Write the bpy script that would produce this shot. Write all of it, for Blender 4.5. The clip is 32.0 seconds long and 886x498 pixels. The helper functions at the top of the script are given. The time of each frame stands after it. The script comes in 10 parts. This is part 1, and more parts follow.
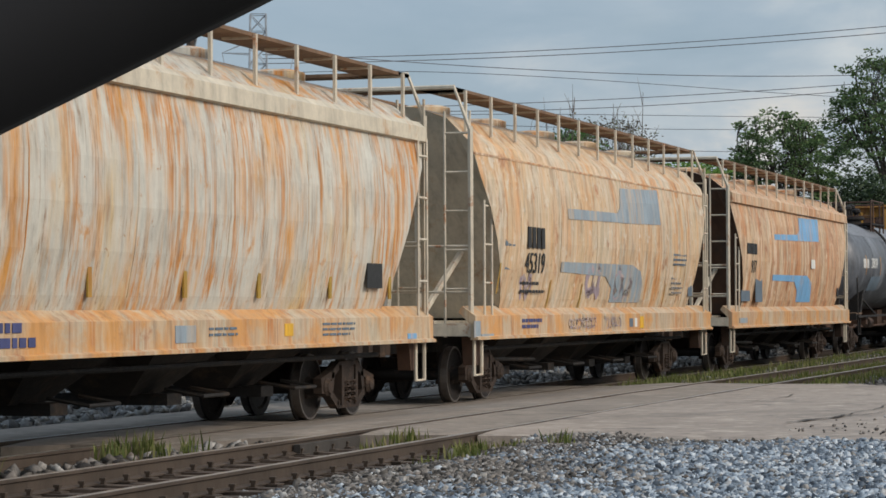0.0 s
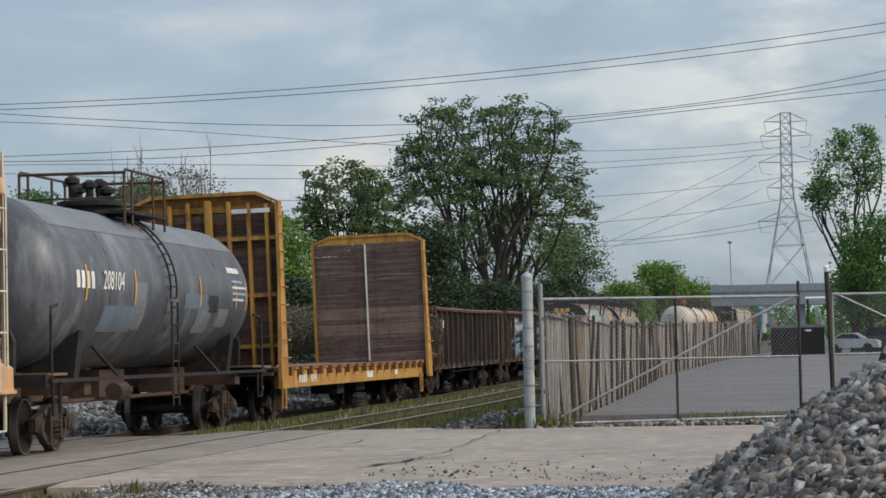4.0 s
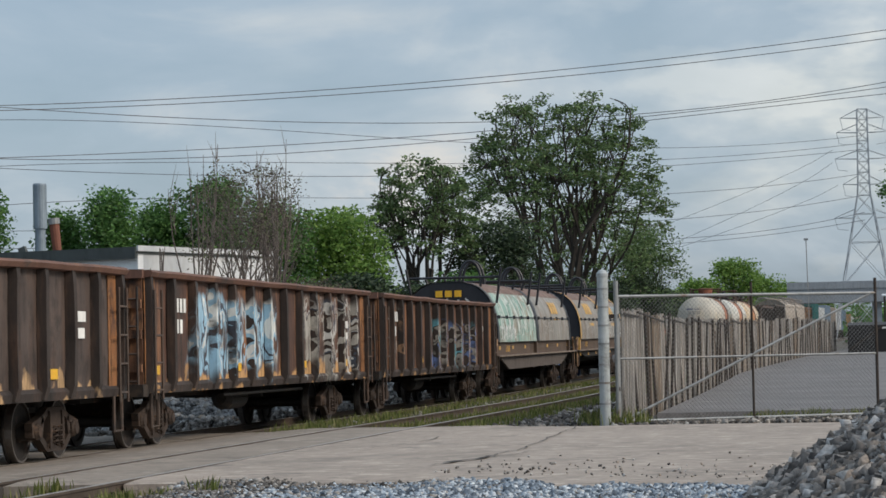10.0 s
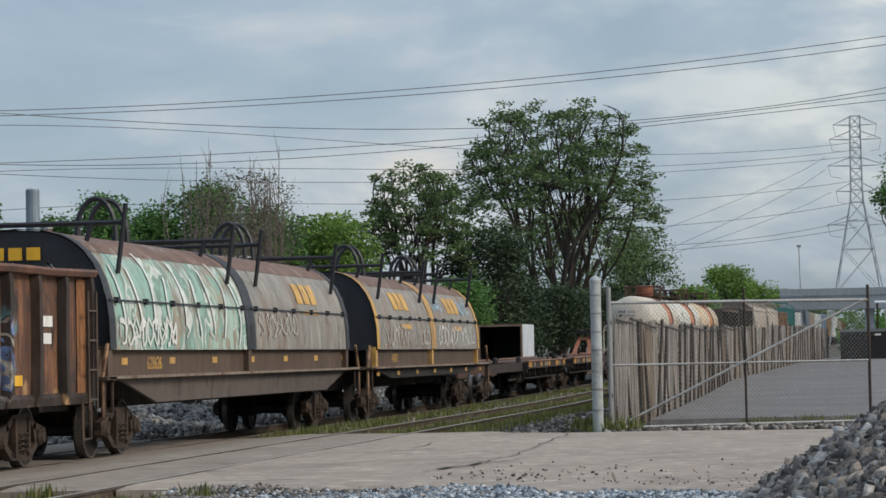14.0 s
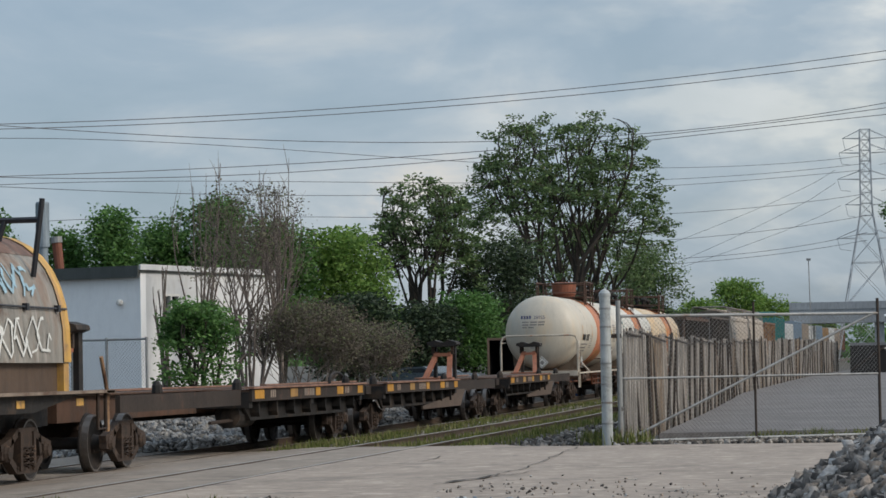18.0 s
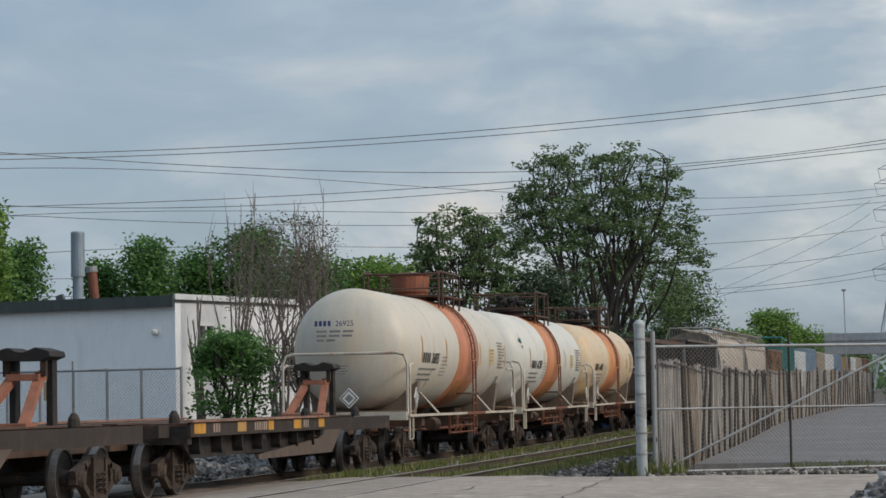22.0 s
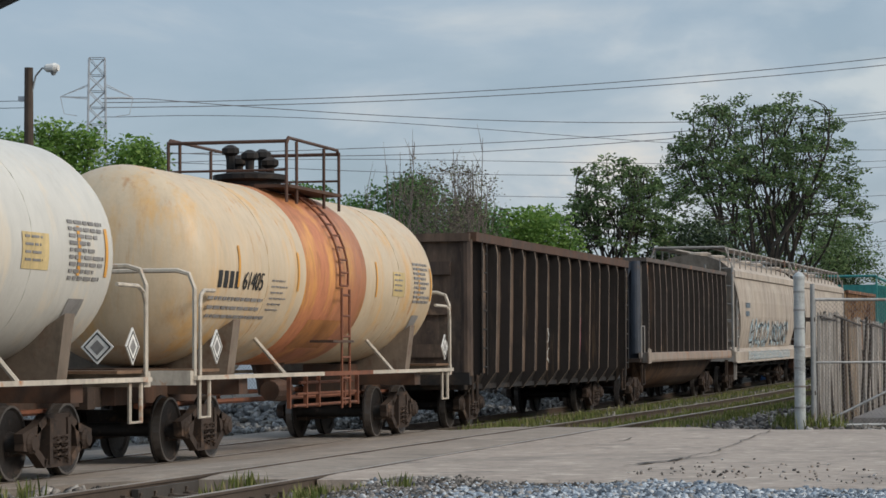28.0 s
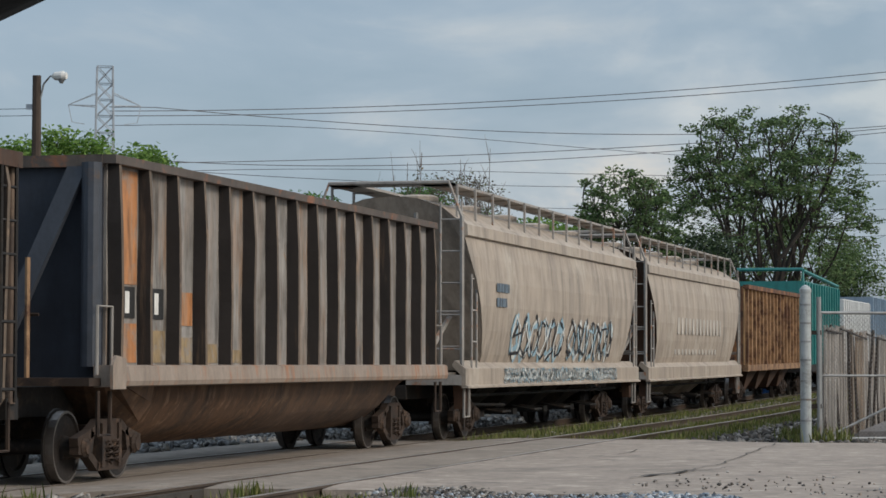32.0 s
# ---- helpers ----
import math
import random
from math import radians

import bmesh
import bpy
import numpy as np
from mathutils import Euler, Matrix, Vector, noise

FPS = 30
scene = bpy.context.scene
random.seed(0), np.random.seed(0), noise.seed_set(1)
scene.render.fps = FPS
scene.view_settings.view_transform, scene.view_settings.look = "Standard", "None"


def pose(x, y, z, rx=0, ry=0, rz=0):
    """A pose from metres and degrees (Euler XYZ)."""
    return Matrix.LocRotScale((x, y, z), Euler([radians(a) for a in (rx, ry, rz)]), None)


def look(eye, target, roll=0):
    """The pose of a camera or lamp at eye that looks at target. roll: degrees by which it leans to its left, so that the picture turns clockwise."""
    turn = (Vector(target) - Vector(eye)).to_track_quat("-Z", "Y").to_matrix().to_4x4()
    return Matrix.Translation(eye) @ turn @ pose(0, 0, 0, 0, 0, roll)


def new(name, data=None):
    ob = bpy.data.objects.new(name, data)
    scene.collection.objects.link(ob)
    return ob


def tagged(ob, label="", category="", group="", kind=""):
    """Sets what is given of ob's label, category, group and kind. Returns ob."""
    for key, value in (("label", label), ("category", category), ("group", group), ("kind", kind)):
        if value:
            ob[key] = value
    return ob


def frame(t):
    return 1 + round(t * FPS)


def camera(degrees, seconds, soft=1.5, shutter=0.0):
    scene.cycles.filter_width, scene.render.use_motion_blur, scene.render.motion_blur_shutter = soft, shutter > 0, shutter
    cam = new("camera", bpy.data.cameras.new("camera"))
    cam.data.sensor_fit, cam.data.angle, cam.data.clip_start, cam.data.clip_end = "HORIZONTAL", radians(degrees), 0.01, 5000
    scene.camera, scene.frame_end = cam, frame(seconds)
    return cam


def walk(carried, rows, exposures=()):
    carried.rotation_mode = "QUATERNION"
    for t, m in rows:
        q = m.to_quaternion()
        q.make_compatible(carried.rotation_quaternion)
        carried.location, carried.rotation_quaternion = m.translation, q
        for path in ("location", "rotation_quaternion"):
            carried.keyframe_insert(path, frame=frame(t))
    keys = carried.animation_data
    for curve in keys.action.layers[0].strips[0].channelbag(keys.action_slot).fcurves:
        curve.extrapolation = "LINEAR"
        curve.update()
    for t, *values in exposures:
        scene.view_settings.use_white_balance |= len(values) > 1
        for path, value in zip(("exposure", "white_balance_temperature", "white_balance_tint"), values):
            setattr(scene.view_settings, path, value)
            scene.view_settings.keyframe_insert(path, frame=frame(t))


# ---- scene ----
# ---- camera ----
EYE = 1.47
cam = camera(19.3, 32.0, soft=1.6)
# seconds, tilt, roll, pan in degrees (0 looks along the track, pan turns to the left)
PATH = [
    (0.0, 1.286, -0.247, 17.45), (1.0, -0.274, 0.516, 14.291), (1.5, 1.475, 0.182, 10.744), (2.0, 2.5, -0.41, 8.761),
    (2.5, 2.393, -0.946, 7.621), (4.5, 2.247, -1.335, 8.277), (5.0, 2.24, -1.317, 8.746), (5.5, 2.201, -1.27, 8.993),
    (6.0, 2.181, -1.238, 9.088), (6.5, 2.155, -1.275, 9.121), (7.0, 2.226, -1.252, 9.185), (7.5, 2.26, -1.228, 9.264),
    (8.0, 2.3, -1.226, 9.338), (8.5, 2.302, -1.215, 9.526), (9.0, 2.276, -1.217, 9.623), (9.5, 2.27, -1.205, 9.647),
    (10.0, 2.235, -1.208, 9.634), (10.5, 2.207, -1.168, 9.618), (11.0, 2.174, -1.194, 9.596), (11.5, 2.178, -1.197, 9.576),
    (12.0, 2.315, -1.16, 9.552), (12.5, 2.299, -1.14, 9.523), (13.0, 2.28, -1.128, 9.54), (13.5, 2.281, -1.156, 9.498),
    (14.0, 2.368, -1.12, 9.476), (14.5, 2.476, -1.128, 9.456), (16.5, 2.671, -1.094, 9.662), (17.0, 2.696, -1.089, 9.652),
    (17.5, 2.69, -1.089, 9.687), (18.0, 2.662, -1.082, 9.679), (18.5, 2.659, -1.056, 9.647), (19.0, 2.793, -1.029, 9.766),
    (19.5, 3.065, -0.988, 9.977), (20.0, 3.238, -0.986, 10.087), (20.5, 3.378, -0.984, 10.104), (21.0, 3.383, -0.923, 10.188),
    (21.5, 3.357, -0.958, 10.314), (22.0, 3.337, -0.954, 10.427), (22.5, 3.281, -0.963, 10.434), (23.0, 3.216, -0.888, 10.422),
    (23.5, 3.182, -0.923, 10.393), (24.0, 3.163, -0.914, 10.375), (24.5, 3.154, -0.961, 10.358), (25.0, 3.122, -0.941, 10.333),
    (25.5, 3.09, -0.937, 10.31), (27.5, 2.405, -0.397, 13.427), (28.0, 2.264, -0.3, 13.926), (28.5, 2.004, -0.259, 14.19),
    (29.0, 1.858, -0.111, 14.203), (29.5, 1.898, 0.036, 14.199), (30.0, 1.941, 0.074, 14.168), (30.5, 1.961, 0.085, 14.151),
    (31.0, 2.094, 0.083, 14.131), (31.5, 2.322, 0.061, 14.1), (32.0, 2.497, 0.096, 14.072)]


def eye_z(t):
    return EYE + (0.006 if t < 3 else -0.0135 if t > 26 else -0.022)


walk(cam, [(t, pose(0, 0, eye_z(t), 0, 0, p) @ pose(0, 0, 0, 90 + a, 0, 0) @ pose(0, 0, 0, 0, 0, r)) for t, a, r, p in PATH],
     exposures=[(0.0, -0.04), (0.5, 0.12), (1.0, 0.28), (1.5, 0.16), (2.0, -0.05), (2.5, -0.03), (5.0, 0.11), (12.0, 0.04), (17.0, 0.0), (21.0, -0.07), (25.5, -0.02), (28.0, 0.02), (30.0, 0.0), (32.0, -0.06)])

# ---- light ----
SUN_AZ, SUN_EL = 103.0, 32.0      # degrees clockwise from the track's way, and above the ground
world = bpy.data.worlds.new("overcast_evening_sky")
scene.world = world
world.use_nodes = True


def node(tree, kind, **values):
    n = tree.nodes.new(kind)
    for k, v in values.items():
        if k in ("operation", "data_type", "blend_type", "noise_dimensions", "sky_type", "sun_disc", "sun_elevation",
                 "sun_rotation", "air_density", "dust_density", "ozone_density", "feature", "interpolation", "vector_type"):
            setattr(n, k, v)
        else:
            n.inputs[k.replace("_", " ")].default_value = v
    return n


def ramp(tree, stops):
    r = tree.nodes.new("ShaderNodeValToRGB")
    while len(r.color_ramp.elements) < len(stops):
        r.color_ramp.elements.new(0.5)
    for e, (p, c) in zip(r.color_ramp.elements, stops):
        e.position, e.color = p, c if len(c) == 4 else (*c, 1)
    return r


def g(v):
    return (v, v, v)


def make_sky():
    t = world.node_tree
    t.nodes.clear()
    out = t.nodes.new("ShaderNodeOutputWorld")
    sky = node(t, "ShaderNodeTexSky", sky_type="NISHITA", sun_disc=False, sun_elevation=radians(SUN_EL),
               sun_rotation=radians(SUN_AZ), air_density=1.0, dust_density=2.5, ozone_density=2.0)
    co = t.nodes.new("ShaderNodeTexCoord")
    mp = t.nodes.new("ShaderNodeMapping")
    mp.inputs["Scale"].default_value = (5.5, 5.5, 14)
    t.links.new(co.outputs["Generated"], mp.inputs["Vector"])
    n1 = node(t, "ShaderNodeTexNoise", Scale=1.5, Detail=6.0, Roughness=0.55, Distortion=0.4)
    t.links.new(mp.outputs[0], n1.inputs["Vector"])
    cover = ramp(t, [(0.36, g(0.55)), (0.52, g(0.72)), (0.66, g(0.92))])
    t.links.new(n1.outputs["Fac"], cover.inputs[0])
    # cloud base, greyer and a little warmer than the blue between
    tone = ramp(t, [(0.34, (0.402, 0.524, 0.656)), (0.52, (0.452, 0.561, 0.674)), (0.63, (0.555, 0.63, 0.695)), (0.73, (0.80, 0.765, 0.715))])
    t.links.new(n1.outputs["Fac"], tone.inputs[0])
    gain = node(t, "ShaderNodeVectorMath", operation="SCALE", Scale=0.12)
    t.links.new(sky.outputs[0], gain.inputs[0])
    mix = t.nodes.new("ShaderNodeMix")
    mix.data_type = "RGBA"
    t.links.new(cover.outputs[0], mix.inputs["Factor"])
    t.links.new(gain.outputs[0], mix.inputs["A"])
    t.links.new(tone.outputs[0], mix.inputs["B"])
    # thin bright cloud low beside the yard
    dot = node(t, "ShaderNodeVectorMath", operation="DOT_PRODUCT")
    dot.inputs[1].default_value = (0.86, 0.50, 0.15)
    t.links.new(co.outputs["Generated"], dot.inputs[0])
    glow = ramp(t, [(0.0, g(0)), (0.26, g(0.0)), (0.40, (0.15, 0.125, 0.09)), (0.52, (0.38, 0.31, 0.205)), (0.70, (0.40, 0.35, 0.27)), (1.0, (0.75, 0.68, 0.58))])
    t.links.new(dot.outputs["Value"], glow.inputs[0])
    n2 = node(t, "ShaderNodeTexNoise", Scale=2.6, Detail=5.0, Roughness=0.5)
    t.links.new(mp.outputs[0], n2.inputs["Vector"])
    gate = ramp(t, [(0.44, g(0.08)), (0.54, g(0.45)), (0.62, g(1.0))])
    t.links.new(n2.outputs["Fac"], gate.inputs[0])
    lit = node(t, "ShaderNodeVectorMath", operation="MULTIPLY")
    t.links.new(glow.outputs[0], lit.inputs[0])
    t.links.new(gate.outputs[0], lit.inputs[1])
    plus = node(t, "ShaderNodeVectorMath", operation="ADD")
    t.links.new(mix.outputs["Result"], plus.inputs[0])
    t.links.new(lit.outputs[0], plus.inputs[1])
    # an overcast dome is brighter overhead
    up = t.nodes.new("ShaderNodeSeparateXYZ")
    t.links.new(co.outputs["Generated"], up.inputs[0])
    dome = ramp(t, [(0.0, g(1.0)), (0.14, g(1.0)), (1.0, g(1.75))])
    t.links.new(up.outputs["Z"], dome.inputs[0])
    full = node(t, "ShaderNodeVectorMath", operation="MULTIPLY")
    t.links.new(plus.outputs[0], full.inputs[0])
    t.links.new(dome.outputs[0], full.inputs[1])
    bg = t.nodes.new("ShaderNodeBackground")
    bg.inputs["Strength"].default_value = 0.91
    t.links.new(full.outputs[0], bg.inputs["Color"])
    t.links.new(bg.outputs[0], out.inputs["Surface"])


make_sky()
sun = new("sun", bpy.data.lights.new("sun", "SUN"))
sun.data.energy, sun.data.angle, sun.data.color = 2.05, radians(18), (1.0, 0.90, 0.78)
sa, se = radians(SUN_AZ), radians(SUN_EL)
sun.matrix_world = look((0, 0, 30), (-math.sin(sa) * math.cos(se), -math.cos(sa) * math.cos(se), 30 - math.sin(se)))


# ---- materials ----
def mat(name, col, rough=0.65, metal=0.0, var=0.35, scale=1.2, fine=14.0, bump=0.15, streak=None, blotch=None, spec=0.4, grime=0.22, patchy=0.0,
        spray=None, worn=None):
    """A surface in two scales of variation. streak: (colour, cover, per metre along, per metre up); blotch: (colour, cover, scale);
    patchy: how far runs keep to patches; spray: fields (y0, y1, z0, z1, colours, size) of sprayed paint; worn: (colour, z0, z1), paint lost along the foot."""
    m = bpy.data.materials.new(name)
    m.use_nodes = True
    t = m.node_tree
    b = t.nodes["Principled BSDF"]
    co = t.nodes.new("ShaderNodeTexCoord")
    oi = t.nodes.new("ShaderNodeObjectInfo")
    off = node(t, "ShaderNodeVectorMath", operation="SCALE", Scale=40.0)
    cmb = t.nodes.new("ShaderNodeCombineXYZ")
    for i in range(3):
        t.links.new(oi.outputs["Random"], cmb.inputs[i])
    t.links.new(cmb.outputs[0], off.inputs[0])
    add = node(t, "ShaderNodeVectorMath", operation="ADD")
    t.links.new(co.outputs["Object"], add.inputs[0])
    t.links.new(off.outputs[0], add.inputs[1])
    big = node(t, "ShaderNodeTexNoise", Scale=scale, Detail=5.0, Roughness=0.6)
    small = node(t, "ShaderNodeTexNoise", Scale=fine, Detail=4.0, Roughness=0.65)
    for n in (big, small):
        t.links.new(add.outputs[0], n.inputs["Vector"])
    r1 = ramp(t, [(0.25, g(1 - var)), (0.75, g(1 + var * 0.35))])
    r2 = ramp(t, [(0.25, g(1 - var * 0.6)), (0.75, g(1 + var * 0.2))])
    t.links.new(big.outputs["Fac"], r1.inputs[0])
    t.links.new(small.outputs["Fac"], r2.inputs[0])
    mul = node(t, "ShaderNodeVectorMath", operation="MULTIPLY")
    t.links.new(r1.outputs[0], mul.inputs[0])
    t.links.new(r2.outputs[0], mul.inputs[1])
    base = node(t, "ShaderNodeVectorMath", operation="MULTIPLY")
    base.inputs[0].default_value = col
    t.links.new(mul.outputs[0], base.inputs[1])
    colour = base.outputs[0]
    for spec_ in (streak or []):
        c, cover, along, up = spec_
        mp = node(t, "ShaderNodeVectorMath", operation="MULTIPLY")
        mp.inputs[1].default_value = (along, along, up)
        t.links.new(add.outputs[0], mp.inputs[0])
        n = node(t, "ShaderNodeTexNoise", Scale=1.0, Detail=5.0, Roughness=0.7)
        t.links.new(mp.outputs[0], n.inputs["Vector"])
        r = ramp(t, [(max(0.0, 0.70 - 0.45 * cover), g(0)), (min(1.0, 0.82 - 0.35 * cover), g(1))])
        t.links.new(n.outputs["Fac"], r.inputs[0])
        fac = r.outputs[0]
        if patchy:
            pm = node(t, "ShaderNodeVectorMath", operation="MULTIPLY")
            pm.inputs[1].default_value = (0.60 + 0.12 * along, 0.60 + 0.12 * along, 0.42)
            t.links.new(add.outputs[0], pm.inputs[0])
            pn = node(t, "ShaderNodeTexNoise", Scale=1.0, Detail=4.0, Roughness=0.6)
            t.links.new(pm.outputs[0], pn.inputs["Vector"])
            pr = ramp(t, [(0.46, g(1 - patchy)), (0.58, g(1.0))])
            t.links.new(pn.outputs["Fac"], pr.inputs[0])
            pf = node(t, "ShaderNodeMath", operation="MULTIPLY")
            t.links.new(fac, pf.inputs[0])
            t.links.new(pr.outputs[0], pf.inputs[1])
            fac = pf.outputs[0]
        x = t.nodes.new("ShaderNodeMix")
        x.data_type = "RGBA"
        x.inputs["B"].default_value = (*c, 1)
        t.links.new(fac, x.inputs["Factor"])
        t.links.new(colour, x.inputs["A"])
        colour = x.outputs["Result"]
    for spec_ in (blotch or []):
        c, cover, sc = spec_
        n = node(t, "ShaderNodeTexNoise", Scale=sc, Detail=7.0, Roughness=0.7, Distortion=0.3)
        t.links.new(add.outputs[0], n.inputs["Vector"])
        r = ramp(t, [(max(0.0, 0.70 - 0.45 * cover), g(0)), (min(1.0, 0.80 - 0.38 * cover), g(1))])
        t.links.new(n.outputs["Fac"], r.inputs[0])
        x = t.nodes.new("ShaderNodeMix")
        x.data_type = "RGBA"
        x.inputs["B"].default_value = (*c, 1)
        t.links.new(r.outputs[0], x.inputs["Factor"])
        t.links.new(colour, x.inputs["A"])
        colour = x.outputs["Result"]
    if spray or worn:
        wob = node(t, "ShaderNodeTexNoise", Scale=1.7, Detail=2.0)
        t.links.new(co.outputs["Object"], wob.inputs["Vector"])
        shift = node(t, "ShaderNodeVectorMath", operation="SCALE", Scale=1.1)
        t.links.new(wob.outputs["Color"], shift.inputs[0])
        at_ = node(t, "ShaderNodeVectorMath", operation="ADD")
        t.links.new(co.outputs["Object"], at_.inputs[0])
        t.links.new(shift.outputs[0], at_.inputs[1])
        sep = t.nodes.new("ShaderNodeSeparateXYZ")
        t.links.new(at_.outputs[0], sep.inputs[0])
    for y0, y1, z0, z1, cols, size in (spray or []):
        # bent upright letter shapes in a few colours, within a ragged field
        fac = None
        for axis, lo, hi, soft in (("Y", y0 + 0.55, y1 + 0.55, 0.12), ("Z", z0 + 0.55, z1 + 0.55, 0.10)):
            for edge, sign in ((lo, 1), (hi, -1)):
                e = node(t, "ShaderNodeMapRange")
                e.inputs["From Min"].default_value, e.inputs["From Max"].default_value = edge - soft * sign, edge + soft * sign
                t.links.new(sep.outputs[axis], e.inputs["Value"])
                if fac is None:
                    fac = e.outputs[0]
                else:
                    q = node(t, "ShaderNodeMath", operation="MULTIPLY")
                    t.links.new(fac, q.inputs[0])
                    t.links.new(e.outputs[0], q.inputs[1])
                    fac = q.outputs[0]
        sm = node(t, "ShaderNodeVectorMath", operation="MULTIPLY")
        sm.inputs[1].default_value = (0.15, 1.5 / size, 0.65 / size)
        t.links.new(at_.outputs[0], sm.inputs[0])
        sn = node(t, "ShaderNodeTexNoise", Scale=1.0, Detail=1.5, Roughness=0.5, Distortion=0.45)
        t.links.new(sm.outputs[0], sn.inputs["Vector"])
        k = len(cols)
        sr = ramp(t, [(0.0 if i == 0 else 0.36 + 0.30 * i / k, c if c else (0, 0, 0)) for i, c in enumerate(cols)])
        sr.color_ramp.interpolation = "CONSTANT"
        t.links.new(sn.outputs["Fac"], sr.inputs[0])
        keep = ramp(t, [(0.0 if i == 0 else 0.36 + 0.30 * i / k, g(1.0 if c else 0.0)) for i, c in enumerate(cols)])
        keep.color_ramp.interpolation = "CONSTANT"
        t.links.new(sn.outputs["Fac"], keep.inputs[0])
        q = node(t, "ShaderNodeMath", operation="MULTIPLY")
        t.links.new(fac, q.inputs[0])
        t.links.new(keep.outputs[0], q.inputs[1])
        flake = ramp(t, [(0.36, g(0.1)), (0.47, g(0.9))])
        t.links.new(big.outputs["Fac"], flake.inputs[0])
        q2 = node(t, "ShaderNodeMath", operation="MULTIPLY")
        t.links.new(q.outputs[0], q2.inputs[0])
        t.links.new(flake.outputs[0], q2.inputs[1])
        x = t.nodes.new("ShaderNodeMix")
        x.data_type = "RGBA"
        t.links.new(q2.outputs[0], x.inputs["Factor"])
        t.links.new(colour, x.inputs["A"])
        t.links.new(sr.outputs[0], x.inputs["B"])
        colour = x.outputs["Result"]
    if worn:
        c, z0, z1 = worn
        e = node(t, "ShaderNodeMapRange")
        e.inputs["From Min"].default_value, e.inputs["From Max"].default_value = z1 + 0.55, z0 + 0.55
        t.links.new(sep.outputs["Z"], e.inputs["Value"])
        wn = node(t, "ShaderNodeTexNoise", Scale=1.6, Detail=6.0, Roughness=0.65)
        t.links.new(add.outputs[0], wn.inputs["Vector"])
        q = node(t, "ShaderNodeMath", operation="MULTIPLY")
        t.links.new(e.outputs[0], q.inputs[0])
        t.links.new(wn.outputs["Fac"], q.inputs[1])
        r = ramp(t, [(0.28, g(0)), (0.36, g(1))])
        t.links.new(q.outputs[0], r.inputs[0])
        x = t.nodes.new("ShaderNodeMix")
        x.data_type = "RGBA"
        x.inputs["B"].default_value = (*c, 1)
        t.links.new(r.outputs[0], x.inputs["Factor"])
        t.links.new(colour, x.inputs["A"])
        colour = x.outputs["Result"]
    if grime:
        # soot and wear in uneven runs over the whole surface
        mp = node(t, "ShaderNodeVectorMath", operation="MULTIPLY")
        mp.inputs[1].default_value = (5.0, 5.0, 1.3)
        t.links.new(add.outputs[0], mp.inputs[0])
        n = node(t, "ShaderNodeTexNoise", Scale=1.0, Detail=8.0, Roughness=0.68, Distortion=0.25)
        t.links.new(mp.outputs[0], n.inputs["Vector"])
        r = ramp(t, [(0.34, g(1 - grime)), (0.50, g(1.0)), (0.66, g(1 + grime * 0.45))])
        t.links.new(n.outputs["Fac"], r.inputs[0])
        x = node(t, "ShaderNodeVectorMath", operation="MULTIPLY")
        t.links.new(colour, x.inputs[0])
        t.links.new(r.outputs[0], x.inputs[1])
        colour = x.outputs[0]
    t.links.new(colour, b.inputs["Base Color"])
    rr = ramp(t, [(0.2, g(max(0.05, rough - 0.12))), (0.8, g(min(1, rough + 0.12)))])
    t.links.new(small.outputs["Fac"], rr.inputs[0])
    t.links.new(rr.outputs[0], b.inputs["Roughness"])
    b.inputs["Metallic"].default_value = metal
    b.inputs["Specular IOR Level"].default_value = spec
    if bump:
        bp = node(t, "ShaderNodeBump", Strength=bump, Distance=0.02)
        t.links.new(small.outputs["Fac"], bp.inputs["Height"])
        t.links.new(bp.outputs[0], b.inputs["Normal"])
    return m


RUST = (0.36, 0.13, 0.035)
PALE_RUST = (0.60, 0.28, 0.09)
M = {}
M["cream_rust"] = mat("cream_paint_with_rust_runs", (0.55, 0.535, 0.47), 0.6, var=0.14, patchy=0.92,
                      streak=[((0.56, 0.40, 0.20), 0.50, 0.9, 0.08), ((0.58, 0.27, 0.06), 0.56, 3.2, 0.10), ((0.50, 0.20, 0.035), 0.60, 9.0, 0.08), ((0.24, 0.12, 0.05), 0.36, 16.0, 0.07)], blotch=[((0.54, 0.30, 0.11), 0.22, 0.5), ((0.50, 0.22, 0.05), 0.22, 1.5), ((0.36, 0.17, 0.06), 0.16, 5.0)], grime=0.26)
M["tan_rust"] = mat("tan_paint_with_rust_runs", (0.57, 0.475, 0.345), 0.6, var=0.14, patchy=0.6,
                    streak=[((0.57, 0.39, 0.215), 0.56, 0.8, 0.09), ((0.60, 0.52, 0.40), 0.42, 1.8, 0.08), ((0.54, 0.25, 0.08), 0.56, 3.0, 0.09), ((0.32, 0.12, 0.04), 0.36, 10.0, 0.08)], blotch=[((0.52, 0.32, 0.16), 0.30, 0.5), ((0.36, 0.155, 0.065), 0.28, 1.6), ((0.30, 0.12, 0.05), 0.20, 4.5), ((0.62, 0.56, 0.46), 0.32, 2.8)], grime=0.32)
M["cream_end"] = mat("dusty_cream_end_paint", (0.60, 0.53, 0.41), 0.6, var=0.22, blotch=[((0.44, 0.26, 0.13), 0.34, 1.0), ((0.40, 0.34, 0.26), 0.34, 0.6)])
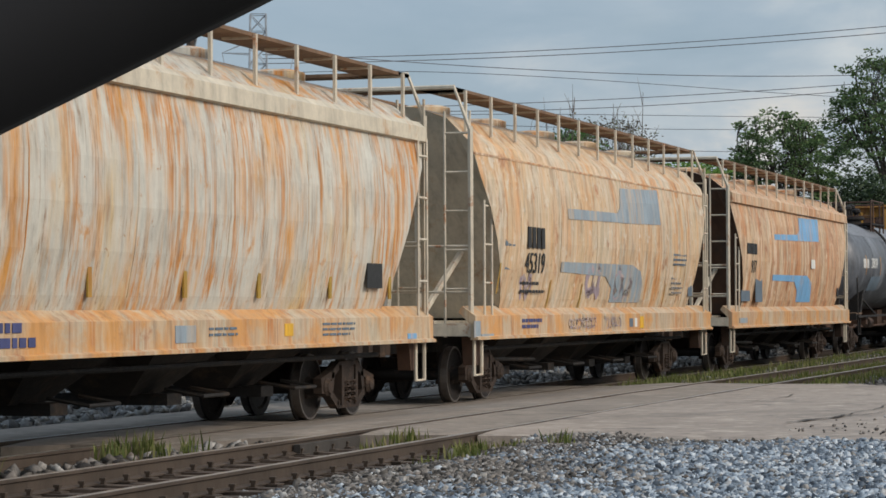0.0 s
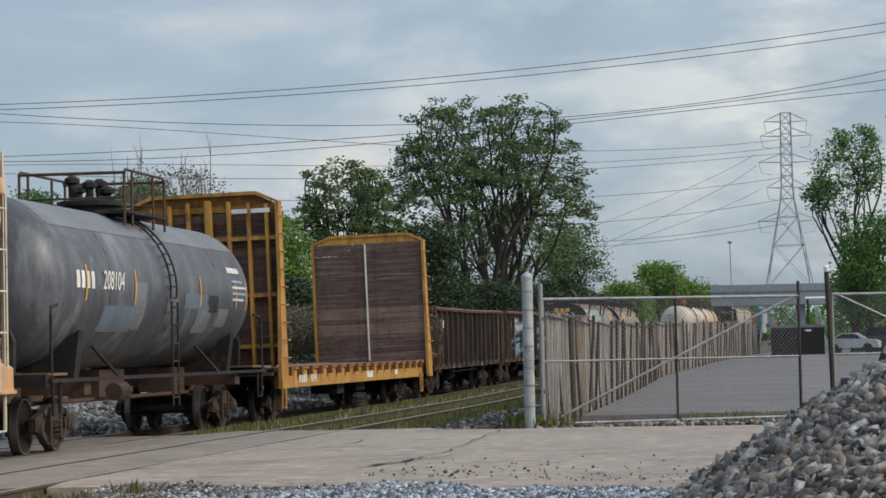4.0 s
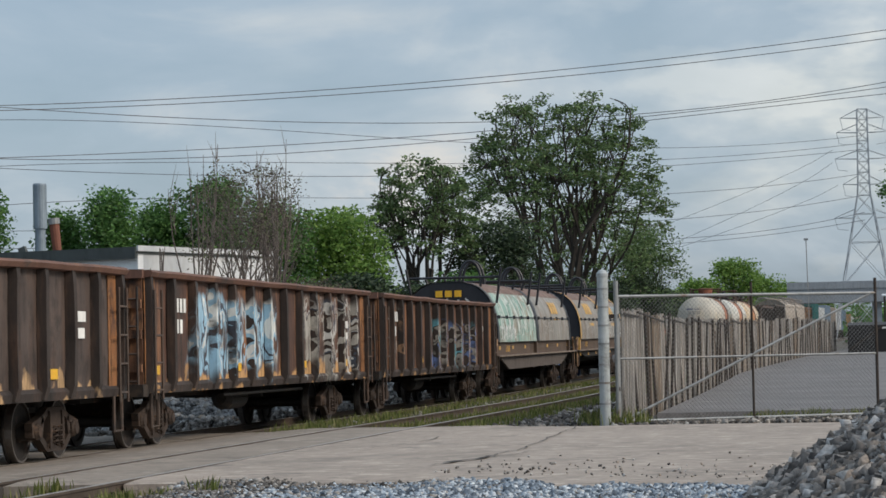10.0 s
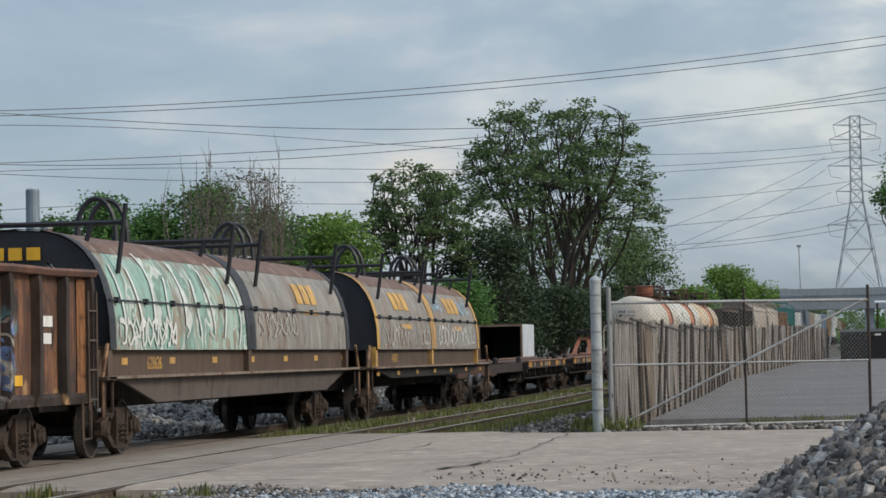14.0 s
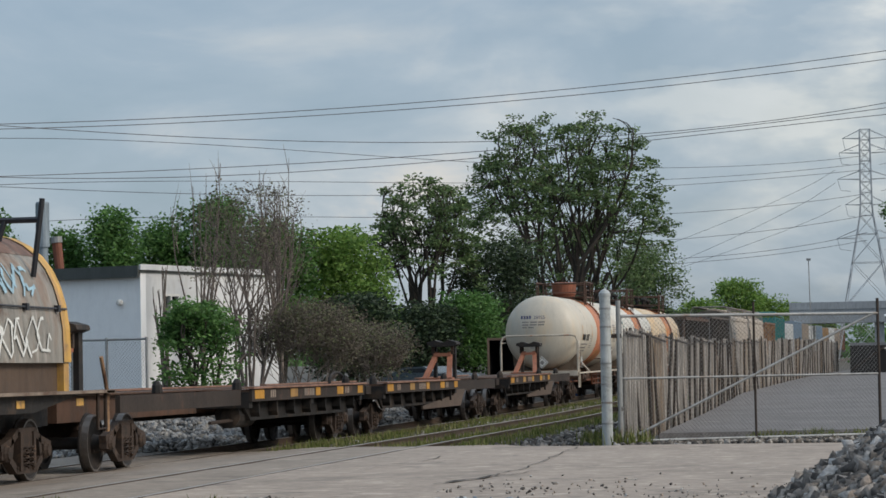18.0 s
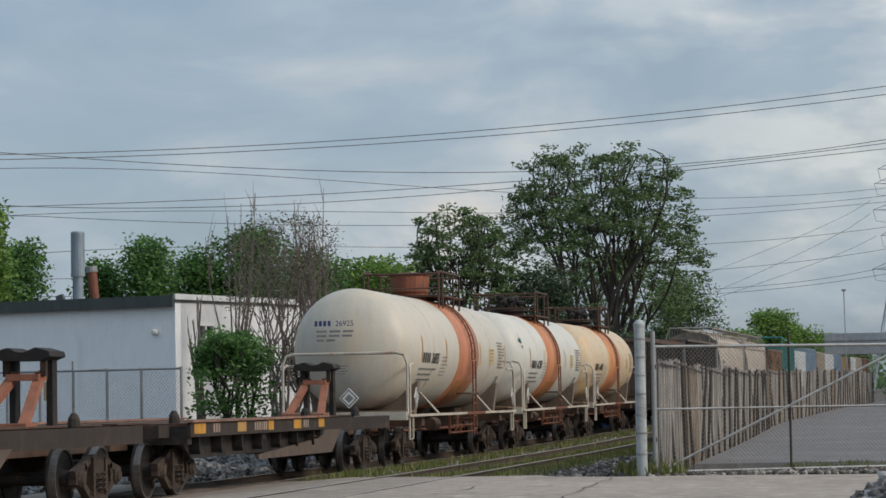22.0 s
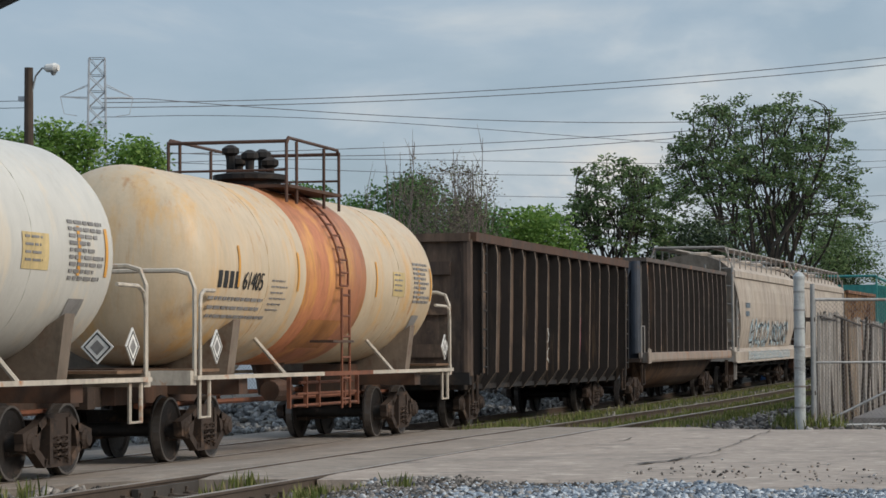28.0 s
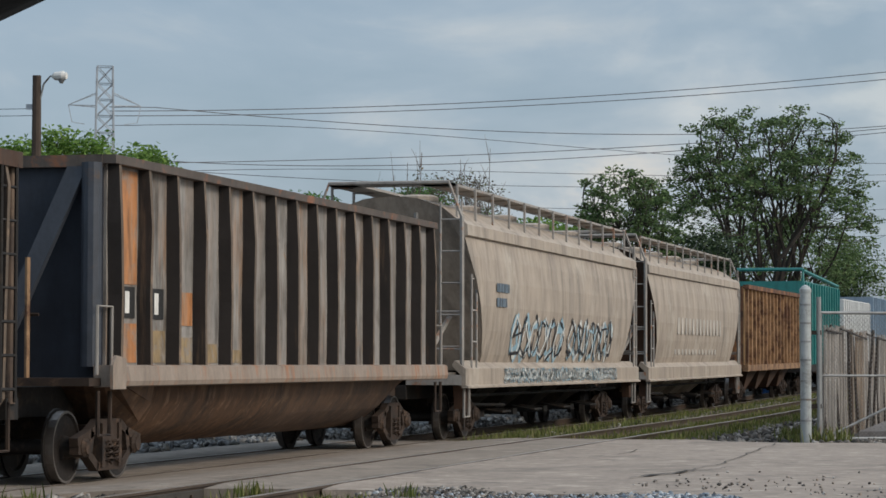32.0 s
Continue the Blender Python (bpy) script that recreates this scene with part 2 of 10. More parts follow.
M["orange_rust"] = mat("faded_orange_rusted_paint", (0.60, 0.45, 0.295), 0.6, var=0.2, patchy=0.55,
                       streak=[((0.57, 0.33, 0.155), 0.52, 1.3, 0.15), ((0.66, 0.55, 0.41), 0.48, 2.4, 0.15), ((0.46, 0.18, 0.06), 0.58, 3.4, 0.12), ((0.27, 0.09, 0.035), 0.42, 11.0, 0.10)], blotch=[((0.50, 0.23, 0.09), 0.34, 0.8), ((0.33, 0.125, 0.05), 0.32, 1.8), ((0.27, 0.10, 0.045), 0.24, 4.5), ((0.62, 0.50, 0.36), 0.26, 2.6)], grime=0.36)
M["cream_sill"] = mat("cream_sill_paint", (0.53, 0.45, 0.33), 0.6, var=0.2, patchy=0.7, streak=[((0.55, 0.28, 0.09), 0.66, 1.4, 0.5), ((0.44, 0.17, 0.045), 0.55, 7.0, 0.3), ((0.22, 0.10, 0.05), 0.34, 12.0, 0.3)], blotch=[((0.54, 0.27, 0.09), 0.42, 0.9), ((0.34, 0.15, 0.07), 0.25, 2.5)])
M["rail_paint"] = mat("cream_railing_paint", (0.60, 0.53, 0.42), 0.55, var=0.2, blotch=[(RUST, 0.3, 3)])
M["black_steel"] = mat("grimy_black_steel", (0.016, 0.014, 0.013), 0.75, var=0.4, blotch=[((0.045, 0.03, 0.02), 0.42, 2.0)])
M["truck"] = mat("rusty_brown_cast_steel", (0.048, 0.031, 0.022), 0.8, var=0.45, fine=20, blotch=[((0.095, 0.057, 0.036), 0.36, 4), ((0.014, 0.011, 0.010), 0.36, 2.5)])
M["wheel"] = mat("dark_wheel_steel", (0.020, 0.016, 0.014), 0.65, metal=0.1, var=0.4, blotch=[((0.06, 0.04, 0.03), 0.30, 5)])
M["tread"] = mat("worn_wheel_rim_steel", (0.20, 0.18, 0.165), 0.4, metal=0.7, var=0.3)
M["rust_frame"] = mat("rust_brown_frame", (0.095, 0.050, 0.031), 0.8, var=0.4, blotch=[((0.06, 0.04, 0.03), 0.5, 1.5)])
M["gon_brown"] = mat("dark_brown_rusted_steel", (0.095, 0.066, 0.050), 0.75, grime=0.45, var=0.35, streak=[((0.09, 0.05, 0.033), 0.5, 2.0, 0.5)],
                     blotch=[((0.03, 0.026, 0.024), 0.4, 1.2)])
_gon = dict(rough=0.75, grime=0.5, var=0.4)
RIB_STREAK = [((0.07, 0.04, 0.027), 0.4, 3, 0.5)]
BLUE_S, WHITE_S, INK_S, RUST_S, TEAL_S, GREY_S = (0.27, 0.44, 0.56), (0.62, 0.63, 0.60), (0.045, 0.055, 0.075), (0.20, 0.09, 0.045), (0.10, 0.28, 0.33), (0.36, 0.34, 0.30)
for _k, _col, _st, _spray, _worn in (
        ("a", (0.085, 0.062, 0.052), [((0.075, 0.045, 0.032), 0.5, 2.0, 0.5)], [(-8.9, -7.6, 1.3, 2.7, (None, (0.30, 0.17, 0.08), None, (0.34, 0.27, 0.18)), 0.7)], ((0.42, 0.27, 0.14), 0.80, 1.45)),
        ("b", (0.105, 0.053, 0.036), [((0.30, 0.14, 0.065), 0.42, 2.4, 0.5), ((0.03, 0.022, 0.018), 0.40, 3.5, 0.4)],
         [(-6.3, 0.2, 1.15, 2.45, (BLUE_S, INK_S, BLUE_S, WHITE_S, BLUE_S, None), 0.9), (2.6, 8.2, 1.0, 2.6, (GREY_S, None, INK_S, (0.48, 0.47, 0.44), None, GREY_S, None), 0.8)], ((0.46, 0.26, 0.11), 0.85, 1.5)),
        ("c", (0.120, 0.058, 0.036), [((0.27, 0.12, 0.055), 0.44, 2.4, 0.5), ((0.03, 0.022, 0.018), 0.42, 3.5, 0.4)],
         [(-7.4, -6.0, 1.2, 2.5, (None, (0.24, 0.14, 0.08), None, GREY_S), 0.5), (-1.6, 5.6, 1.1, 2.2, (TEAL_S, None, (0.26, 0.24, 0.21), None, (0.10, 0.16, 0.33), GREY_S, None), 0.6)], ((0.36, 0.21, 0.10), 0.80, 1.3))):
    M["gon_panel_" + _k] = mat("rusted_gondola_panel", _col, streak=_st, blotch=[((0.035, 0.026, 0.022), 0.40, 1.4)], spray=_spray, worn=_worn, **_gon)
    M["gon_rib_" + _k] = mat("dark_rusted_rib", (0.038, 0.027, 0.022), streak=RIB_STREAK, spray=_spray, worn=(_worn[0], 0.5, 1.15), **_gon)
M["chord_brown"] = mat("red_brown_top_chord", (0.15, 0.075, 0.052), 0.75, var=0.3, blotch=[((0.19, 0.10, 0.06), 0.34, 2.0), ((0.06, 0.042, 0.036), 0.36, 1.1)])
M["gon_rust"] = mat("orange_brown_rusted_steel", (0.19, 0.09, 0.05), 0.8, grime=0.6, var=0.4, streak=[((0.40, 0.19, 0.08), 0.46, 2.4, 0.5), ((0.03, 0.022, 0.018), 0.40, 3.5, 0.4)],
                    blotch=[((0.04, 0.027, 0.022), 0.44, 1.6)])
M["gon_edge"] = mat("worn_pale_rust_edge", (0.36, 0.22, 0.12), 0.8, grime=0.5, var=0.4, blotch=[((0.10, 0.05, 0.03), 0.55, 1.6)])
M["tank_black"] = mat("faded_black_tank_paint", (0.075, 0.082, 0.095), 0.42, var=0.3, patchy=0.4, streak=[((0.17, 0.18, 0.20), 0.46, 1.2, 0.3), ((0.20, 0.14, 0.10), 0.25, 3.0, 0.3)], blotch=[((0.16, 0.17, 0.19), 0.30, 0.7)])
M["tank_grey"] = mat("grey_tank_paint", (0.17, 0.18, 0.20), 0.55, var=0.25)
M["tank_white"] = mat("off_white_tank_paint", (0.54, 0.525, 0.475), 0.45, var=0.08, grime=0.08, streak=[((0.62, 0.54, 0.42), 0.35, 1.5, 0.25)])
M["tank_ivory"] = mat("ivory_tank_paint", (0.505, 0.465, 0.39), 0.45, var=0.08, grime=0.08, streak=[((0.54, 0.45, 0.33), 0.38, 1.5, 0.25)])
M["tank_cream"] = mat("cream_tank_paint", (0.53, 0.43, 0.30), 0.45, var=0.10, grime=0.10, patchy=0.8, streak=[((0.58, 0.36, 0.15), 0.55, 2.2, 0.2), ((0.42, 0.22, 0.09), 0.35, 6.0, 0.15)])
M["tank_band"] = mat("brick_red_tank_band", (0.48, 0.19, 0.105), 0.55, var=0.2, patchy=0.5, streak=[((0.52, 0.26, 0.12), 0.45, 2.0, 0.3), ((0.30, 0.11, 0.06), 0.35, 5.0, 0.2)])
M["tank_band2"] = mat("orange_red_tank_band", (0.49, 0.19, 0.095), 0.55, var=0.2, patchy=0.85, streak=[((0.60, 0.30, 0.08), 0.62, 1.2, 0.25), ((0.34, 0.13, 0.05), 0.40, 5.0, 0.2)])
M["white_rail"] = mat("dirty_white_railing_paint", (0.52, 0.465, 0.385), 0.5, var=0.25, blotch=[(RUST, 0.28, 3)])
M["flat_yellow"] = mat("weathered_yellow_paint", (0.52, 0.275, 0.055), 0.65, grime=0.4, var=0.3, patchy=0.4, streak=[((0.30, 0.13, 0.045), 0.5, 2.5, 0.5)], blotch=[((0.33, 0.13, 0.04), 0.36, 1.6), ((0.10, 0.055, 0.03), 0.24, 3.0)])
M["plank"] = mat("weathered_brown_plank", (0.135, 0.085, 0.070), 0.85, var=0.45, scale=2.0, streak=[((0.22, 0.15, 0.13), 0.45, 0.4, 14.0), ((0.06, 0.038, 0.032), 0.40, 0.5, 22.0)])
M["plank_pale"] = mat("paler_brown_plank", (0.25, 0.16, 0.125), 0.85, var=0.35, scale=2.0, streak=[((0.14, 0.085, 0.065), 0.40, 0.4, 14.0)])
M["white_paint"] = mat("white_stencil_paint", (0.75, 0.74, 0.70), 0.6, var=0.2)
M["black_paint"] = mat("black_stencil_paint", (0.02, 0.02, 0.02), 0.6, var=0.2)
M["blue_patch"] = mat("bright_blue_patch_paint", (0.17, 0.38, 0.62), 0.55, var=0.2, streak=[((0.50, 0.30, 0.16), 0.36, 3, 0.12)])
M["greyblue_patch"] = mat("grey_blue_patch_paint", (0.28, 0.34, 0.385), 0.55, var=0.2, streak=[((0.50, 0.36, 0.22), 0.40, 2.6, 0.09), ((0.42, 0.22, 0.09), 0.26, 8.0, 0.08)])
M["slate_patch"] = mat("slate_patch_paint", (0.12, 0.16, 0.20), 0.55, var=0.2)
M["reflector"] = mat("yellow_reflector_tape", (0.75, 0.42, 0.03), 0.4, var=0.1)
M["coil_grey"] = mat("grey_coil_cover_paint", (0.27, 0.255, 0.225), 0.55, var=0.3, streak=[((0.19, 0.12, 0.08), 0.45, 1.4, 0.5), ((0.34, 0.32, 0.29), 0.30, 3.0, 0.4)], blotch=[((0.13, 0.085, 0.06), 0.30, 1.6)], grime=0.35)
M["coil_teal"] = mat("grey_cover_with_teal_paint", (0.27, 0.24, 0.20), 0.55, var=0.3, streak=[((0.19, 0.12, 0.08), 0.40, 1.4, 0.5)], blotch=[((0.15, 0.10, 0.07), 0.26, 1.6)], grime=0.3,
                      spray=[(-9.3, -0.3, 1.5, 3.25, ((0.24, 0.40, 0.34), (0.16, 0.27, 0.22), (0.52, 0.56, 0.52), (0.22, 0.36, 0.30), (0.30, 0.27, 0.20), (0.34, 0.46, 0.40)), 1.2)])
M["coil_black"] = mat("black_cover_end", (0.022, 0.024, 0.030), 0.5, var=0.3)
M["coil_yellow"] = mat("yellow_cover_paint", (0.58, 0.34, 0.08), 0.55, var=0.25, streak=[((0.33, 0.20, 0.10), 0.45, 2, 0.5)], blotch=[((0.25, 0.15, 0.09), 0.32, 4.0)], grime=0.35)
M["coil_rust"] = mat("rusted_cover_crown", (0.17, 0.10, 0.075), 0.7, var=0.35, blotch=[((0.27, 0.24, 0.20), 0.34, 1.3)], grime=0.35)
M["sky_spray"] = mat("pale_blue_sprayed_paint", (0.34, 0.52, 0.62), 0.55, var=0.3, streak=[((0.16, 0.20, 0.26), 0.3, 3, 1.2)])
M["white_spray"] = mat("white_sprayed_paint", (0.70, 0.71, 0.68), 0.55, var=0.25, blotch=[((0.30, 0.27, 0.24), 0.18, 3)])
M["black_spray"] = mat("black_sprayed_paint", (0.03, 0.03, 0.035), 0.55, var=0.3)
M["orange_spray"] = mat("orange_lettering_paint", (0.47, 0.21, 0.085), 0.6, var=0.3, streak=[((0.32, 0.22, 0.15), 0.4, 4, 0.4)], blotch=[((0.27, 0.22, 0.18), 0.34, 2.2)], grime=0.45)
M["coal_brown"] = mat("soot_brown_steel", (0.098, 0.066, 0.048), 0.75, grime=0.4, var=0.4, patchy=0.5, streak=[((0.16, 0.115, 0.08), 0.46, 2, 0.3), ((0.04, 0.028, 0.024), 0.45, 3, 0.4)], blotch=[((0.05, 0.036, 0.03), 0.36, 0.9), ((0.19, 0.13, 0.085), 0.22, 1.8)])
M["coal_side"] = mat("soot_brown_side_steel", (0.135, 0.092, 0.066), 0.75, grime=0.45, var=0.4, patchy=0.5, streak=[((0.15, 0.105, 0.072), 0.46, 2, 0.3), ((0.035, 0.025, 0.022), 0.45, 3, 0.4)],
                      blotch=[((0.045, 0.032, 0.027), 0.36, 0.9), ((0.18, 0.12, 0.08), 0.22, 1.8)], spray=[(3.1, 3.7, 1.45, 2.35, ((0.40, 0.15, 0.19), (0.30, 0.12, 0.14), (0.40, 0.15, 0.19), None), 1.0)])
# rib sides hold soot and painted shade, rib fronts a worn, lit brown
M["coal_rib"] = mat("sooty_shaded_rib_steel", (0.024, 0.019, 0.017), 0.75, var=0.4, streak=[((0.10, 0.065, 0.04), 0.28, 4, 0.3)])
M["rib_face"] = mat("lit_worn_rib_face", (0.15, 0.112, 0.082), 0.7, var=0.4, blotch=[((0.26, 0.18, 0.12), 0.34, 3.0), ((0.05, 0.036, 0.03), 0.36, 1.2)])
M["tub_panel"] = mat("grey_aluminium_panel", (0.315, 0.30, 0.28), 0.55, metal=0.1, var=0.3, patchy=0.7, streak=[((0.30, 0.17, 0.09), 0.5, 3, 0.35), ((0.10, 0.085, 0.07), 0.5, 3, 0.4)], blotch=[((0.36, 0.21, 0.10), 0.20, 1.4), ((0.16, 0.14, 0.12), 0.34, 0.8)], grime=0.45)
M["tub_belly"] = mat("rusty_tub_belly", (0.15, 0.085, 0.05), 0.75, var=0.4, patchy=0.5, streak=[((0.05, 0.034, 0.026), 0.55, 3.0, 1.0), ((0.25, 0.16, 0.10), 0.34, 5.0, 0.8)], blotch=[((0.06, 0.04, 0.03), 0.4, 1.1)])
M["blue_black"] = mat("blue_black_steel", (0.030, 0.036, 0.050), 0.6, var=0.35)
M["faded_yellow"] = mat("faded_yellow_panel", (0.38, 0.22, 0.07), 0.65, var=0.35, blotch=[((0.20, 0.11, 0.06), 0.4, 3)])
M["hopper_grey"] = mat("dusty_grey_hopper_paint", (0.41, 0.345, 0.28), 0.6, var=0.18, streak=[((0.24, 0.205, 0.17), 0.5, 1.8, 0.15)], blotch=[((0.42, 0.37, 0.31), 0.35, 0.5)])
M["hopper_rust"] = mat("yellow_brown_ribbed_steel", (0.42, 0.28, 0.14), 0.7, var=0.3, streak=[((0.15, 0.08, 0.045), 0.4, 2, 0.4)])
M["teal_car"] = mat("deep_teal_paint", (0.03, 0.20, 0.19), 0.5, var=0.25)
M["box_white"] = mat("white_container_paint", (0.66, 0.67, 0.66), 0.5, var=0.2)
M["box_blue"] = mat("grey_blue_container_paint", (0.24, 0.32, 0.40), 0.5, var=0.25)


# ---- mesh helpers ----
def part(name, bm, material, parent=None, label="", smooth=False):
    me = bpy.data.meshes.new(name)
    bmesh.ops.recalc_face_normals(bm, faces=bm.faces)
    if smooth:
        for f in bm.faces:
            f.smooth = True
    bm.to_mesh(me)
    bm.free()
    me.materials.append(material)
    ob = new(name, me)
    ob.parent = parent
    if label:
        ob["label"] = label
    return ob


def again(name, ob, parent, m=None):
    """Another object on the same mesh."""
    o = new(name, ob.data)
    o.parent = parent
    if m is not None:
        o.matrix_basis = m
    return o


def base(name, label, category, m=None, group="", kind=""):
    ob = new(name)
    if m is not None:
        ob.matrix_basis = m
    return tagged(ob, label, category, group, kind)


def box(bm, x0, x1, y0, y1, z0, z1, m=None):
    vs = [bm.verts.new((x, y, z)) for x in (x0, x1) for y in (y0, y1) for z in (z0, z1)]
    if m is not None:
        for v in vs:
            v.co = m @ v.co
    for f in ((0, 1, 3, 2), (4, 6, 7, 5), (0, 4, 5, 1), (2, 3, 7, 6), (0, 2, 6, 4), (1, 5, 7, 3)):
        bm.faces.new([vs[i] for i in f])
    return bm


def boxes(*items):
    bm = bmesh.new()
    for it in items:
        box(bm, *it)
    return bm


def tube(bm, pts, r, n=6, r1=None):
    """A round bar along a line of points, tapering from r to r1."""
    pts = [Vector(p) for p in pts]
    r1 = r if r1 is None else r1
    rings = []
    for i, p in enumerate(pts):
        d = (pts[min(i + 1, len(pts) - 1)] - pts[max(i - 1, 0)]).normalized()
        a = d.orthogonal().normalized() if i == 0 else (a - d * a.dot(d)).normalized()
        b = d.cross(a)
        k = r + (r1 - r) * i / max(1, len(pts) - 1)
        rings.append([bm.verts.new(p + (a * math.cos(q) + b * math.sin(q)) * k) for q in (2 * math.pi * j / n for j in range(n))])
    for u, v in zip(rings, rings[1:]):
        for j in range(n):
            bm.faces.new((u[j], u[(j + 1) % n], v[(j + 1) % n], v[j]))
    bm.faces.new(rings[0][::-1])
    bm.faces.new(rings[-1])
    return bm


def tubes(*lines, r=0.03, n=6):
    bm = bmesh.new()
    for pts in lines:
        tube(bm, pts, r, n)
    return bm


def lathe(bm, prof, axis="y", n=32, c=(0, 0, 0)):
    """Turns (along, radius) pairs about an axis through c."""
    rings = []
    for a, r in prof:
        ring = []
        for j in range(n):
            q = 2 * math.pi * j / n
            u, v = r * math.cos(q), r * math.sin(q)
            p = {"x": (a, u, v), "y": (u, a, v), "z": (u, v, a)}[axis]
            ring.append(bm.verts.new(Vector(p) + Vector(c)))
        rings.append(ring)
    for u, v in zip(rings, rings[1:]):
        for j in range(n):
            bm.faces.new((u[j], u[(j + 1) % n], v[(j + 1) % n], v[j]))
    bm.faces.new(rings[0][::-1])
    bm.faces.new(rings[-1])
    return bm


def prism(bm, prof, y0, y1):
    """An (x, z) outline drawn out along y."""
    a = [bm.verts.new((x, y0, z)) for x, z in prof]
    b = [bm.verts.new((x, y1, z)) for x, z in prof]
    n = len(prof)
    for j in range(n):
        bm.faces.new((a[j], a[(j + 1) % n], b[(j + 1) % n], b[j]))
    bm.faces.new(a[::-1])
    bm.faces.new(b)
    return bm


def prism_x(bm, prof, x0, x1):
    """A (y, z) outline drawn out along x."""
    a = [bm.verts.new((x0, y, z)) for y, z in prof]
    b = [bm.verts.new((x1, y, z)) for y, z in prof]
    n = len(prof)
    for j in range(n):
        bm.faces.new((a[j], a[(j + 1) % n], b[(j + 1) % n], b[j]))
    bm.faces.new(a[::-1])
    bm.faces.new(b)
    return bm


def letters(text, size, material, parent, m, name="lettering", label=""):
    cu = bpy.data.curves.new("text", "FONT")
    cu.body, cu.size, cu.extrude, cu.align_x = text, size, 0.004, "CENTER"
    tmp = bpy.data.objects.new("text", cu)
    scene.collection.objects.link(tmp)
    me = bpy.data.meshes.new_from_object(tmp.evaluated_get(bpy.context.evaluated_depsgraph_get()))
    bpy.data.objects.remove(tmp)
    bpy.data.curves.remove(cu)
    me.materials.clear()
    me.materials.append(material)
    ob = new(name, me)
    ob.parent, ob.matrix_basis = parent, m
    if label:
        ob["label"] = label
    return ob


def on_side(x, y, z, lean=0.0):
    """A pose for lettering on a car's near side, read along the car; lean tips it to the wall."""
    return pose(x, y, z, 90, 0, 90) @ pose(0, 0, 0, lean, 0, 0)


def on_end(x, y, z):
    """A pose for lettering on a car's end that faces the eye."""
    return pose(x, y, z, 90, 0, 0)


# ---- ground and tracks ----
TRAIN_X, NEAR_X, GAUGE = -13.45, -9.70, 1.505
LOW = 0.08          # the train's rails lie this much below the siding's
CURVE_S, CURVE_R = 85.0, 11500.0


def along(s, off=0.0, x0=TRAIN_X):
    """The track's plan: place and heading s metres along it."""
    u = max(0.0, s - CURVE_S)
    r = CURVE_R
    th = u / r
    x = x0 + (r * (1 - math.cos(th)) if u else 0.0)
    y = s if not u else CURVE_S + r * math.sin(th)
    return x + off * math.cos(th), y - off * math.sin(th), th


def grade(s):
    """The line climbs gently beyond the crossing."""
    u = min(330.0, max(0.0, s - 70.0))
    return 0.0072 * u * u / (u + 25.0)


def smooth(a, b, v):
    k = min(1.0, max(0.0, (v - a) / (b - a)))
    return k * k * (3 - 2 * k)


def ground_z(x, y):
    """Height of the bare ground: a low bed under the tracks, a yard that rises beyond the gate, a heap of stone."""
    z = -0.10
    z += -0.16 * (1 - smooth(0.9, 2.2, abs(x - NEAR_X))) * (1 if y < 29 or y > 49 else 0.6)
    z += -(0.14 + LOW) * (1 - smooth(0.9, 2.2, abs(x - TRAIN_X)))
    z += 0.78 * smooth(56, 190, y) * smooth(-8.5, -5.0, x)
    z += 0.35 * smooth(-16, -19, x)
    z += grade(y) * (1 - smooth(-8.5, -5.0, x))
    return z


def axis_points(pairs):
    out = []
    for a, b, n in pairs:
        out += [a + (b - a) * i / n for i in range(n)]
    return out + [pairs[-1][1]]


def make_ground():
    xs = axis_points([(-3000, -200, 6), (-200, -60, 7), (-60, -17, 14), (-17, -3, 42), (-3, 12, 15), (12, 60, 8), (60, 3000, 8)])
    ys = axis_points([(-400, -10, 6), (-10, 10, 6), (10, 60, 50), (60, 200, 35), (200, 600, 10), (600, 4500, 8)])
    vs = [(x, y, ground_z(x, y) + 0.025 * noise.noise(Vector((x * 0.8, y * 0.8, 0)))) for y in ys for x in xs]
    n = len(xs)
    fs = [(j * n + i, j * n + i + 1, (j + 1) * n + i + 1, (j + 1) * n + i) for j in range(len(ys) - 1) for i in range(n - 1)]
    me = bpy.data.meshes.new("ground")
    me.from_pydata(vs, [], fs)
    me.materials.append(M["dirt"])
    tagged(new("ground", me), "grey crushed-stone ground with dirt and weeds beside the tracks", "ground", kind="structure")


M["dirt"] = mat("grey_stony_dirt", (0.11, 0.102, 0.09), 0.9, var=0.5, scale=0.6, fine=9, bump=0.6,
                blotch=[((0.08, 0.075, 0.065), 0.45, 3.0), ((0.075, 0.10, 0.045), 0.30, 0.5)])
M["asphalt"] = mat("worn_tan_grey_asphalt", (0.345, 0.288, 0.240), 0.85, var=0.26, scale=0.35, fine=18, bump=0.35,
                   blotch=[((0.22, 0.185, 0.155), 0.36, 0.8), ((0.45, 0.385, 0.32), 0.38, 2.2), ((0.15, 0.13, 0.115), 0.28, 1.3), ((0.20, 0.172, 0.145), 0.30, 0.25), ((0.14, 0.12, 0.10), 0.22, 5.0)])
M["crossing"] = mat("dirty_crossing_asphalt", (0.275, 0.232, 0.192), 0.85, var=0.25, scale=0.4, fine=16, bump=0.25,
                    blotch=[((0.17, 0.145, 0.12), 0.38, 0.9), ((0.36, 0.32, 0.27), 0.3, 2.0)])
M["yard"] = mat("grey_yard_asphalt", (0.178, 0.168, 0.166), 0.85, var=0.32, scale=0.3, fine=14, bump=0.2, blotch=[((0.15, 0.14, 0.135), 0.36, 0.35), ((0.30, 0.28, 0.26), 0.28, 1.4)])
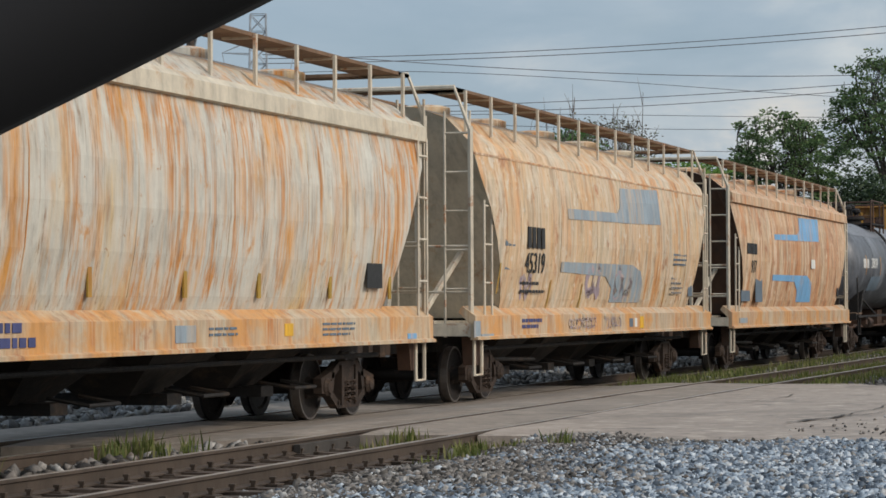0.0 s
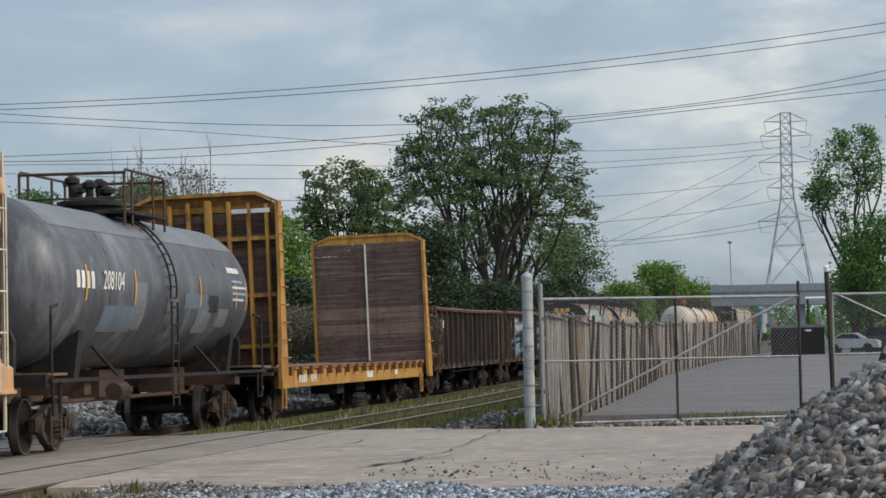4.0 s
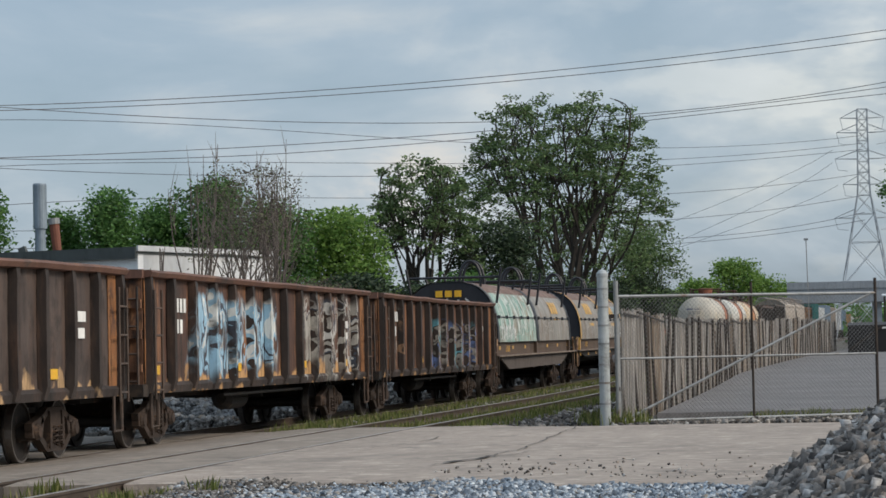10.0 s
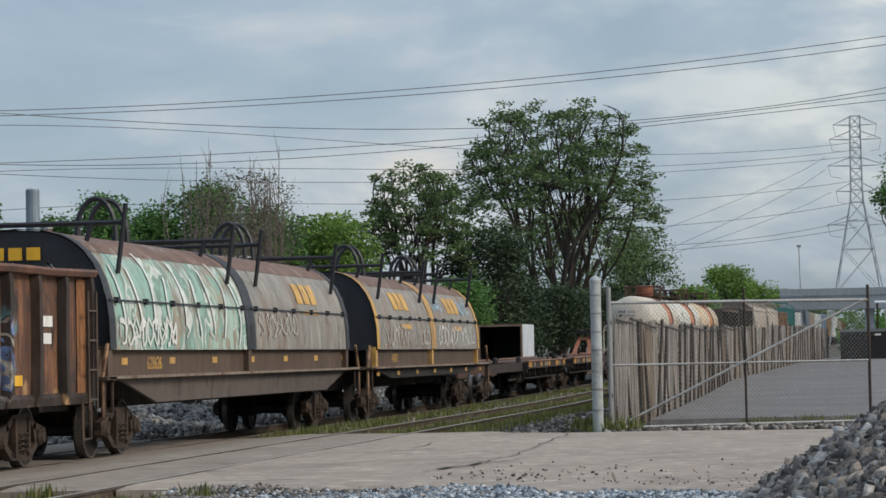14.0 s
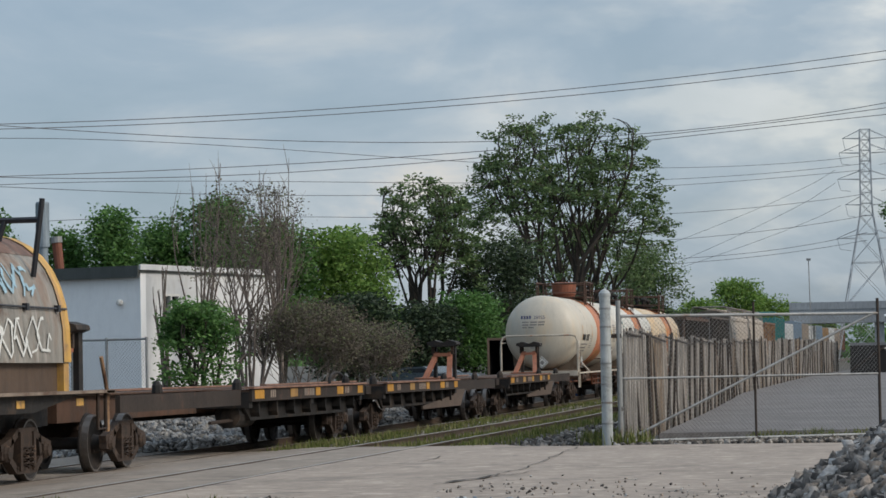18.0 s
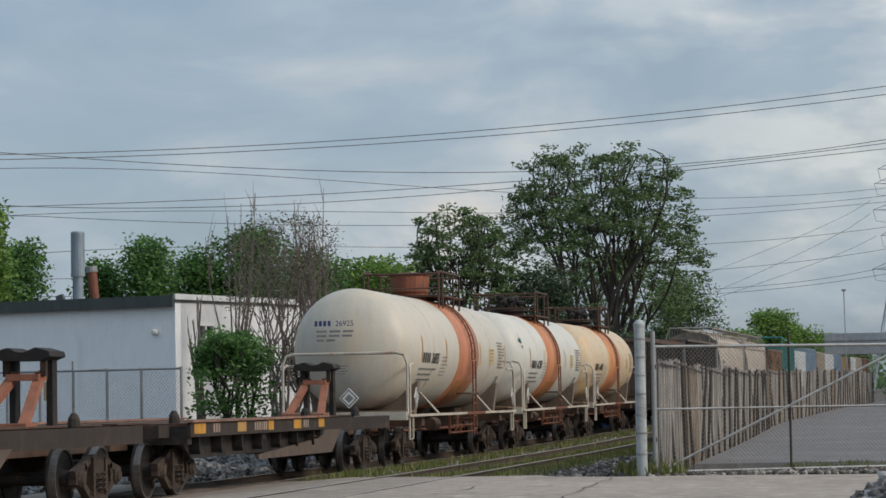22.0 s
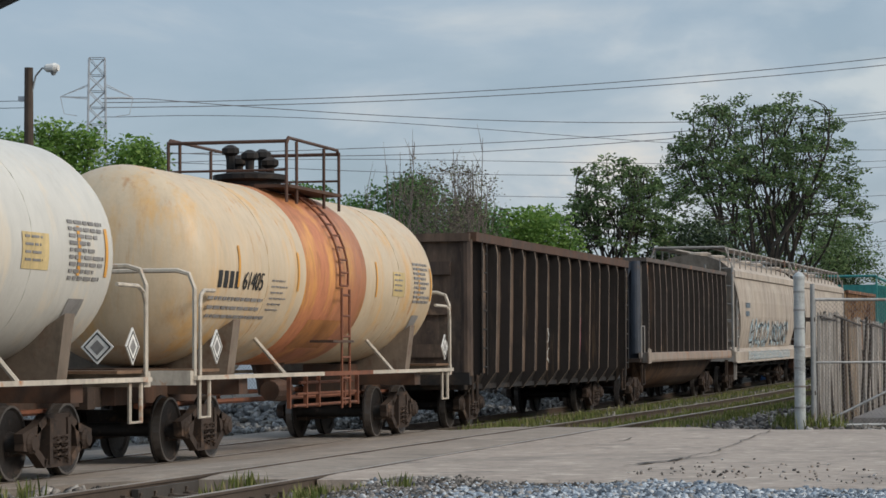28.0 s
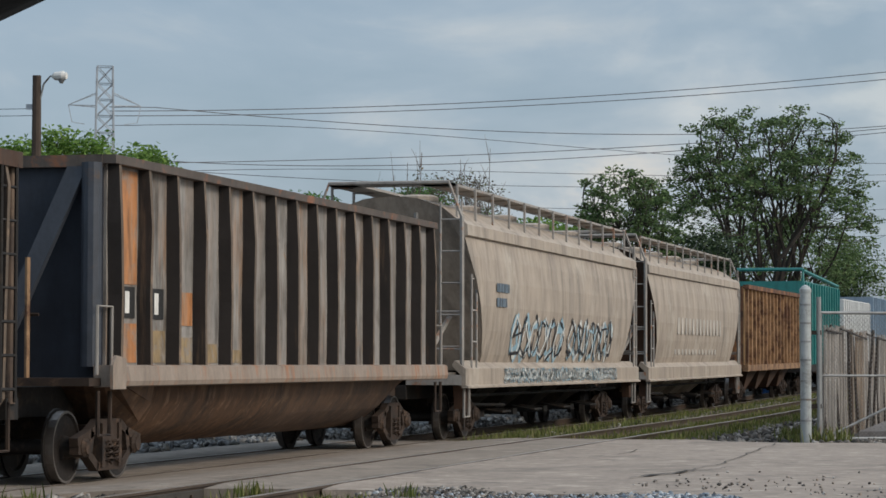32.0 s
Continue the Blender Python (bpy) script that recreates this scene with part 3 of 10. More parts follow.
M["rail"] = mat("brown_rail_steel", (0.10, 0.073, 0.054), 0.6, metal=0.3, var=0.35)
M["rail_top"] = mat("worn_rail_head", (0.34, 0.30, 0.26), 0.4, metal=0.6, var=0.25)
M["tie"] = mat("dark_weathered_tie", (0.085, 0.06, 0.045), 0.9, var=0.45, blotch=[((0.15, 0.12, 0.095), 0.4, 3)])
M["groove"] = mat("dark_flangeway_dirt", (0.06, 0.052, 0.045), 0.9, var=0.4)
make_ground()

ROAD_Y0, ROAD_Y1 = 29.6, 48.6


def make_road():
    road = base("road", "worn grey asphalt grade crossing over two tracks, cracked and dusty", "road", kind="structure")
    n1, n2 = NEAR_X + GAUGE / 2, NEAR_X - GAUGE / 2
    t1, t2 = TRAIN_X + GAUGE / 2, TRAIN_X - GAUGE / 2
    strips = [(n1 + 0.045, 14.0), (n2 + 0.11, n1 - 0.11), (t1 + 0.045, n2 - 0.045), (t2 + 0.11, t1 - 0.11), (-15.7, t2 - 0.045)]
    for x0, x1 in strips:
        nx, ny = max(2, int((x1 - x0) / 0.5)), 44
        bm = bmesh.new()
        top = []
        for j in range(ny + 1):
            row = []
            for i in range(nx + 1):
                x = x0 + (x1 - x0) * i / nx
                k = j / ny
                near = ROAD_Y0 + 0.5 * noise.noise(Vector((x * 0.7, 3.1, 0))) + 0.22 * noise.noise(Vector((x * 2.9, 7.1, 0))) - max(0, x + 6.0) * 0.55 - max(0, -10.5 - x) * 0.6
                far = ROAD_Y1 + 0.4 * noise.noise(Vector((x * 0.5, 9.1, 0))) + (0.9 if x < -7.2 else 0) + (0.10 * (-7 - x) if x < -7 else 0)
                y = near + (far - near) * k
                z = -0.012 + 0.010 * noise.noise(Vector((x * 0.6, y * 0.4, 5)))
                z -= 0.035 * max(0, 1 - j / 1.5) + LOW * smooth(-11.0, -12.4, x)
                row.append(bm.verts.new((x, y, z)))
            top.append(row)
        for j in range(ny):
            for i in range(nx):
                bm.faces.new((top[j][i], top[j][i + 1], top[j + 1][i + 1], top[j + 1][i]))
        edge = [top[0], top[-1], [r[0] for r in top], [r[-1] for r in top]]
        for line in edge:
            low = [bm.verts.new((v.co.x, v.co.y, v.co.z - 0.16)) for v in line]
            for a, b, c, d in zip(line, line[1:], low[1:], low):
                bm.faces.new((a, b, c, d))
        part("slab", bm, M["asphalt"] if x1 > 0 else M["crossing"], road)
    # the long crack and its branches
    bm = bmesh.new()
    rnd = random.Random(4)
    for pts in ([(-5.75, 32.8), (-5.45, 34.4), (-5.35, 36.2), (-5.3, 38.0), (-5.45, 41.5), (-5.6, 45.5), (-5.7, 48.2)], [(-5.42, 34.6), (-5.1, 36.0), (-5.0, 36.8)],
                [(-2.9, 27.9), (-2.2, 29.2), (-1.4, 29.8)], [(-7.9, 38.0), (-7.4, 41.0), (-7.5, 44.0)]):
        line = []
        for (xa, ya), (xb, yb) in zip(pts, pts[1:]):
            for k in range(6):
                line.append((xa + (xb - xa) * k / 6 + rnd.uniform(-0.05, 0.05), ya + (yb - ya) * k / 6))
        for i in range(len(line) - 1):
            w = rnd.uniform(0.005, 0.018) * (4.0 if 33.2 < line[i][1] < 35.2 and line[0][0] < -5.5 else 1)
            (xa, ya), (xb, yb) = line[i], line[i + 1]
            bm.faces.new([bm.verts.new(p) for p in ((xa - w, ya, 0.004), (xa + w, ya, 0.004), (xb + w, yb, 0.004), (xb - w, yb, 0.004))])
    part("crack", bm, M["groove"], road, "dark open crack filled with dirt")
    bm = bmesh.new()
    for x in (n1 - 0.075, n2 + 0.075, t1 - 0.075, t2 + 0.075):
        low = LOW if x < -12 else 0.0
        box(bm, x - 0.04, x + 0.04, 27.5, 50.5, -0.2 - low, -0.06 - low)
    part("flangeway", bm, M["groove"], road, "dark flangeway grooves beside the rails")


make_road()


SPIKE = []


def make_track(x0, name, label, s0, s1, tie_a, tie_b):
    track = base(name, label, "railway track", kind="structure")
    low = LOW if x0 == TRAIN_X else 0.0
    prof = [(-0.07, -0.17), (0.07, -0.17), (0.07, -0.155), (0.012, -0.135), (0.012, -0.045), (0.036, -0.035), (0.036, -0.004), (0.028, 0.0),
            (-0.028, 0.0), (-0.036, -0.004), (-0.036, -0.035), (-0.012, -0.045), (-0.012, -0.135), (-0.07, -0.155)]
    stops = axis_points([(s0, 70, 8), (70, s1, 50)])
    for off in (GAUGE / 2, -GAUGE / 2):
        bm = bmesh.new()
        rings = []
        for s in stops:
            x, y, th = along(s, off, x0)
            rings.append([bm.verts.new((x + u * math.cos(th), y - u * math.sin(th), w + grade(s) - low)) for u, w in prof])
        n = len(prof)
        for a, b in zip(rings, rings[1:]):
            for j in range(n):
                bm.faces.new((a[j], a[(j + 1) % n], b[(j + 1) % n], b[j]))
        rail = part("rail", bm, M["rail"], track)
        rail.data.materials.append(M["rail_top"])
        for f in rail.data.polygons:
            if f.normal.z > 0.8 and f.center.z > grade(f.center.y) - low - 0.02:
                f.material_index = 1
    tie_me = None
    s = tie_a
    rnd = random.Random(int(-x0 * 10))
    while s < tie_b:
        if not 29.2 < s < 48.8:
            x, y, th = along(s, 0, x0)
            if tie_me is None:
                bm = boxes((-1.3, 1.3, -0.11, 0.11, -0.36, -0.175))
                bmesh.ops.bevel(bm, geom=list(bm.edges), offset=0.012, segments=1)
                tie = part("tie", bm, M["tie"], track)
                tie_me = tie
            else:
                tie = again("tie", tie_me, track)
            if s < 30 and x0 == NEAR_X:
                for off in (GAUGE / 2, -GAUGE / 2):
                    for sx in (-0.11, 0.11):
                        if not SPIKE:
                            bm = boxes((-0.075, 0.075, -0.09, 0.09, -0.176, -0.162), (-0.02, 0.02, -0.02, 0.02, -0.17, -0.115), (-0.03, 0.03, -0.028, 0.028, -0.125, -0.10))
                            SPIKE.append(part("rail_spike", bm, M["rail"], track))
                            sp = SPIKE[0]
                        else:
                            sp = again("rail_spike", SPIKE[0], track)
                        sp.matrix_basis = pose(x + off + sx, y + rnd.uniform(-0.05, 0.05), 0)
            tie.matrix_basis = pose(x + rnd.uniform(-0.05, 0.05), y, grade(s) - low + rnd.uniform(-0.012, 0.012), 0, 0, -math.degrees(th) + rnd.uniform(-1.5, 1.5))
        s += 0.52
    return track


make_track(TRAIN_X, "train_track", "railway track with brown steel rails under the freight train", 8, 420, 16, 110)
make_track(NEAR_X, "siding_track", "empty rusty railway track with wooden ties and weeds", 8, 420, 14, 110)


# ---- running gear, shared by all the cars ----
WHEEL_R = 0.46
AXLES = []          # (wheelset, place along its truck)


def make_gear():
    bm = lathe(bmesh.new(), [(-0.80, 0.43), (-0.80, WHEEL_R), (-0.69, WHEEL_R), (-0.68, 0.49), (-0.65, 0.49), (-0.65, 0.39), (-0.68, 0.36), (-0.70, 0.14),
                             (-0.60, 0.10), (0.60, 0.10), (0.70, 0.14), (0.68, 0.36), (0.65, 0.39), (0.65, 0.49), (0.68, 0.49), (0.69, WHEEL_R),
                             (0.80, WHEEL_R), (0.80, 0.43), (0.775, 0.40), (0.76, 0.15), (0.90, 0.11), (0.90, 0.02)], "x", 24)
    wheelset = part("wheelset", bm, M["wheel"])
    wheelset.data.materials.append(M["tread"])
    for f in wheelset.data.polygons:
        c = f.center
        if abs(c.x) > 0.70 and math.hypot(c.y, c.z) > 0.42:
            f.material_index = 1
    bm = bmesh.new()
    for line in ([(-1.08, 0.50), (-0.62, 0.60), (-0.36, 0.72), (0.36, 0.72), (0.62, 0.60), (1.08, 0.50)],
                 [(-1.06, 0.40), (-0.74, 0.36), (-0.42, 0.17), (0.42, 0.17), (0.74, 0.36), (1.06, 0.40)], [(-0.60, 0.60), (-0.66, 0.38)], [(0.60, 0.60), (0.66, 0.38)]):
        for (ya, za), (yb, zb) in zip(line, line[1:]):
            d = math.hypot(yb - ya, zb - za)
            box(bm, 0.92, 1.04, -0.02, d + 0.02, -0.055, 0.055, pose(0, ya, za, math.degrees(math.atan2(zb - za, yb - ya))))
    for y in (-0.88, 0.88):
        lathe(bm, [(0.90, 0.13), (1.05, 0.13), (1.08, 0.10), (1.10, 0.09)], "x", 12, (0, y, 0.43))
    box(bm, 0.89, 1.07, -0.34, -0.24, 0.16, 0.72)
    box(bm, 0.89, 1.07, 0.24, 0.34, 0.16, 0.72)
    side = part("side_frame", bm, M["truck"])
    bm = bmesh.new()
    for y in (-0.13, 0.13):
        pts = [(1.06 + 0.05 * math.cos(a), y + 0.07 * math.sin(a), 0.20 + 0.30 * a / (2 * math.pi * 4)) for a in (math.pi * k / 4 for k in range(33))]
        tube(bm, pts, 0.018, 5)
    spring = part("spring", bm, M["truck"])
    bm = boxes((-1.05, 1.05, -0.22, 0.22, 0.44, 0.72), (-0.3, 0.3, -0.3, 0.3, 0.66, 0.86), (-0.8, -0.5, -1.0, 1.0, 0.30, 0.36), (0.5, 0.8, -1.0, 1.0, 0.30, 0.36))
    bolster = part("truck", bm, M["truck"])
    bm = boxes((-0.16, 0.16, 0.0, 0.55, 0.72, 1.00), (-0.22, 0.22, 0.50, 0.78, 0.70, 1.04), (-0.10, 0.14, 0.74, 0.98, 0.74, 1.00))
    bmesh.ops.bevel(bm, geom=list(bm.edges), offset=0.02, segments=1)
    coupler = part("coupler", bm, M["truck"])
    return wheelset, side, spring, bolster, coupler


GEAR = make_gear()


def add_truck(car, y):
    wheelset, side, spring, bolster, _ = GEAR
    truck = again("truck", bolster, car, pose(0, y, -LOW))
    for flip in (0, 180):
        again("side_frame", side, truck, pose(0, 0, 0.03, 0, 0, flip))
        again("spring", spring, truck, pose(0, 0, 0.03, 0, 0, flip))
    for dy in (-0.88, 0.88):
        w = again("wheelset", wheelset, truck, pose(0, dy, WHEEL_R))
        AXLES.append((w, dy))
    return truck


def running_gear(car, half, truck_y):
    add_truck(car, truck_y)
    add_truck(car, -truck_y)
    again("coupler", GEAR[4], car, pose(0, half - 0.1, 0))
    again("coupler", GEAR[4], car, pose(0, -half + 0.1, 0, 0, 0, 180))


CARS = []           # (car, place of its middle along the track at the start)


def freight_car(name, label, category, s0, s1):
    car = base(name, label, category, group="cars of the freight train")
    CARS.append((car, (s0 + s1) / 2))
    return car, (s1 - s0) / 2


def ladder(car, x, y, z0, z1, material, w=0.42, across=False, step=0.38, r=0.02, name="ladder"):
    """Two stiles and rungs; across: the rungs run across the car."""
    d = Vector((1, 0, 0)) if across else Vector((0, 1, 0))
    thing = part(name, tubes([(0, 0, z0), (0, 0, z1)], r=r * 1.2), material, car)
    thing.matrix_basis = pose(x, y, 0)
    again("stile", thing, thing, Matrix.Translation(d * w))
    z, rung = z0 + 0.15, None
    while z < z1 - 0.05:
        if rung is None:
            rung = part("rung", tubes([(0, 0, 0), tuple(d * w)], r=r, n=5), material, thing)
            rung.matrix_basis = pose(0, 0, z)
        else:
            again("rung", rung, thing, pose(0, 0, z))
        z += step
    return thing


def stirrup(car, y, material, z=0.95):
    for x in (1.5, -1.5):
        part("step_iron", tubes([(x, y - 0.2, z), (x, y - 0.2, z - 0.55), (x, y + 0.2, z - 0.55), (x, y + 0.2, z)], r=0.03), material, car)


def bars_text(car, x, y0, z0, rows, w, material, seed=1, hgt=0.05, gap=0.09, name="lettering"):
    """Small writing that cannot be read, as plain bars."""
    rnd = random.Random(seed)
    bm = bmesh.new()
    for i in range(rows):
        y, z = y0, z0 - i * gap
        end = y0 + w * rnd.uniform(0.6, 1.0)
        while y < end:
            k = rnd.uniform(0.10, 0.32)
            box(bm, x, x + 0.006, y, min(y + k, end), z, z + hgt)
            y += k + 0.05
    return part(name, bm, material, car)


def patch(car, name, pts, x, material, label=""):
    """A flat painted shape on the near side: (y, z) corners, x by height or fixed, laid in narrow upright strips."""
    fx = x if callable(x) else (lambda z: x)
    bm = bmesh.new()
    ring = list(zip(pts, pts[1:] + pts[:1]))

    def cuts(y):
        return sorted(za + (zb - za) * (y - ya) / (yb - ya) for (ya, za), (yb, zb) in ring if min(ya, yb) < y <= max(ya, yb))

    ys = sorted({round(p[0], 4) for p in pts})
    for lo, hi in zip(ys, ys[1:]):
        n = max(1, int((hi - lo) / 0.6))
        for i in range(n):
            u, v = lo + (hi - lo) * i / n, lo + (hi - lo) * (i + 1) / n
            ca, cb = cuts(u + (v - u) * 0.002), cuts(v - (v - u) * 0.002)
            if len(ca) != len(cb):
                continue
            for k in range(0, len(ca) - 1, 2):
                m = max(1, int(max(ca[k + 1] - ca[k], cb[k + 1] - cb[k]) / (0.12 if callable(x) else 9)))
                line = [[bm.verts.new((fx(c[k] + (c[k + 1] - c[k]) * j / m), y, c[k] + (c[k + 1] - c[k]) * j / m)) for j in range(m + 1)] for y, c in ((u, ca), (v, cb))]
                for j in range(m):
                    bm.faces.new((line[0][j], line[1][j], line[1][j + 1], line[0][j + 1]))
    bmesh.ops.remove_doubles(bm, verts=bm.verts[:], dist=0.0006)
    return part(name, bm, material, car, label)


# ---- round-sided covered hopper ----
HOP = [(1.36, 1.30), (1.46, 1.62), (1.55, 2.1), (1.60, 2.6), (1.60, 3.1), (1.56, 3.55), (1.49, 3.95)]


def hop_x(z, k=1.0):
    for (xa, za), (xb, zb) in zip(HOP, HOP[1:]):
        if z <= zb:
            return (xa + (xb - xa) * (z - za) / (zb - za)) * k + 0.011
    return HOP[-1][0] * k + 0.011


def covered_hopper(label, s0, s1, paint, sill, rails, roof_fold=True, end_paint=None, bay_paint=None):
    car, hl = freight_car("covered_hopper", label, "covered hopper", s0, s1)
    end_paint = end_paint or sill
    prof = HOP + ([(1.53, 3.99), (1.50, 4.14), (1.40, 4.22)] if roof_fold else [(1.42, 4.12)]) + [(1.05, 4.50), (0.55, 4.68), (0, 4.74)]
    prof = prof + [(-x, z) for x, z in prof[-2::-1]]

    def yend(z):
        if z > 3.7:
            return hl - 0.25
        k = (3.7 - z) / 2.4
        return hl - 0.25 - 1.75 * k ** 0.8

    bm = bmesh.new()
    ny = 40
    rows = []
    for x, z in prof:
        e = yend(z)
        rows.append([bm.verts.new((x + (0.007 * math.sin(i * 2.1 + z) if 1.6 < z < 3.9 else 0) * (1 if x > 0 else -1), -e + 2 * e * i / ny, z)) for i in range(ny + 1)])
    for a, b in zip(rows, rows[1:]):
        for i in range(ny):
            bm.faces.new((a[i], a[i + 1], b[i + 1], b[i]))
    part("shell", bm, paint, car, smooth=False)
    if roof_fold:
        for sx in (1, -1):
            bm = prism(bmesh.new(), [(sx * 1.50, 3.93), (sx * 1.565, 3.95), (sx * 1.555, 4.16), (sx * 1.44, 4.25), (sx * 1.40, 4.22)], -hl + 0.24, hl - 0.24)
            part("eave", bm, end_paint if end_paint in (M["cream_end"], M["hopper_grey"]) else paint, car, "folded eave plate along the roof")
    for f_ in (1, -1):
        bm = bmesh.new()
        bm.faces.new([bm.verts.new((x * 0.995, f_ * (yend(z) - 0.015), z)) for x, z in prof])
        bmesh.ops.triangulate(bm, faces=bm.faces[:])
        part("end_slope", bm, end_paint, car)
    for sx in (1, -1):
        bm = bmesh.new()
        prism(bm, [(sx * 1.36, 1.50), (sx * 1.52, 1.38), (sx * 1.58, 1.34), (sx * 1.58, 1.02), (sx * 1.63, 1.00), (sx * 1.63, 0.96), (sx * 1.50, 0.96), (sx * 1.50, 1.20), (sx * 1.30, 1.40)], -hl, hl)
        part("side_sill", bm, sill, car)
    # outlet bays
    for i, yc in enumerate((-hl * 0.50, -hl * 0.17, hl * 0.17, hl * 0.50)):
        bm = bmesh.new()
        a = [bm.verts.new(p) for p in ((1.40, yc - 1.45, 1.35), (1.40, yc + 1.45, 1.35), (-1.40, yc + 1.45, 1.35), (-1.40, yc - 1.45, 1.35))]
        b = [bm.verts.new(p) for p in ((0.35, yc - 0.45, 0.42), (0.35, yc + 0.45, 0.42), (-0.35, yc + 0.45, 0.42), (-0.35, yc - 0.45, 0.42))]
        for j in range(4):
            bm.faces.new((a[j], a[(j + 1) % 4], b[(j + 1) % 4], b[j]))
        bm.faces.new(b)
        part("outlet_bay", bm, bay_paint or M["black_steel"], car)
        part("outlet_gate", boxes((-0.75, 0.75, yc - 0.22, yc + 0.22, 0.30, 0.44)), M["black_steel"], car)
        part("gate_handle", tubes([(0.75, yc - 0.3, 0.5), (1.25, yc - 0.3, 0.42), (1.25, yc + 0.5, 0.42), (0.75, yc + 0.5, 0.5)], r=0.025), M["black_steel"], car)
    part("brake_pipe", tubes([(1.2, -hl + 1.5, 0.80), (1.2, hl - 1.5, 0.80)], [(1.0, -hl + 2, 0.62), (1.0, -hl * 0.4, 0.55)], r=0.035), M["black_steel"], car)
    # centre sill and end platforms
    part("centre_sill", boxes((-0.38, 0.38, -hl, hl, 0.74, 1.20)), M["black_steel"], car)
    for e in (-1, 1):
        y = e * hl
        part("end_platform", boxes((-1.5, 1.5, min(y, y - e * 0.25), max(y, y - e * 0.25), 1.02, 1.22), (-0.9, 0.9, min(y - e * 2.0, y), max(y - e * 2.0, y), 1.20, 1.26)), rails, car)
        for x in (-1.48, -0.55, 0.55, 1.48):
            part("corner_post", tubes([(x, y - e * 0.10, 1.0), (x, y - e * 0.10, 4.35)] if abs(x) > 1 else [(x, y - e * 0.30, 1.2), (x * 0.9, y - e * 0.32, 4.4)], r=0.05, n=6), rails, car)
        ladder(car, 1.05 if e < 0 else 1.06, y - e * 0.10, 1.0, 4.6, rails, 0.42, True, 0.62)
        ladder(car, 1.55, y - e * 0.62 - (0 if e > 0 else 0.0), 1.1, 3.2 if e < 0 else 4.0, rails, 0.42, False, 0.62)
        part("grab_iron", tubes([(-1.5, y - e * 0.1, 2.45), (1.5, y - e * 0.1, 2.45)], [(-1.5, y - e * 0.1, 1.72), (1.5, y - e * 0.1, 1.72)], r=0.022), rails, car)
        part("slope_brace", tubes([(0.5, y - e * 0.3, 1.2), (0.9, y - e * 1.5, 2.4)], [(-0.5, y - e * 0.3, 1.2), (-0.9, y - e * 1.5, 2.4)], [(0, y - e * 0.25, 1.2), (0, y - e * 0.9, 3.2)], r=0.06), rails, car)
        stirrup(car, y - e * 0.4, rails)
        for sx in (1.34, -1.34):
            bm = prism_x(bmesh.new(), [(y - e * 0.55 - 0.2, 1.0), (y - e * 0.55 + 0.2, 1.0), (y - e * 0.55 + 0.1, 0.55), (y - e * 0.55 - 0.1, 0.55)], sx - 0.1, sx + 0.1)
            part("step_bracket", bm, M["rust_frame"], car)
    # raised roof walk on posts, both sides and across the ends
    for sx in (1, -1):
        bm = bmesh.new()
        box(bm, sx * 0.95 - 0.30, sx * 0.95 + 0.30, -hl + 0.1, hl - 0.1, 4.93, 4.98)
        part("running_board", bm, M["grating"] if rails == M["rail_paint"] else rails, car, "steel grating walkway")
    n = 13
    post0 = None
    for sx in (1, -1):
        for i in range(n):
            y = -hl + 0.5 + (2 * hl - 1.0) * i / (n - 1)
            if post0 is None:
                bm = boxes((-0.02, 0.02, -0.035, 0.035, 4.30, 4.96), (-0.45, 0.0, -0.03, 0.03, 4.90, 4.94))
                post0 = part("walk_post", bm, rails, car)
                post0.matrix_basis = pose(sx * 1.28, y, 0)
            else:
                again("walk_post", post0, car, pose(sx * 1.28, y, 0, 0, 0, 0 if sx > 0 else 180))
    for e in (-1, 1):
        y = e * (hl - 0.35)
        part("end_walk", boxes((-1.25, 1.25, y - 0.25, y + 0.25, 4.93, 4.98)), M["grating"] if rails == M["rail_paint"] else rails, car)
        part("end_handrail", tubes([(1.48, e * (hl - 0.08), 4.3), (1.22, e * (hl - 0.08), 4.98), (-1.22, e * (hl - 0.08), 4.98), (-1.48, e * (hl - 0.08), 4.3)], r=0.04), rails, car)
    # roof hatches
    for i in range(5):
        y = -hl + 2.4 + (2 * hl - 4.8) * i / 4
        part("hatch", lathe(bmesh.new(), [(4.68, 0.42), (4.84, 0.42), (4.88, 0.30)], "z", 14, (0, y, 0)), paint, car)
    running_gear(car, hl, hl - 2.3)
    return car, hl


M["grating"] = mat("rusty_walkway_grating", (0.20, 0.12, 0.07), 0.8, var=0.4, fine=30)


def weld_seams(car, hl, paint, n=7):
    for i in range(1, n):
        y = -hl + 2 * hl * i / n
        bm = bmesh.new()
        pts = [(hop_x(z) - 0.014, y, z) for z in (1.6, 2.1, 2.6, 3.1, 3.55, 3.93)]
        tube(bm, pts, 0.012, 4)
        part("weld_seam", bm, paint, car)


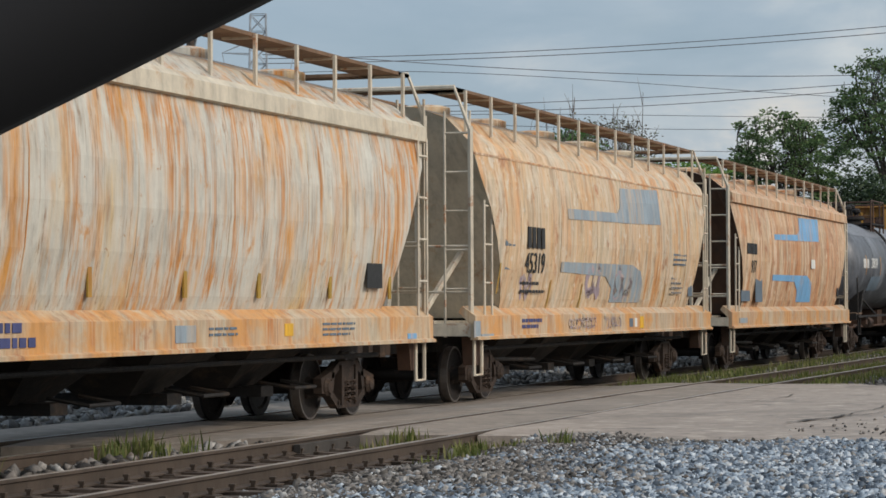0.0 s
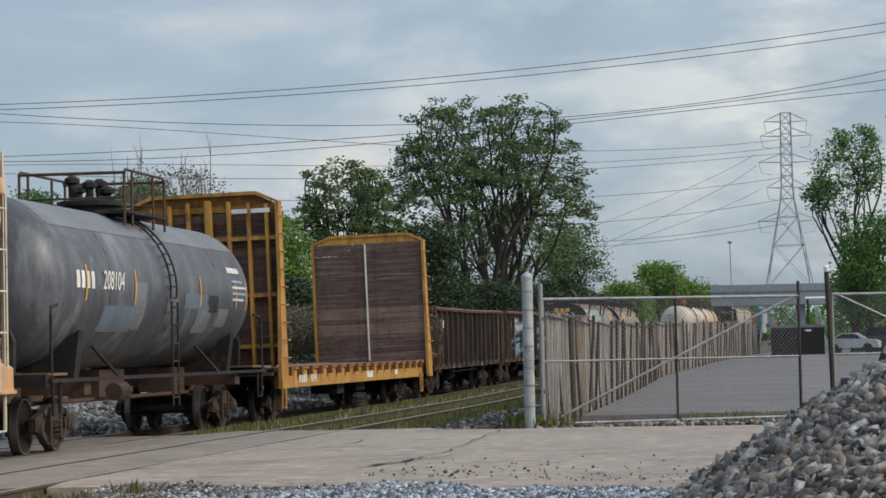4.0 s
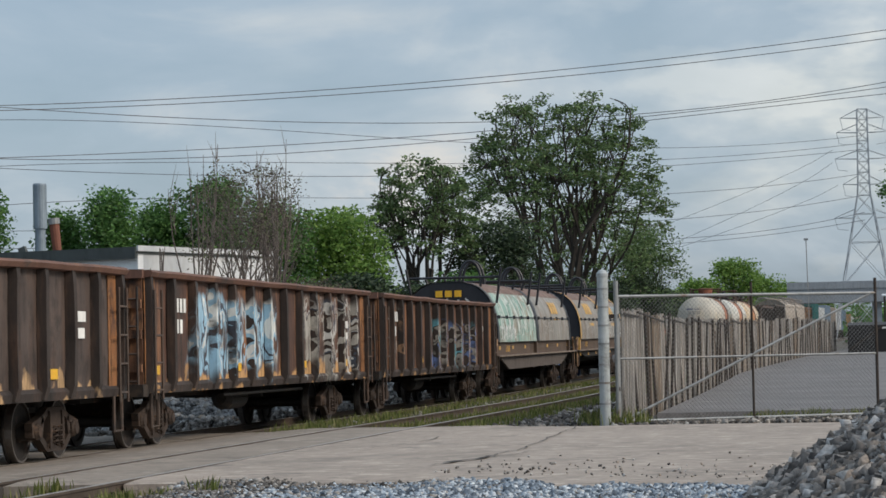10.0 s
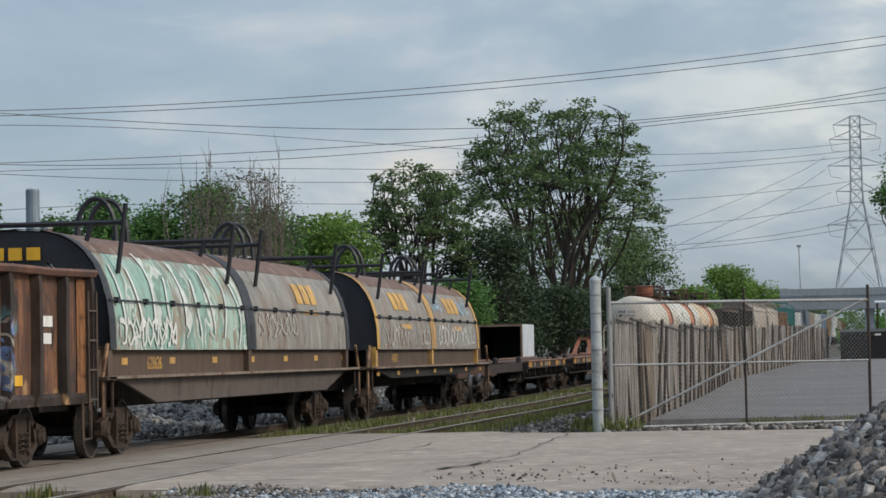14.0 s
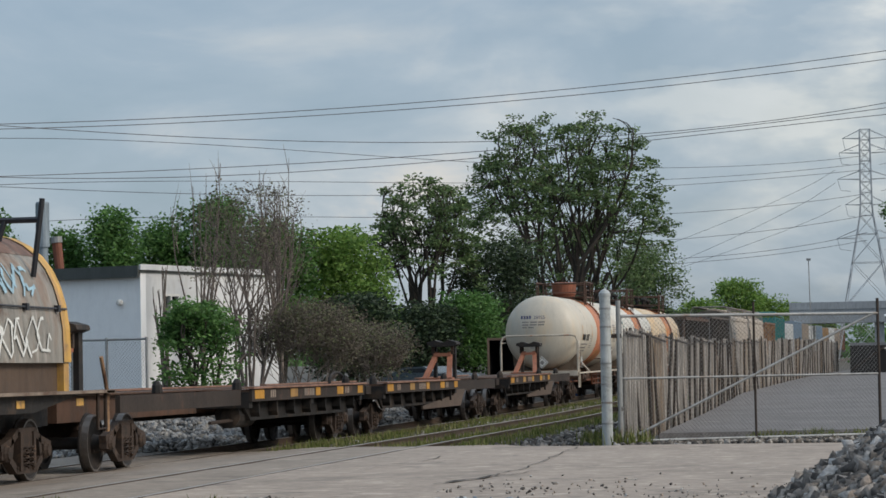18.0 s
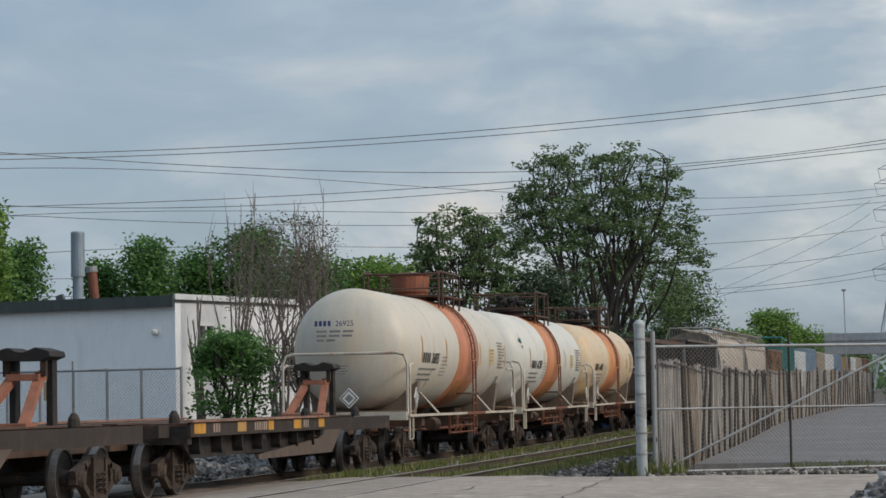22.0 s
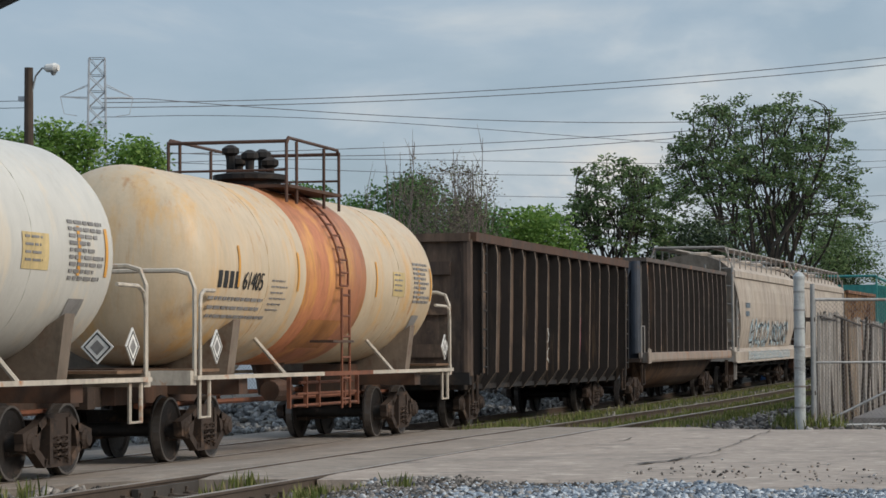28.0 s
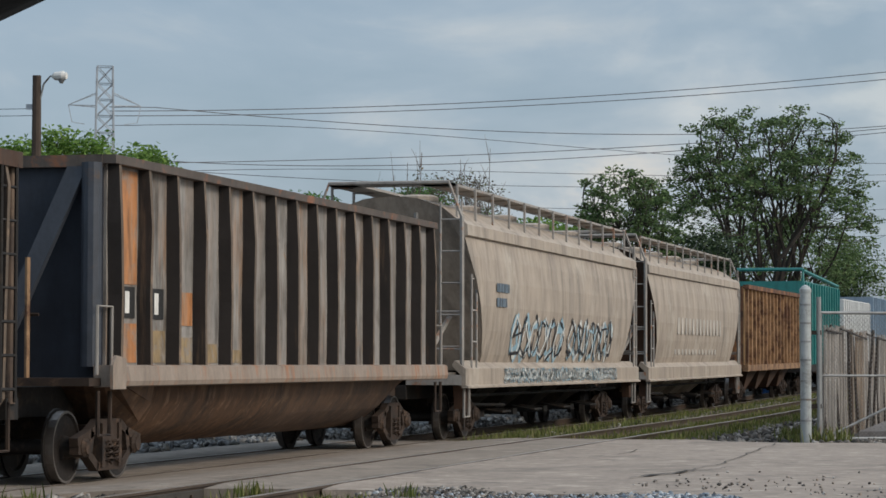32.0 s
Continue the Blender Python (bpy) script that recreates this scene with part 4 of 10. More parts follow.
def hopper_a():
    car, hl = covered_hopper("cream covered hopper car streaked with orange rust", 18.4, 37.25, M["cream_rust"], M["cream_sill"], M["rail_paint"], end_paint=M["cream_end"])
    weld_seams(car, hl, M["cream_rust"])
    for i, y in enumerate((-2.43, 0.16, 2.5, 5.1, 7.6)):
        part("reflector", boxes((hop_x(1.8) - 0.01, hop_x(1.8) + 0.012, y - 0.05, y + 0.05, 1.60, 2.2)), M["ochre_run"], car)
    part("data_plate", boxes((hop_x(2.0), hop_x(2.0) + 0.012, 6.5, 7.15, 1.75, 2.1)), M["black_paint"], car)
    bars_text(car, hop_x(1.9) + 0.02, 6.55, 2.0, 3, 0.6, M["white_paint"], 3)
    bars_text(car, 1.585, -6.2, 1.24, 2, 2.4, M["navy_paint"], 5, 0.10, 0.15, "maker_lettering")
    part("sill_sticker", boxes((1.58, 1.588, -0.3, 0.30, 1.08, 1.28)), M["greyblue_patch"], car)
    part("sill_sticker", boxes((1.58, 1.588, 3.2, 3.5, 1.12, 1.28)), M["reflector"], car)
    bars_text(car, 1.585, 4.6, 1.25, 3, 1.4, M["slate_patch"], 6, 0.03, 0.07)
    bars_text(car, 1.585, 0.7, 1.22, 2, 1.2, M["slate_patch"], 7, 0.03, 0.07)
    part("sill_tag", boxes((1.58, 1.590, 8.2, 8.6, 1.02, 1.1)), M["blue_patch"], car)


def hopper_b():
    car, hl = covered_hopper("tan covered hopper car with grey-blue painted shapes and rust runs", 39.45, 57.87, M["tan_rust"], M["cream_sill"], M["rail_paint"], roof_fold=False, end_paint=M["cream_end"])
    weld_seams(car, hl, M["tan_rust"])
    xs, zs = HOP[-1]
    part("roof_seam", boxes((xs - 0.02, xs + 0.014, -hl + 0.26, hl - 0.26, zs - 0.03, zs + 0.006)), M["orange_rust"], car, "rusty lap seam under the roof")
    for y, z in ((-7.75, 2.2), (-4.45, 1.95), (-2.2, 1.9), (4.75, 1.95)):
        patch(car, "reflector", [(y, z), (y + 0.08, z), (y + 0.08, z - 0.5), (y, z - 0.5)], hop_x, M["ochre_run"])
    patch(car, "painted_shape", [(-3.48, 3.24), (0.3, 3.28), (0.55, 3.40), (0.74, 3.78), (4.08, 3.88), (4.04, 3.16), (0.77, 3.10), (0.11, 3.10), (-3.47, 3.05)], hop_x, M["greyblue_patch"])
    patch(car, "painted_shape", [(-3.86, 2.28), (1.6, 2.30), (2.35, 2.18), (2.68, 1.91), (2.63, 1.56), (0.1, 1.56), (0.1, 1.83), (-0.5, 2.05), (-3.86, 2.10)], hop_x, M["greyblue_patch"])
    for k in range(4):
        part("owner_lettering", boxes((hop_x(2.6), hop_x(2.6) + 0.012, -6.2 + 0.29 * k, -6.00 + 0.29 * k, 2.48, 2.84)), M["black_paint"], car)
    letters("45319", 0.50, M["black_paint"], car, on_side(hop_x(2.06) + 0.012, -5.62, 2.06, 5), "car_number")
    bars_text(car, hop_x(1.8) + 0.014, -6.4, 1.86, 2, 1.7, M["black_paint"], 4, 0.05, 0.14)
    bars_text(car, hop_x(2.3) + 0.014, 5.3, 2.55, 3, 1.9, M["slate_patch"], 8, 0.04, 0.10)
    bars_text(car, hop_x(1.9) + 0.014, 5.3, 2.15, 5, 1.1, M["stencil_grey"], 18, 0.04, 0.10)
    part("data_plate", boxes((hop_x(2.0) - 0.01, hop_x(2.0) + 0.006, -7.5, -6.9, 2.1, 2.35)), M["slate_patch"], car)
    bars_text(car, hop_x(2.3) + 0.008, -7.5, 2.65, 2, 0.6, M["slate_patch"], 14, 0.10, 0.16)
    part("data_plate", boxes((hop_x(1.8), hop_x(1.8) + 0.012, 7.1, 7.5, 1.7, 2.0)), M["slate_patch"], car)
    scrawl(car, lambda z: hop_x(z) - 0.004, -1.9, 1.62, 1.1, 0.62, ["faded_mauve"], 21, 0.05)
    scrawl(car, lambda z: hop_x(z) - 0.004, 0.3, 1.60, 1.3, 0.66, ["faded_mauve"], 27, 0.06)
    scrawl(car, lambda z: hop_x(z) - 0.004, -6.4, 1.62, 0.7, 0.45, ["faded_mauve"], 23, 0.03)
    scrawl(car, 1.59, -3.4, 1.06, 2.0, 0.24, ["faded_mauve"], 22, 0.008)
    scrawl(car, 1.584, -0.8, 1.06, 1.4, 0.24, ["faded_mauve"], 24, 0.008)
    part("sill_tag", boxes((1.58, 1.592, -9.3, -8.95, 1.0, 1.26), (1.58, 1.592, -8.9, -8.2, 1.0, 1.05)), M["greyblue_patch"], car)
    part("sill_sticker", boxes((1.58, 1.590, 2.2, 2.5, 1.05, 1.28)), M["reflector"], car)
    part("sill_sticker", boxes((1.58, 1.584, 1.3, 1.6, 1.08, 1.25)), M["slate_patch"], car)
    part("sill_sticker", boxes((1.58, 1.584, 1.75, 1.95, 1.08, 1.25)), M["white_paint"], car)
    bars_text(car, 1.585, -6.5, 1.22, 2, 1.6, M["navy_paint"], 9, 0.06, 0.10)


def hopper_c():
    car, hl = covered_hopper("rust-orange covered hopper car with bright blue painted shapes", 60.35, 78.55, M["orange_rust"], M["cream_sill"], M["rail_paint"], end_paint=M["rust_frame"])
    weld_seams(car, hl, M["orange_rust"])
    patch(car, "painted_shape", [(-3.54, 3.31), (-0.1, 3.38), (0.3, 3.50), (0.49, 3.85), (3.73, 3.90), (3.45, 3.27), (0.3, 3.22), (-3.54, 3.17)], hop_x, M["blue_patch"])
    patch(car, "painted_shape", [(-3.71, 2.28), (1.5, 2.30), (2.3, 2.12), (2.62, 1.58), (0.28, 1.58), (0.15, 1.9), (-0.43, 2.12), (-3.71, 2.13)], hop_x, M["blue_patch"])
    part("repaint_patch", boxes((hop_x(2.0), hop_x(2.0) + 0.012, -5.95, -5.05, 1.58, 2.25)), M["slate_patch"], car)
    part("repaint_patch", boxes((hop_x(1.8), hop_x(1.8) + 0.012, -7.6, -6.5, 1.60, 1.86)), M["slate_patch"], car)
    bars_text(car, hop_x(2.5) + 0.012, -7.3, 2.75, 1, 1.3, M["black_paint"], 2, 0.26, 0.3, "owner_lettering")
    letters("917", 0.44, M["black_paint"], car, on_side(hop_x(2.30) + 0.012, -6.4, 2.30, 5), "car_number")
    part("sill_sticker", boxes((1.58, 1.590, -8.2, -7.2, 1.08, 1.2)), M["greyblue_patch"], car)
    part("data_plate", boxes((hop_x(2.7), hop_x(2.7) + 0.012, 2.0, 2.6, 2.5, 2.75)), M["white_paint"], car)
    part("data_plate", boxes((hop_x(1.9), hop_x(1.9) + 0.012, 7.0, 7.3, 1.75, 2.05)), M["black_paint"], car)


M["ochre_run"] = mat("ochre_reflector_stain", (0.42, 0.26, 0.04), 0.6, var=0.3, streak=[(RUST, 0.4, 5, 0.4)])
M["navy_paint"] = mat("navy_stencil_paint", (0.06, 0.07, 0.18), 0.6, var=0.3)
M["faded_mauve"] = mat("faded_mauve_sprayed_paint", (0.40, 0.32, 0.36), 0.6, var=0.3, blotch=[((0.54, 0.42, 0.28), 0.45, 2.5)])


def scrawl(car, x, y0, z0, w, h, mats, seed, thick=0.05):
    """Sprayed lettering that cannot be read: looping strokes in a few colours."""
    rnd = random.Random(seed)
    fx = x if callable(x) else (lambda z: x)
    for k, name in enumerate(mats):
        bm = bmesh.new()
        n = max(2, int(w / (h * 0.75)))
        for i in range(n):
            a = rnd.uniform(0, 6.28)
            cy, cz = y0 + w * (i + 0.5) / n, z0 + h * 0.5
            pts = []
            for j in range(9):
                q = a + j * rnd.uniform(0.45, 0.9)
                pts.append(Vector((0, cy + w / n * 0.55 * math.cos(q) * rnd.uniform(0.6, 1.15), cz + h * 0.48 * math.sin(q) * rnd.uniform(0.6, 1.05))))
            for p, q in zip(pts, pts[1:]):
                d = (q - p)
                if d.length < 1e-3:
                    continue
                s = Vector((0, -d.z, d.y)).normalized() * thick * rnd.uniform(0.6, 1.3) * (1.0 if k else 1.6)
                e = d.normalized() * thick * 0.5
                quad = [p - e - s, p - e + s, q + e + s, q + e - s]
                bm.faces.new([bm.verts.new((fx(v.z) + 0.004 * (k + 1), v.y, v.z)) for v in quad])
        part("graffiti", bm, M[name], car, "sprayed graffiti strokes")


# ---- tank cars ----
def tank_car(label, s0, s1, paint, band, rails, dome, top_paint=None, end_rail=True, R=1.46, zc=2.74, short=0.55, band_at=(0.0, 1.15), mid=0.0):
    car, hl = freight_car("tank_car", label, "tank car", s0, s1)
    tl = hl - short
    prof = [(-tl - 0.02, 0.0)] + [(-tl + 0.75 - 0.77 * math.cos(a), R * math.sin(a)) for a in (radians(k) for k in (12, 25, 38, 50, 62, 75, 90))]
    prof = prof + [(-a, r) for a, r in prof[::-1]]
    prof[0] = (prof[0][0], 0.02)
    prof[-1] = (prof[-1][0], 0.02)
    part("barrel", lathe(bmesh.new(), prof, "y", 56, (0, 0, zc)), paint, car, smooth=True)
    for f in car.children[-1].data.polygons:
        f.use_smooth = True
    # a greyer sheet over the upper arc of the barrel
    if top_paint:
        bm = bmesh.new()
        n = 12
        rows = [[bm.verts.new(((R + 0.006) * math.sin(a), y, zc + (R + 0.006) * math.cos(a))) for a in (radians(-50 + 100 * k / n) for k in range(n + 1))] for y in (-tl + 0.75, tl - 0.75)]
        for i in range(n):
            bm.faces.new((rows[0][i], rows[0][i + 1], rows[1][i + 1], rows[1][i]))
        part("crown", bm, top_paint, car, "greyer crown along the tank's top", smooth=True)
    if band:
        bm = bmesh.new()
        b0, b1 = band_at[0] - band_at[1], band_at[0] + band_at[1]
        lathe(bm, [(b0, R - 0.02), (b0, R + 0.008), (b1, R + 0.008), (b1, R - 0.02)], "y", 56, (0, 0, zc))
        part("band", bm, band, car, "painted band round the tank's middle", smooth=True)
    for y in (-tl * 0.55, tl * 0.55):
        bm = bmesh.new()
        tube(bm, [((R + 0.004) * math.cos(a), y, zc + (R + 0.004) * math.sin(a)) for a in (radians(k) for k in range(-60, 241, 12))], 0.006, 4)
        part("weld_seam", bm, paint, car)
    # saddles, sills, walkways
    for e in (-1, 1):
        bm = bmesh.new()
        y = e * (tl - 1.9)
        prism(bm, [(-1.25, 1.12), (1.25, 1.12), (1.36, 1.95), (1.05, 1.75), (0.5, 1.36), (-0.5, 1.36), (-1.05, 1.75), (-1.36, 1.95)], y - 0.16, y + 0.16)
        part("saddle", bm, M["saddle_taupe"] if band else M["black_steel"], car)
        bm = boxes((-0.35, 0.35, min(e * hl, e * (tl - 3.2)), max(e * hl, e * (tl - 3.2)), 0.74, 1.25))
        part("stub_sill", bm, M["rust_frame"], car)
        part("bolster", boxes((-1.45, 1.45, y - 0.2, y + 0.2, 0.86, 1.12)), M["rust_frame"], car)
        part("end_sill", boxes((-1.5, 1.5, e * hl - 0.12, e * hl + 0.12, 1.02, 1.22)), rails, car)
        part("end_step", boxes((-1.5, 1.5, min(e * hl, e * (hl - 1.1)), max(e * hl, e * (hl - 1.1)), 1.20, 1.24)), M["grating"], car)
        for sx in (1, -1):
            part("saddle_brace", tubes([(sx * 1.5, y - e * 1.9, 1.12), (sx * 1.0, y - e * 1.9, 1.68)], r=0.035), rails, car)
        if end_rail:
            ye = e * (hl - 0.05)
            part("end_handrail", tubes([(1.5, ye, 1.1), (1.5, ye, 2.35), (1.42, ye, 2.55), (1.25, ye, 2.6), (-1.25, ye, 2.6), (-1.42, ye, 2.55), (-1.5, ye, 2.35), (-1.5, ye, 1.1)], r=0.035), rails, car)
            for sx in (1, -1):
                part("side_hoop", tubes([(sx * 1.54, ye - e * 0.12, 1.1), (sx * 1.54, ye - e * 0.12, 2.10), (sx * 1.53, ye - e * 0.18, 2.26), (sx * 1.52, ye - e * 0.34, 2.33), (sx * 1.46, ye - e * 0.95, 2.34)], r=0.028), rails, car)
        stirrup(car, e * (hl - 0.45), rails, 1.12)
        if not band:
            bm = prism(bmesh.new(), [(0.45, 1.24), (0.95, 1.24), (0.97, 1.75), (0.88, 1.95), (0.70, 2.0), (0.52, 1.95), (0.43, 1.75)], e * hl - 0.08, e * hl + 0.08)
            part("brake_housing", bm, M["black_steel"], car)
    for sx in (1, -1):
        part("side_sill_rail", boxes((sx * 1.52 - 0.05, sx * 1.52 + 0.05, -hl, hl, 1.09, 1.15)), rails, car)
        steel = M["red_rust"] if band else M["black_steel"]
        ladder(car, sx * 1.55, mid - 0.25, 0.55, 2.5, steel, 0.46, False, 0.34)
        if band:
            part("rail_middle", boxes((sx * 1.52 - 0.054, sx * 1.52 + 0.054, mid - 1.3, mid + 1.6, 1.086, 1.154)), steel, car, "rust-red stretch of the sill rail")
            for z in (0.62, 0.80, 0.98):
                part("brake_pipe", tubes([(sx * 1.25, mid - 2.6 + z, z), (sx * 1.25, mid + 2.4 - z, z)], r=0.025), steel, car)
            for y in (-2.2, -1.3, -0.6, 0.9, 1.7):
                part("pipe_hanger", boxes((sx * 1.25 - 0.03, sx * 1.25 + 0.03, mid + y - 0.03, mid + y + 0.03, 0.58, 1.12)), steel, car)
        arc = [((R + 0.08) * math.sin(a) * sx, 0, zc + (R + 0.08) * math.cos(a)) for a in (radians(k) for k in range(8, 101, 8))]
        curved = part("curved_ladder", tubes(arc, r=0.022), steel, car)
        curved.matrix_basis = pose(0, mid - 0.25, 0)
        again("stile", curved, curved, pose(0, 0.46, 0))
        rung = None
        for p in arc[::1]:
            m = pose(*p)
            if rung is None:
                rung = part("rung", tubes([(0, 0, 0), (0, 0.46, 0)], r=0.018, n=5), steel, curved)
                rung.matrix_basis = m
            else:
                again("rung", rung, curved, m)
        for y in (-tl * 0.75, -tl * 0.33, tl * 0.33, tl * 0.75, tl * 0.875):
            bm = bmesh.new()
            cyl_patch(bm, R + 0.010, zc, y - 0.045, 0.09, 0 if sx > 0 else 180, 0.42)
            part("reflector", bm, M["amber_tape"], car)
    bm = tubes([(0.5, -tl, 0.72), (0.5, tl, 0.72)], [(-0.5, -tl, 0.80), (-0.5, tl, 0.80)], r=0.04)
    if not band:
        box(bm, -0.3, 0.3, -0.9, 0.9, 0.72, 1.25)
    part("brake_rigging", bm, M["red_rust"] if band else M["rust_frame"], car)
    part("brake_cylinder", lathe(bmesh.new(), [(-0.5, 0.16), (0.1, 0.18), (0.15, 0.12), (0.5, 0.10)], "y", 12, (0.9, -1.6, 0.86)), M["rust_frame"], car)
    part("outlet_valve", lathe(bmesh.new(), [(0.75, 0.16), (1.0, 0.2), (1.3, 0.3)], "z", 12, (0, 0.6, 0)), M["rust_frame"], car)
    # top fittings
    zt = zc + R
    deck = M["rust_frame"] if band else M["black_steel"]
    if dome == "drum":
        part("dome", lathe(bmesh.new(), [(zt - 0.02, 0.44), (zt + 0.12, 0.46), (zt + 0.18, 0.50), (zt + 0.58, 0.52), (zt + 0.62, 0.56), (zt + 0.66, 0.56), (zt + 0.68, 0.4)], "z", 24, (0, 0.1, 0)), M["dome_paint"], car, "rust-red painted dome housing")
    else:
        bm = lathe(bmesh.new(), [(zt - 0.08, 0.5), (zt + 0.10, 0.5), (zt + 0.14, 0.62), (zt + 0.22, 0.62), (zt + 0.26, 0.4)], "z", 18, (0, -0.3, 0))
        cluster = part("manway", bm, M["black_steel"], car, "black manway plate with valves")
        for k in range(5):
            a, hgt = 1.25 * k, (0.0, 0.16, 0.05, 0.20, 0.10)[k]
            part("valve", lathe(bmesh.new(), [(zt + 0.2, 0.07), (zt + 0.34 + hgt, 0.08), (zt + 0.38 + hgt, 0.15), (zt + 0.46 + hgt, 0.15), (zt + 0.52 + hgt, 0.05)], "z", 8, (0.34 * math.cos(a), -0.3 + 0.34 * math.sin(a), 0)), M["black_steel"], cluster)
    for sx in (1, -1) if dome != "drum" else (0,):
        part("top_platform", boxes((-1.0, 1.0, mid - 1.5, mid + 1.5, zt + 0.02, zt + 0.07)) if not sx else boxes((min(sx * 0.45, sx * 1.05), max(sx * 0.45, sx * 1.05), -1.5, 1.5, zt - 0.06, zt - 0.01)), deck, car)
    hz = zt + (0.66 if dome == "drum" else 0.74)
    rail_y = mid * 0.4
    for x in (-1.0, 1.0):
        for y in (-1.5, -0.95, 0.6, 1.5):
            part("rail_post", tubes([(x, rail_y + y, zt - 0.30), (x, rail_y + y, hz - 0.03)], r=0.03), M["rail_brown"], car)
        part("top_rail", tubes([(x, rail_y - 1.5, hz - 0.10), (x, rail_y - 1.4, hz), (x, rail_y + 1.4, hz), (x, rail_y + 1.5, hz - 0.10)], r=0.03), M["rail_brown"], car)
    for y in (-1.5, 1.5):
        part("cross_rail", tubes([(-1.0, rail_y + y, hz - 0.06), (1.0, rail_y + y, hz - 0.06)], r=0.03), M["rail_brown"], car)
        part("toe_rail", tubes([(-1.0, rail_y + y, zt + 0.22), (1.0, rail_y + y, zt + 0.22)], r=0.02), M["rail_brown"], car)
    running_gear(car, hl, hl - 1.9)
    return car, hl, R, zc


M["amber_tape"] = mat("amber_reflective_tape", (0.62, 0.30, 0.05), 0.5, var=0.15)
M["red_rust"] = mat("red_rusted_steel", (0.19, 0.070, 0.036), 0.75, var=0.35, blotch=[((0.10, 0.045, 0.03), 0.4, 3.0)])
M["saddle_taupe"] = mat("dirty_taupe_paint", (0.21, 0.165, 0.125), 0.6, var=0.35, blotch=[((0.12, 0.07, 0.045), 0.4, 2.0)])
M["rail_brown"] = mat("rusty_brown_pipe_rail", (0.085, 0.045, 0.03), 0.7, var=0.35)
M["stencil_grey"] = mat("worn_grey_stencil_paint", (0.24, 0.23, 0.22), 0.6, var=0.35)
M["dome_paint"] = mat("rust_red_dome_paint", (0.25, 0.085, 0.045), 0.6, var=0.3, blotch=[((0.14, 0.06, 0.035), 0.4, 2)])


def barrel_text(car, R, zc, y, ang, text, size, material, name):
    a = radians(ang)
    return letters(text, size, material, car, pose((R + 0.012) * math.cos(a), y, zc + (R + 0.012) * math.sin(a), 90, 0, 90) @ pose(0, 0, 0, -ang, 0, 0), name)


def barrel_bars(car, R, zc, y0, ang0, rows, w, material, seed, hgt=0.05, gap=4.5):
    rnd = random.Random(seed)
    bm = bmesh.new()
    for i in range(rows):
        a = radians(ang0 - i * gap)
        y, end = y0, y0 + w * rnd.uniform(0.6, 1.0)
        m = pose((R + 0.006) * math.cos(a), 0, zc + (R + 0.006) * math.sin(a), 0, -math.degrees(a), 0)
        while y < end:
            k = rnd.uniform(0.08, 0.28)
            box(bm, 0, 0.006, y, min(end, y + k), 0, hgt, m)
            y += k + 0.05
    part("lettering", bm, material, car)


def tank_d():
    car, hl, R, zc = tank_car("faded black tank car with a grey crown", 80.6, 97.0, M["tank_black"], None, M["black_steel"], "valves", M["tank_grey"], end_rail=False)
    for k in range(4):
        bm = bmesh.new()
        cyl_patch(bm, R + 0.008, zc, -6.35 + 0.30 * k, 0.20, 2, 0.20)
        part("owner_lettering", bm, M["white_paint"], car)
    barrel_text(car, R, zc, -4.05, -3.5, "208104", 0.46, M["white_paint"], "car_number")
    barrel_bars(car, R, zc, 5.2, 18, 1, 1.6, M["white_paint"], 3, 0.12)
    for i, (a, w) in enumerate(((10, 1.4), (5, 1.5), (0, 1.3), (-5, 1.4))):
        barrel_bars(car, R, zc, 5.4, a, 1, w, M["white_paint" if i % 2 else "sky_spray"], 4 + i, 0.05)
    for y, ang, w, h_, paint in ((-2.6, -14, 0.9, 0.9, "tank_grey"), (1.2, -8, 1.9, 0.30, "slate_patch"), (3.3, -9, 0.8, 0.34, "black_paint"), (2.4, -22, 1.2, 0.6, "tank_grey"), (-4.5, -24, 2.2, 0.5, "slate_patch"), (4.2, -20, 0.9, 0.4, "tank_grey")):
        bm = bmesh.new()
        cyl_patch(bm, R + 0.007, zc, y, w, ang, h_ / R)
        part("repaint_patch", bm, M[paint], car)
    for e in (-1, 1):
        ye = e * (hl - 0.2)
        part("end_hoop", tubes([(1.5, ye, 1.1), (1.5, ye, 2.15), (1.48, ye - e * 0.1, 2.3), (1.44, ye - e * 0.55, 2.34)], r=0.03), M["black_steel"], car)


def cyl_patch(bm, R, zc, y, w, ang, span, n=8):
    a0 = radians(ang)
    rows = [[bm.verts.new((R * math.cos(a0 + span * (k / n - 0.5)), yy, zc + R * math.sin(a0 + span * (k / n - 0.5)))) for k in range(n + 1)] for yy in (y, y + w)]
    for k in range(n):
        bm.faces.new((rows[0][k], rows[0][k + 1], rows[1][k + 1], rows[1][k]))


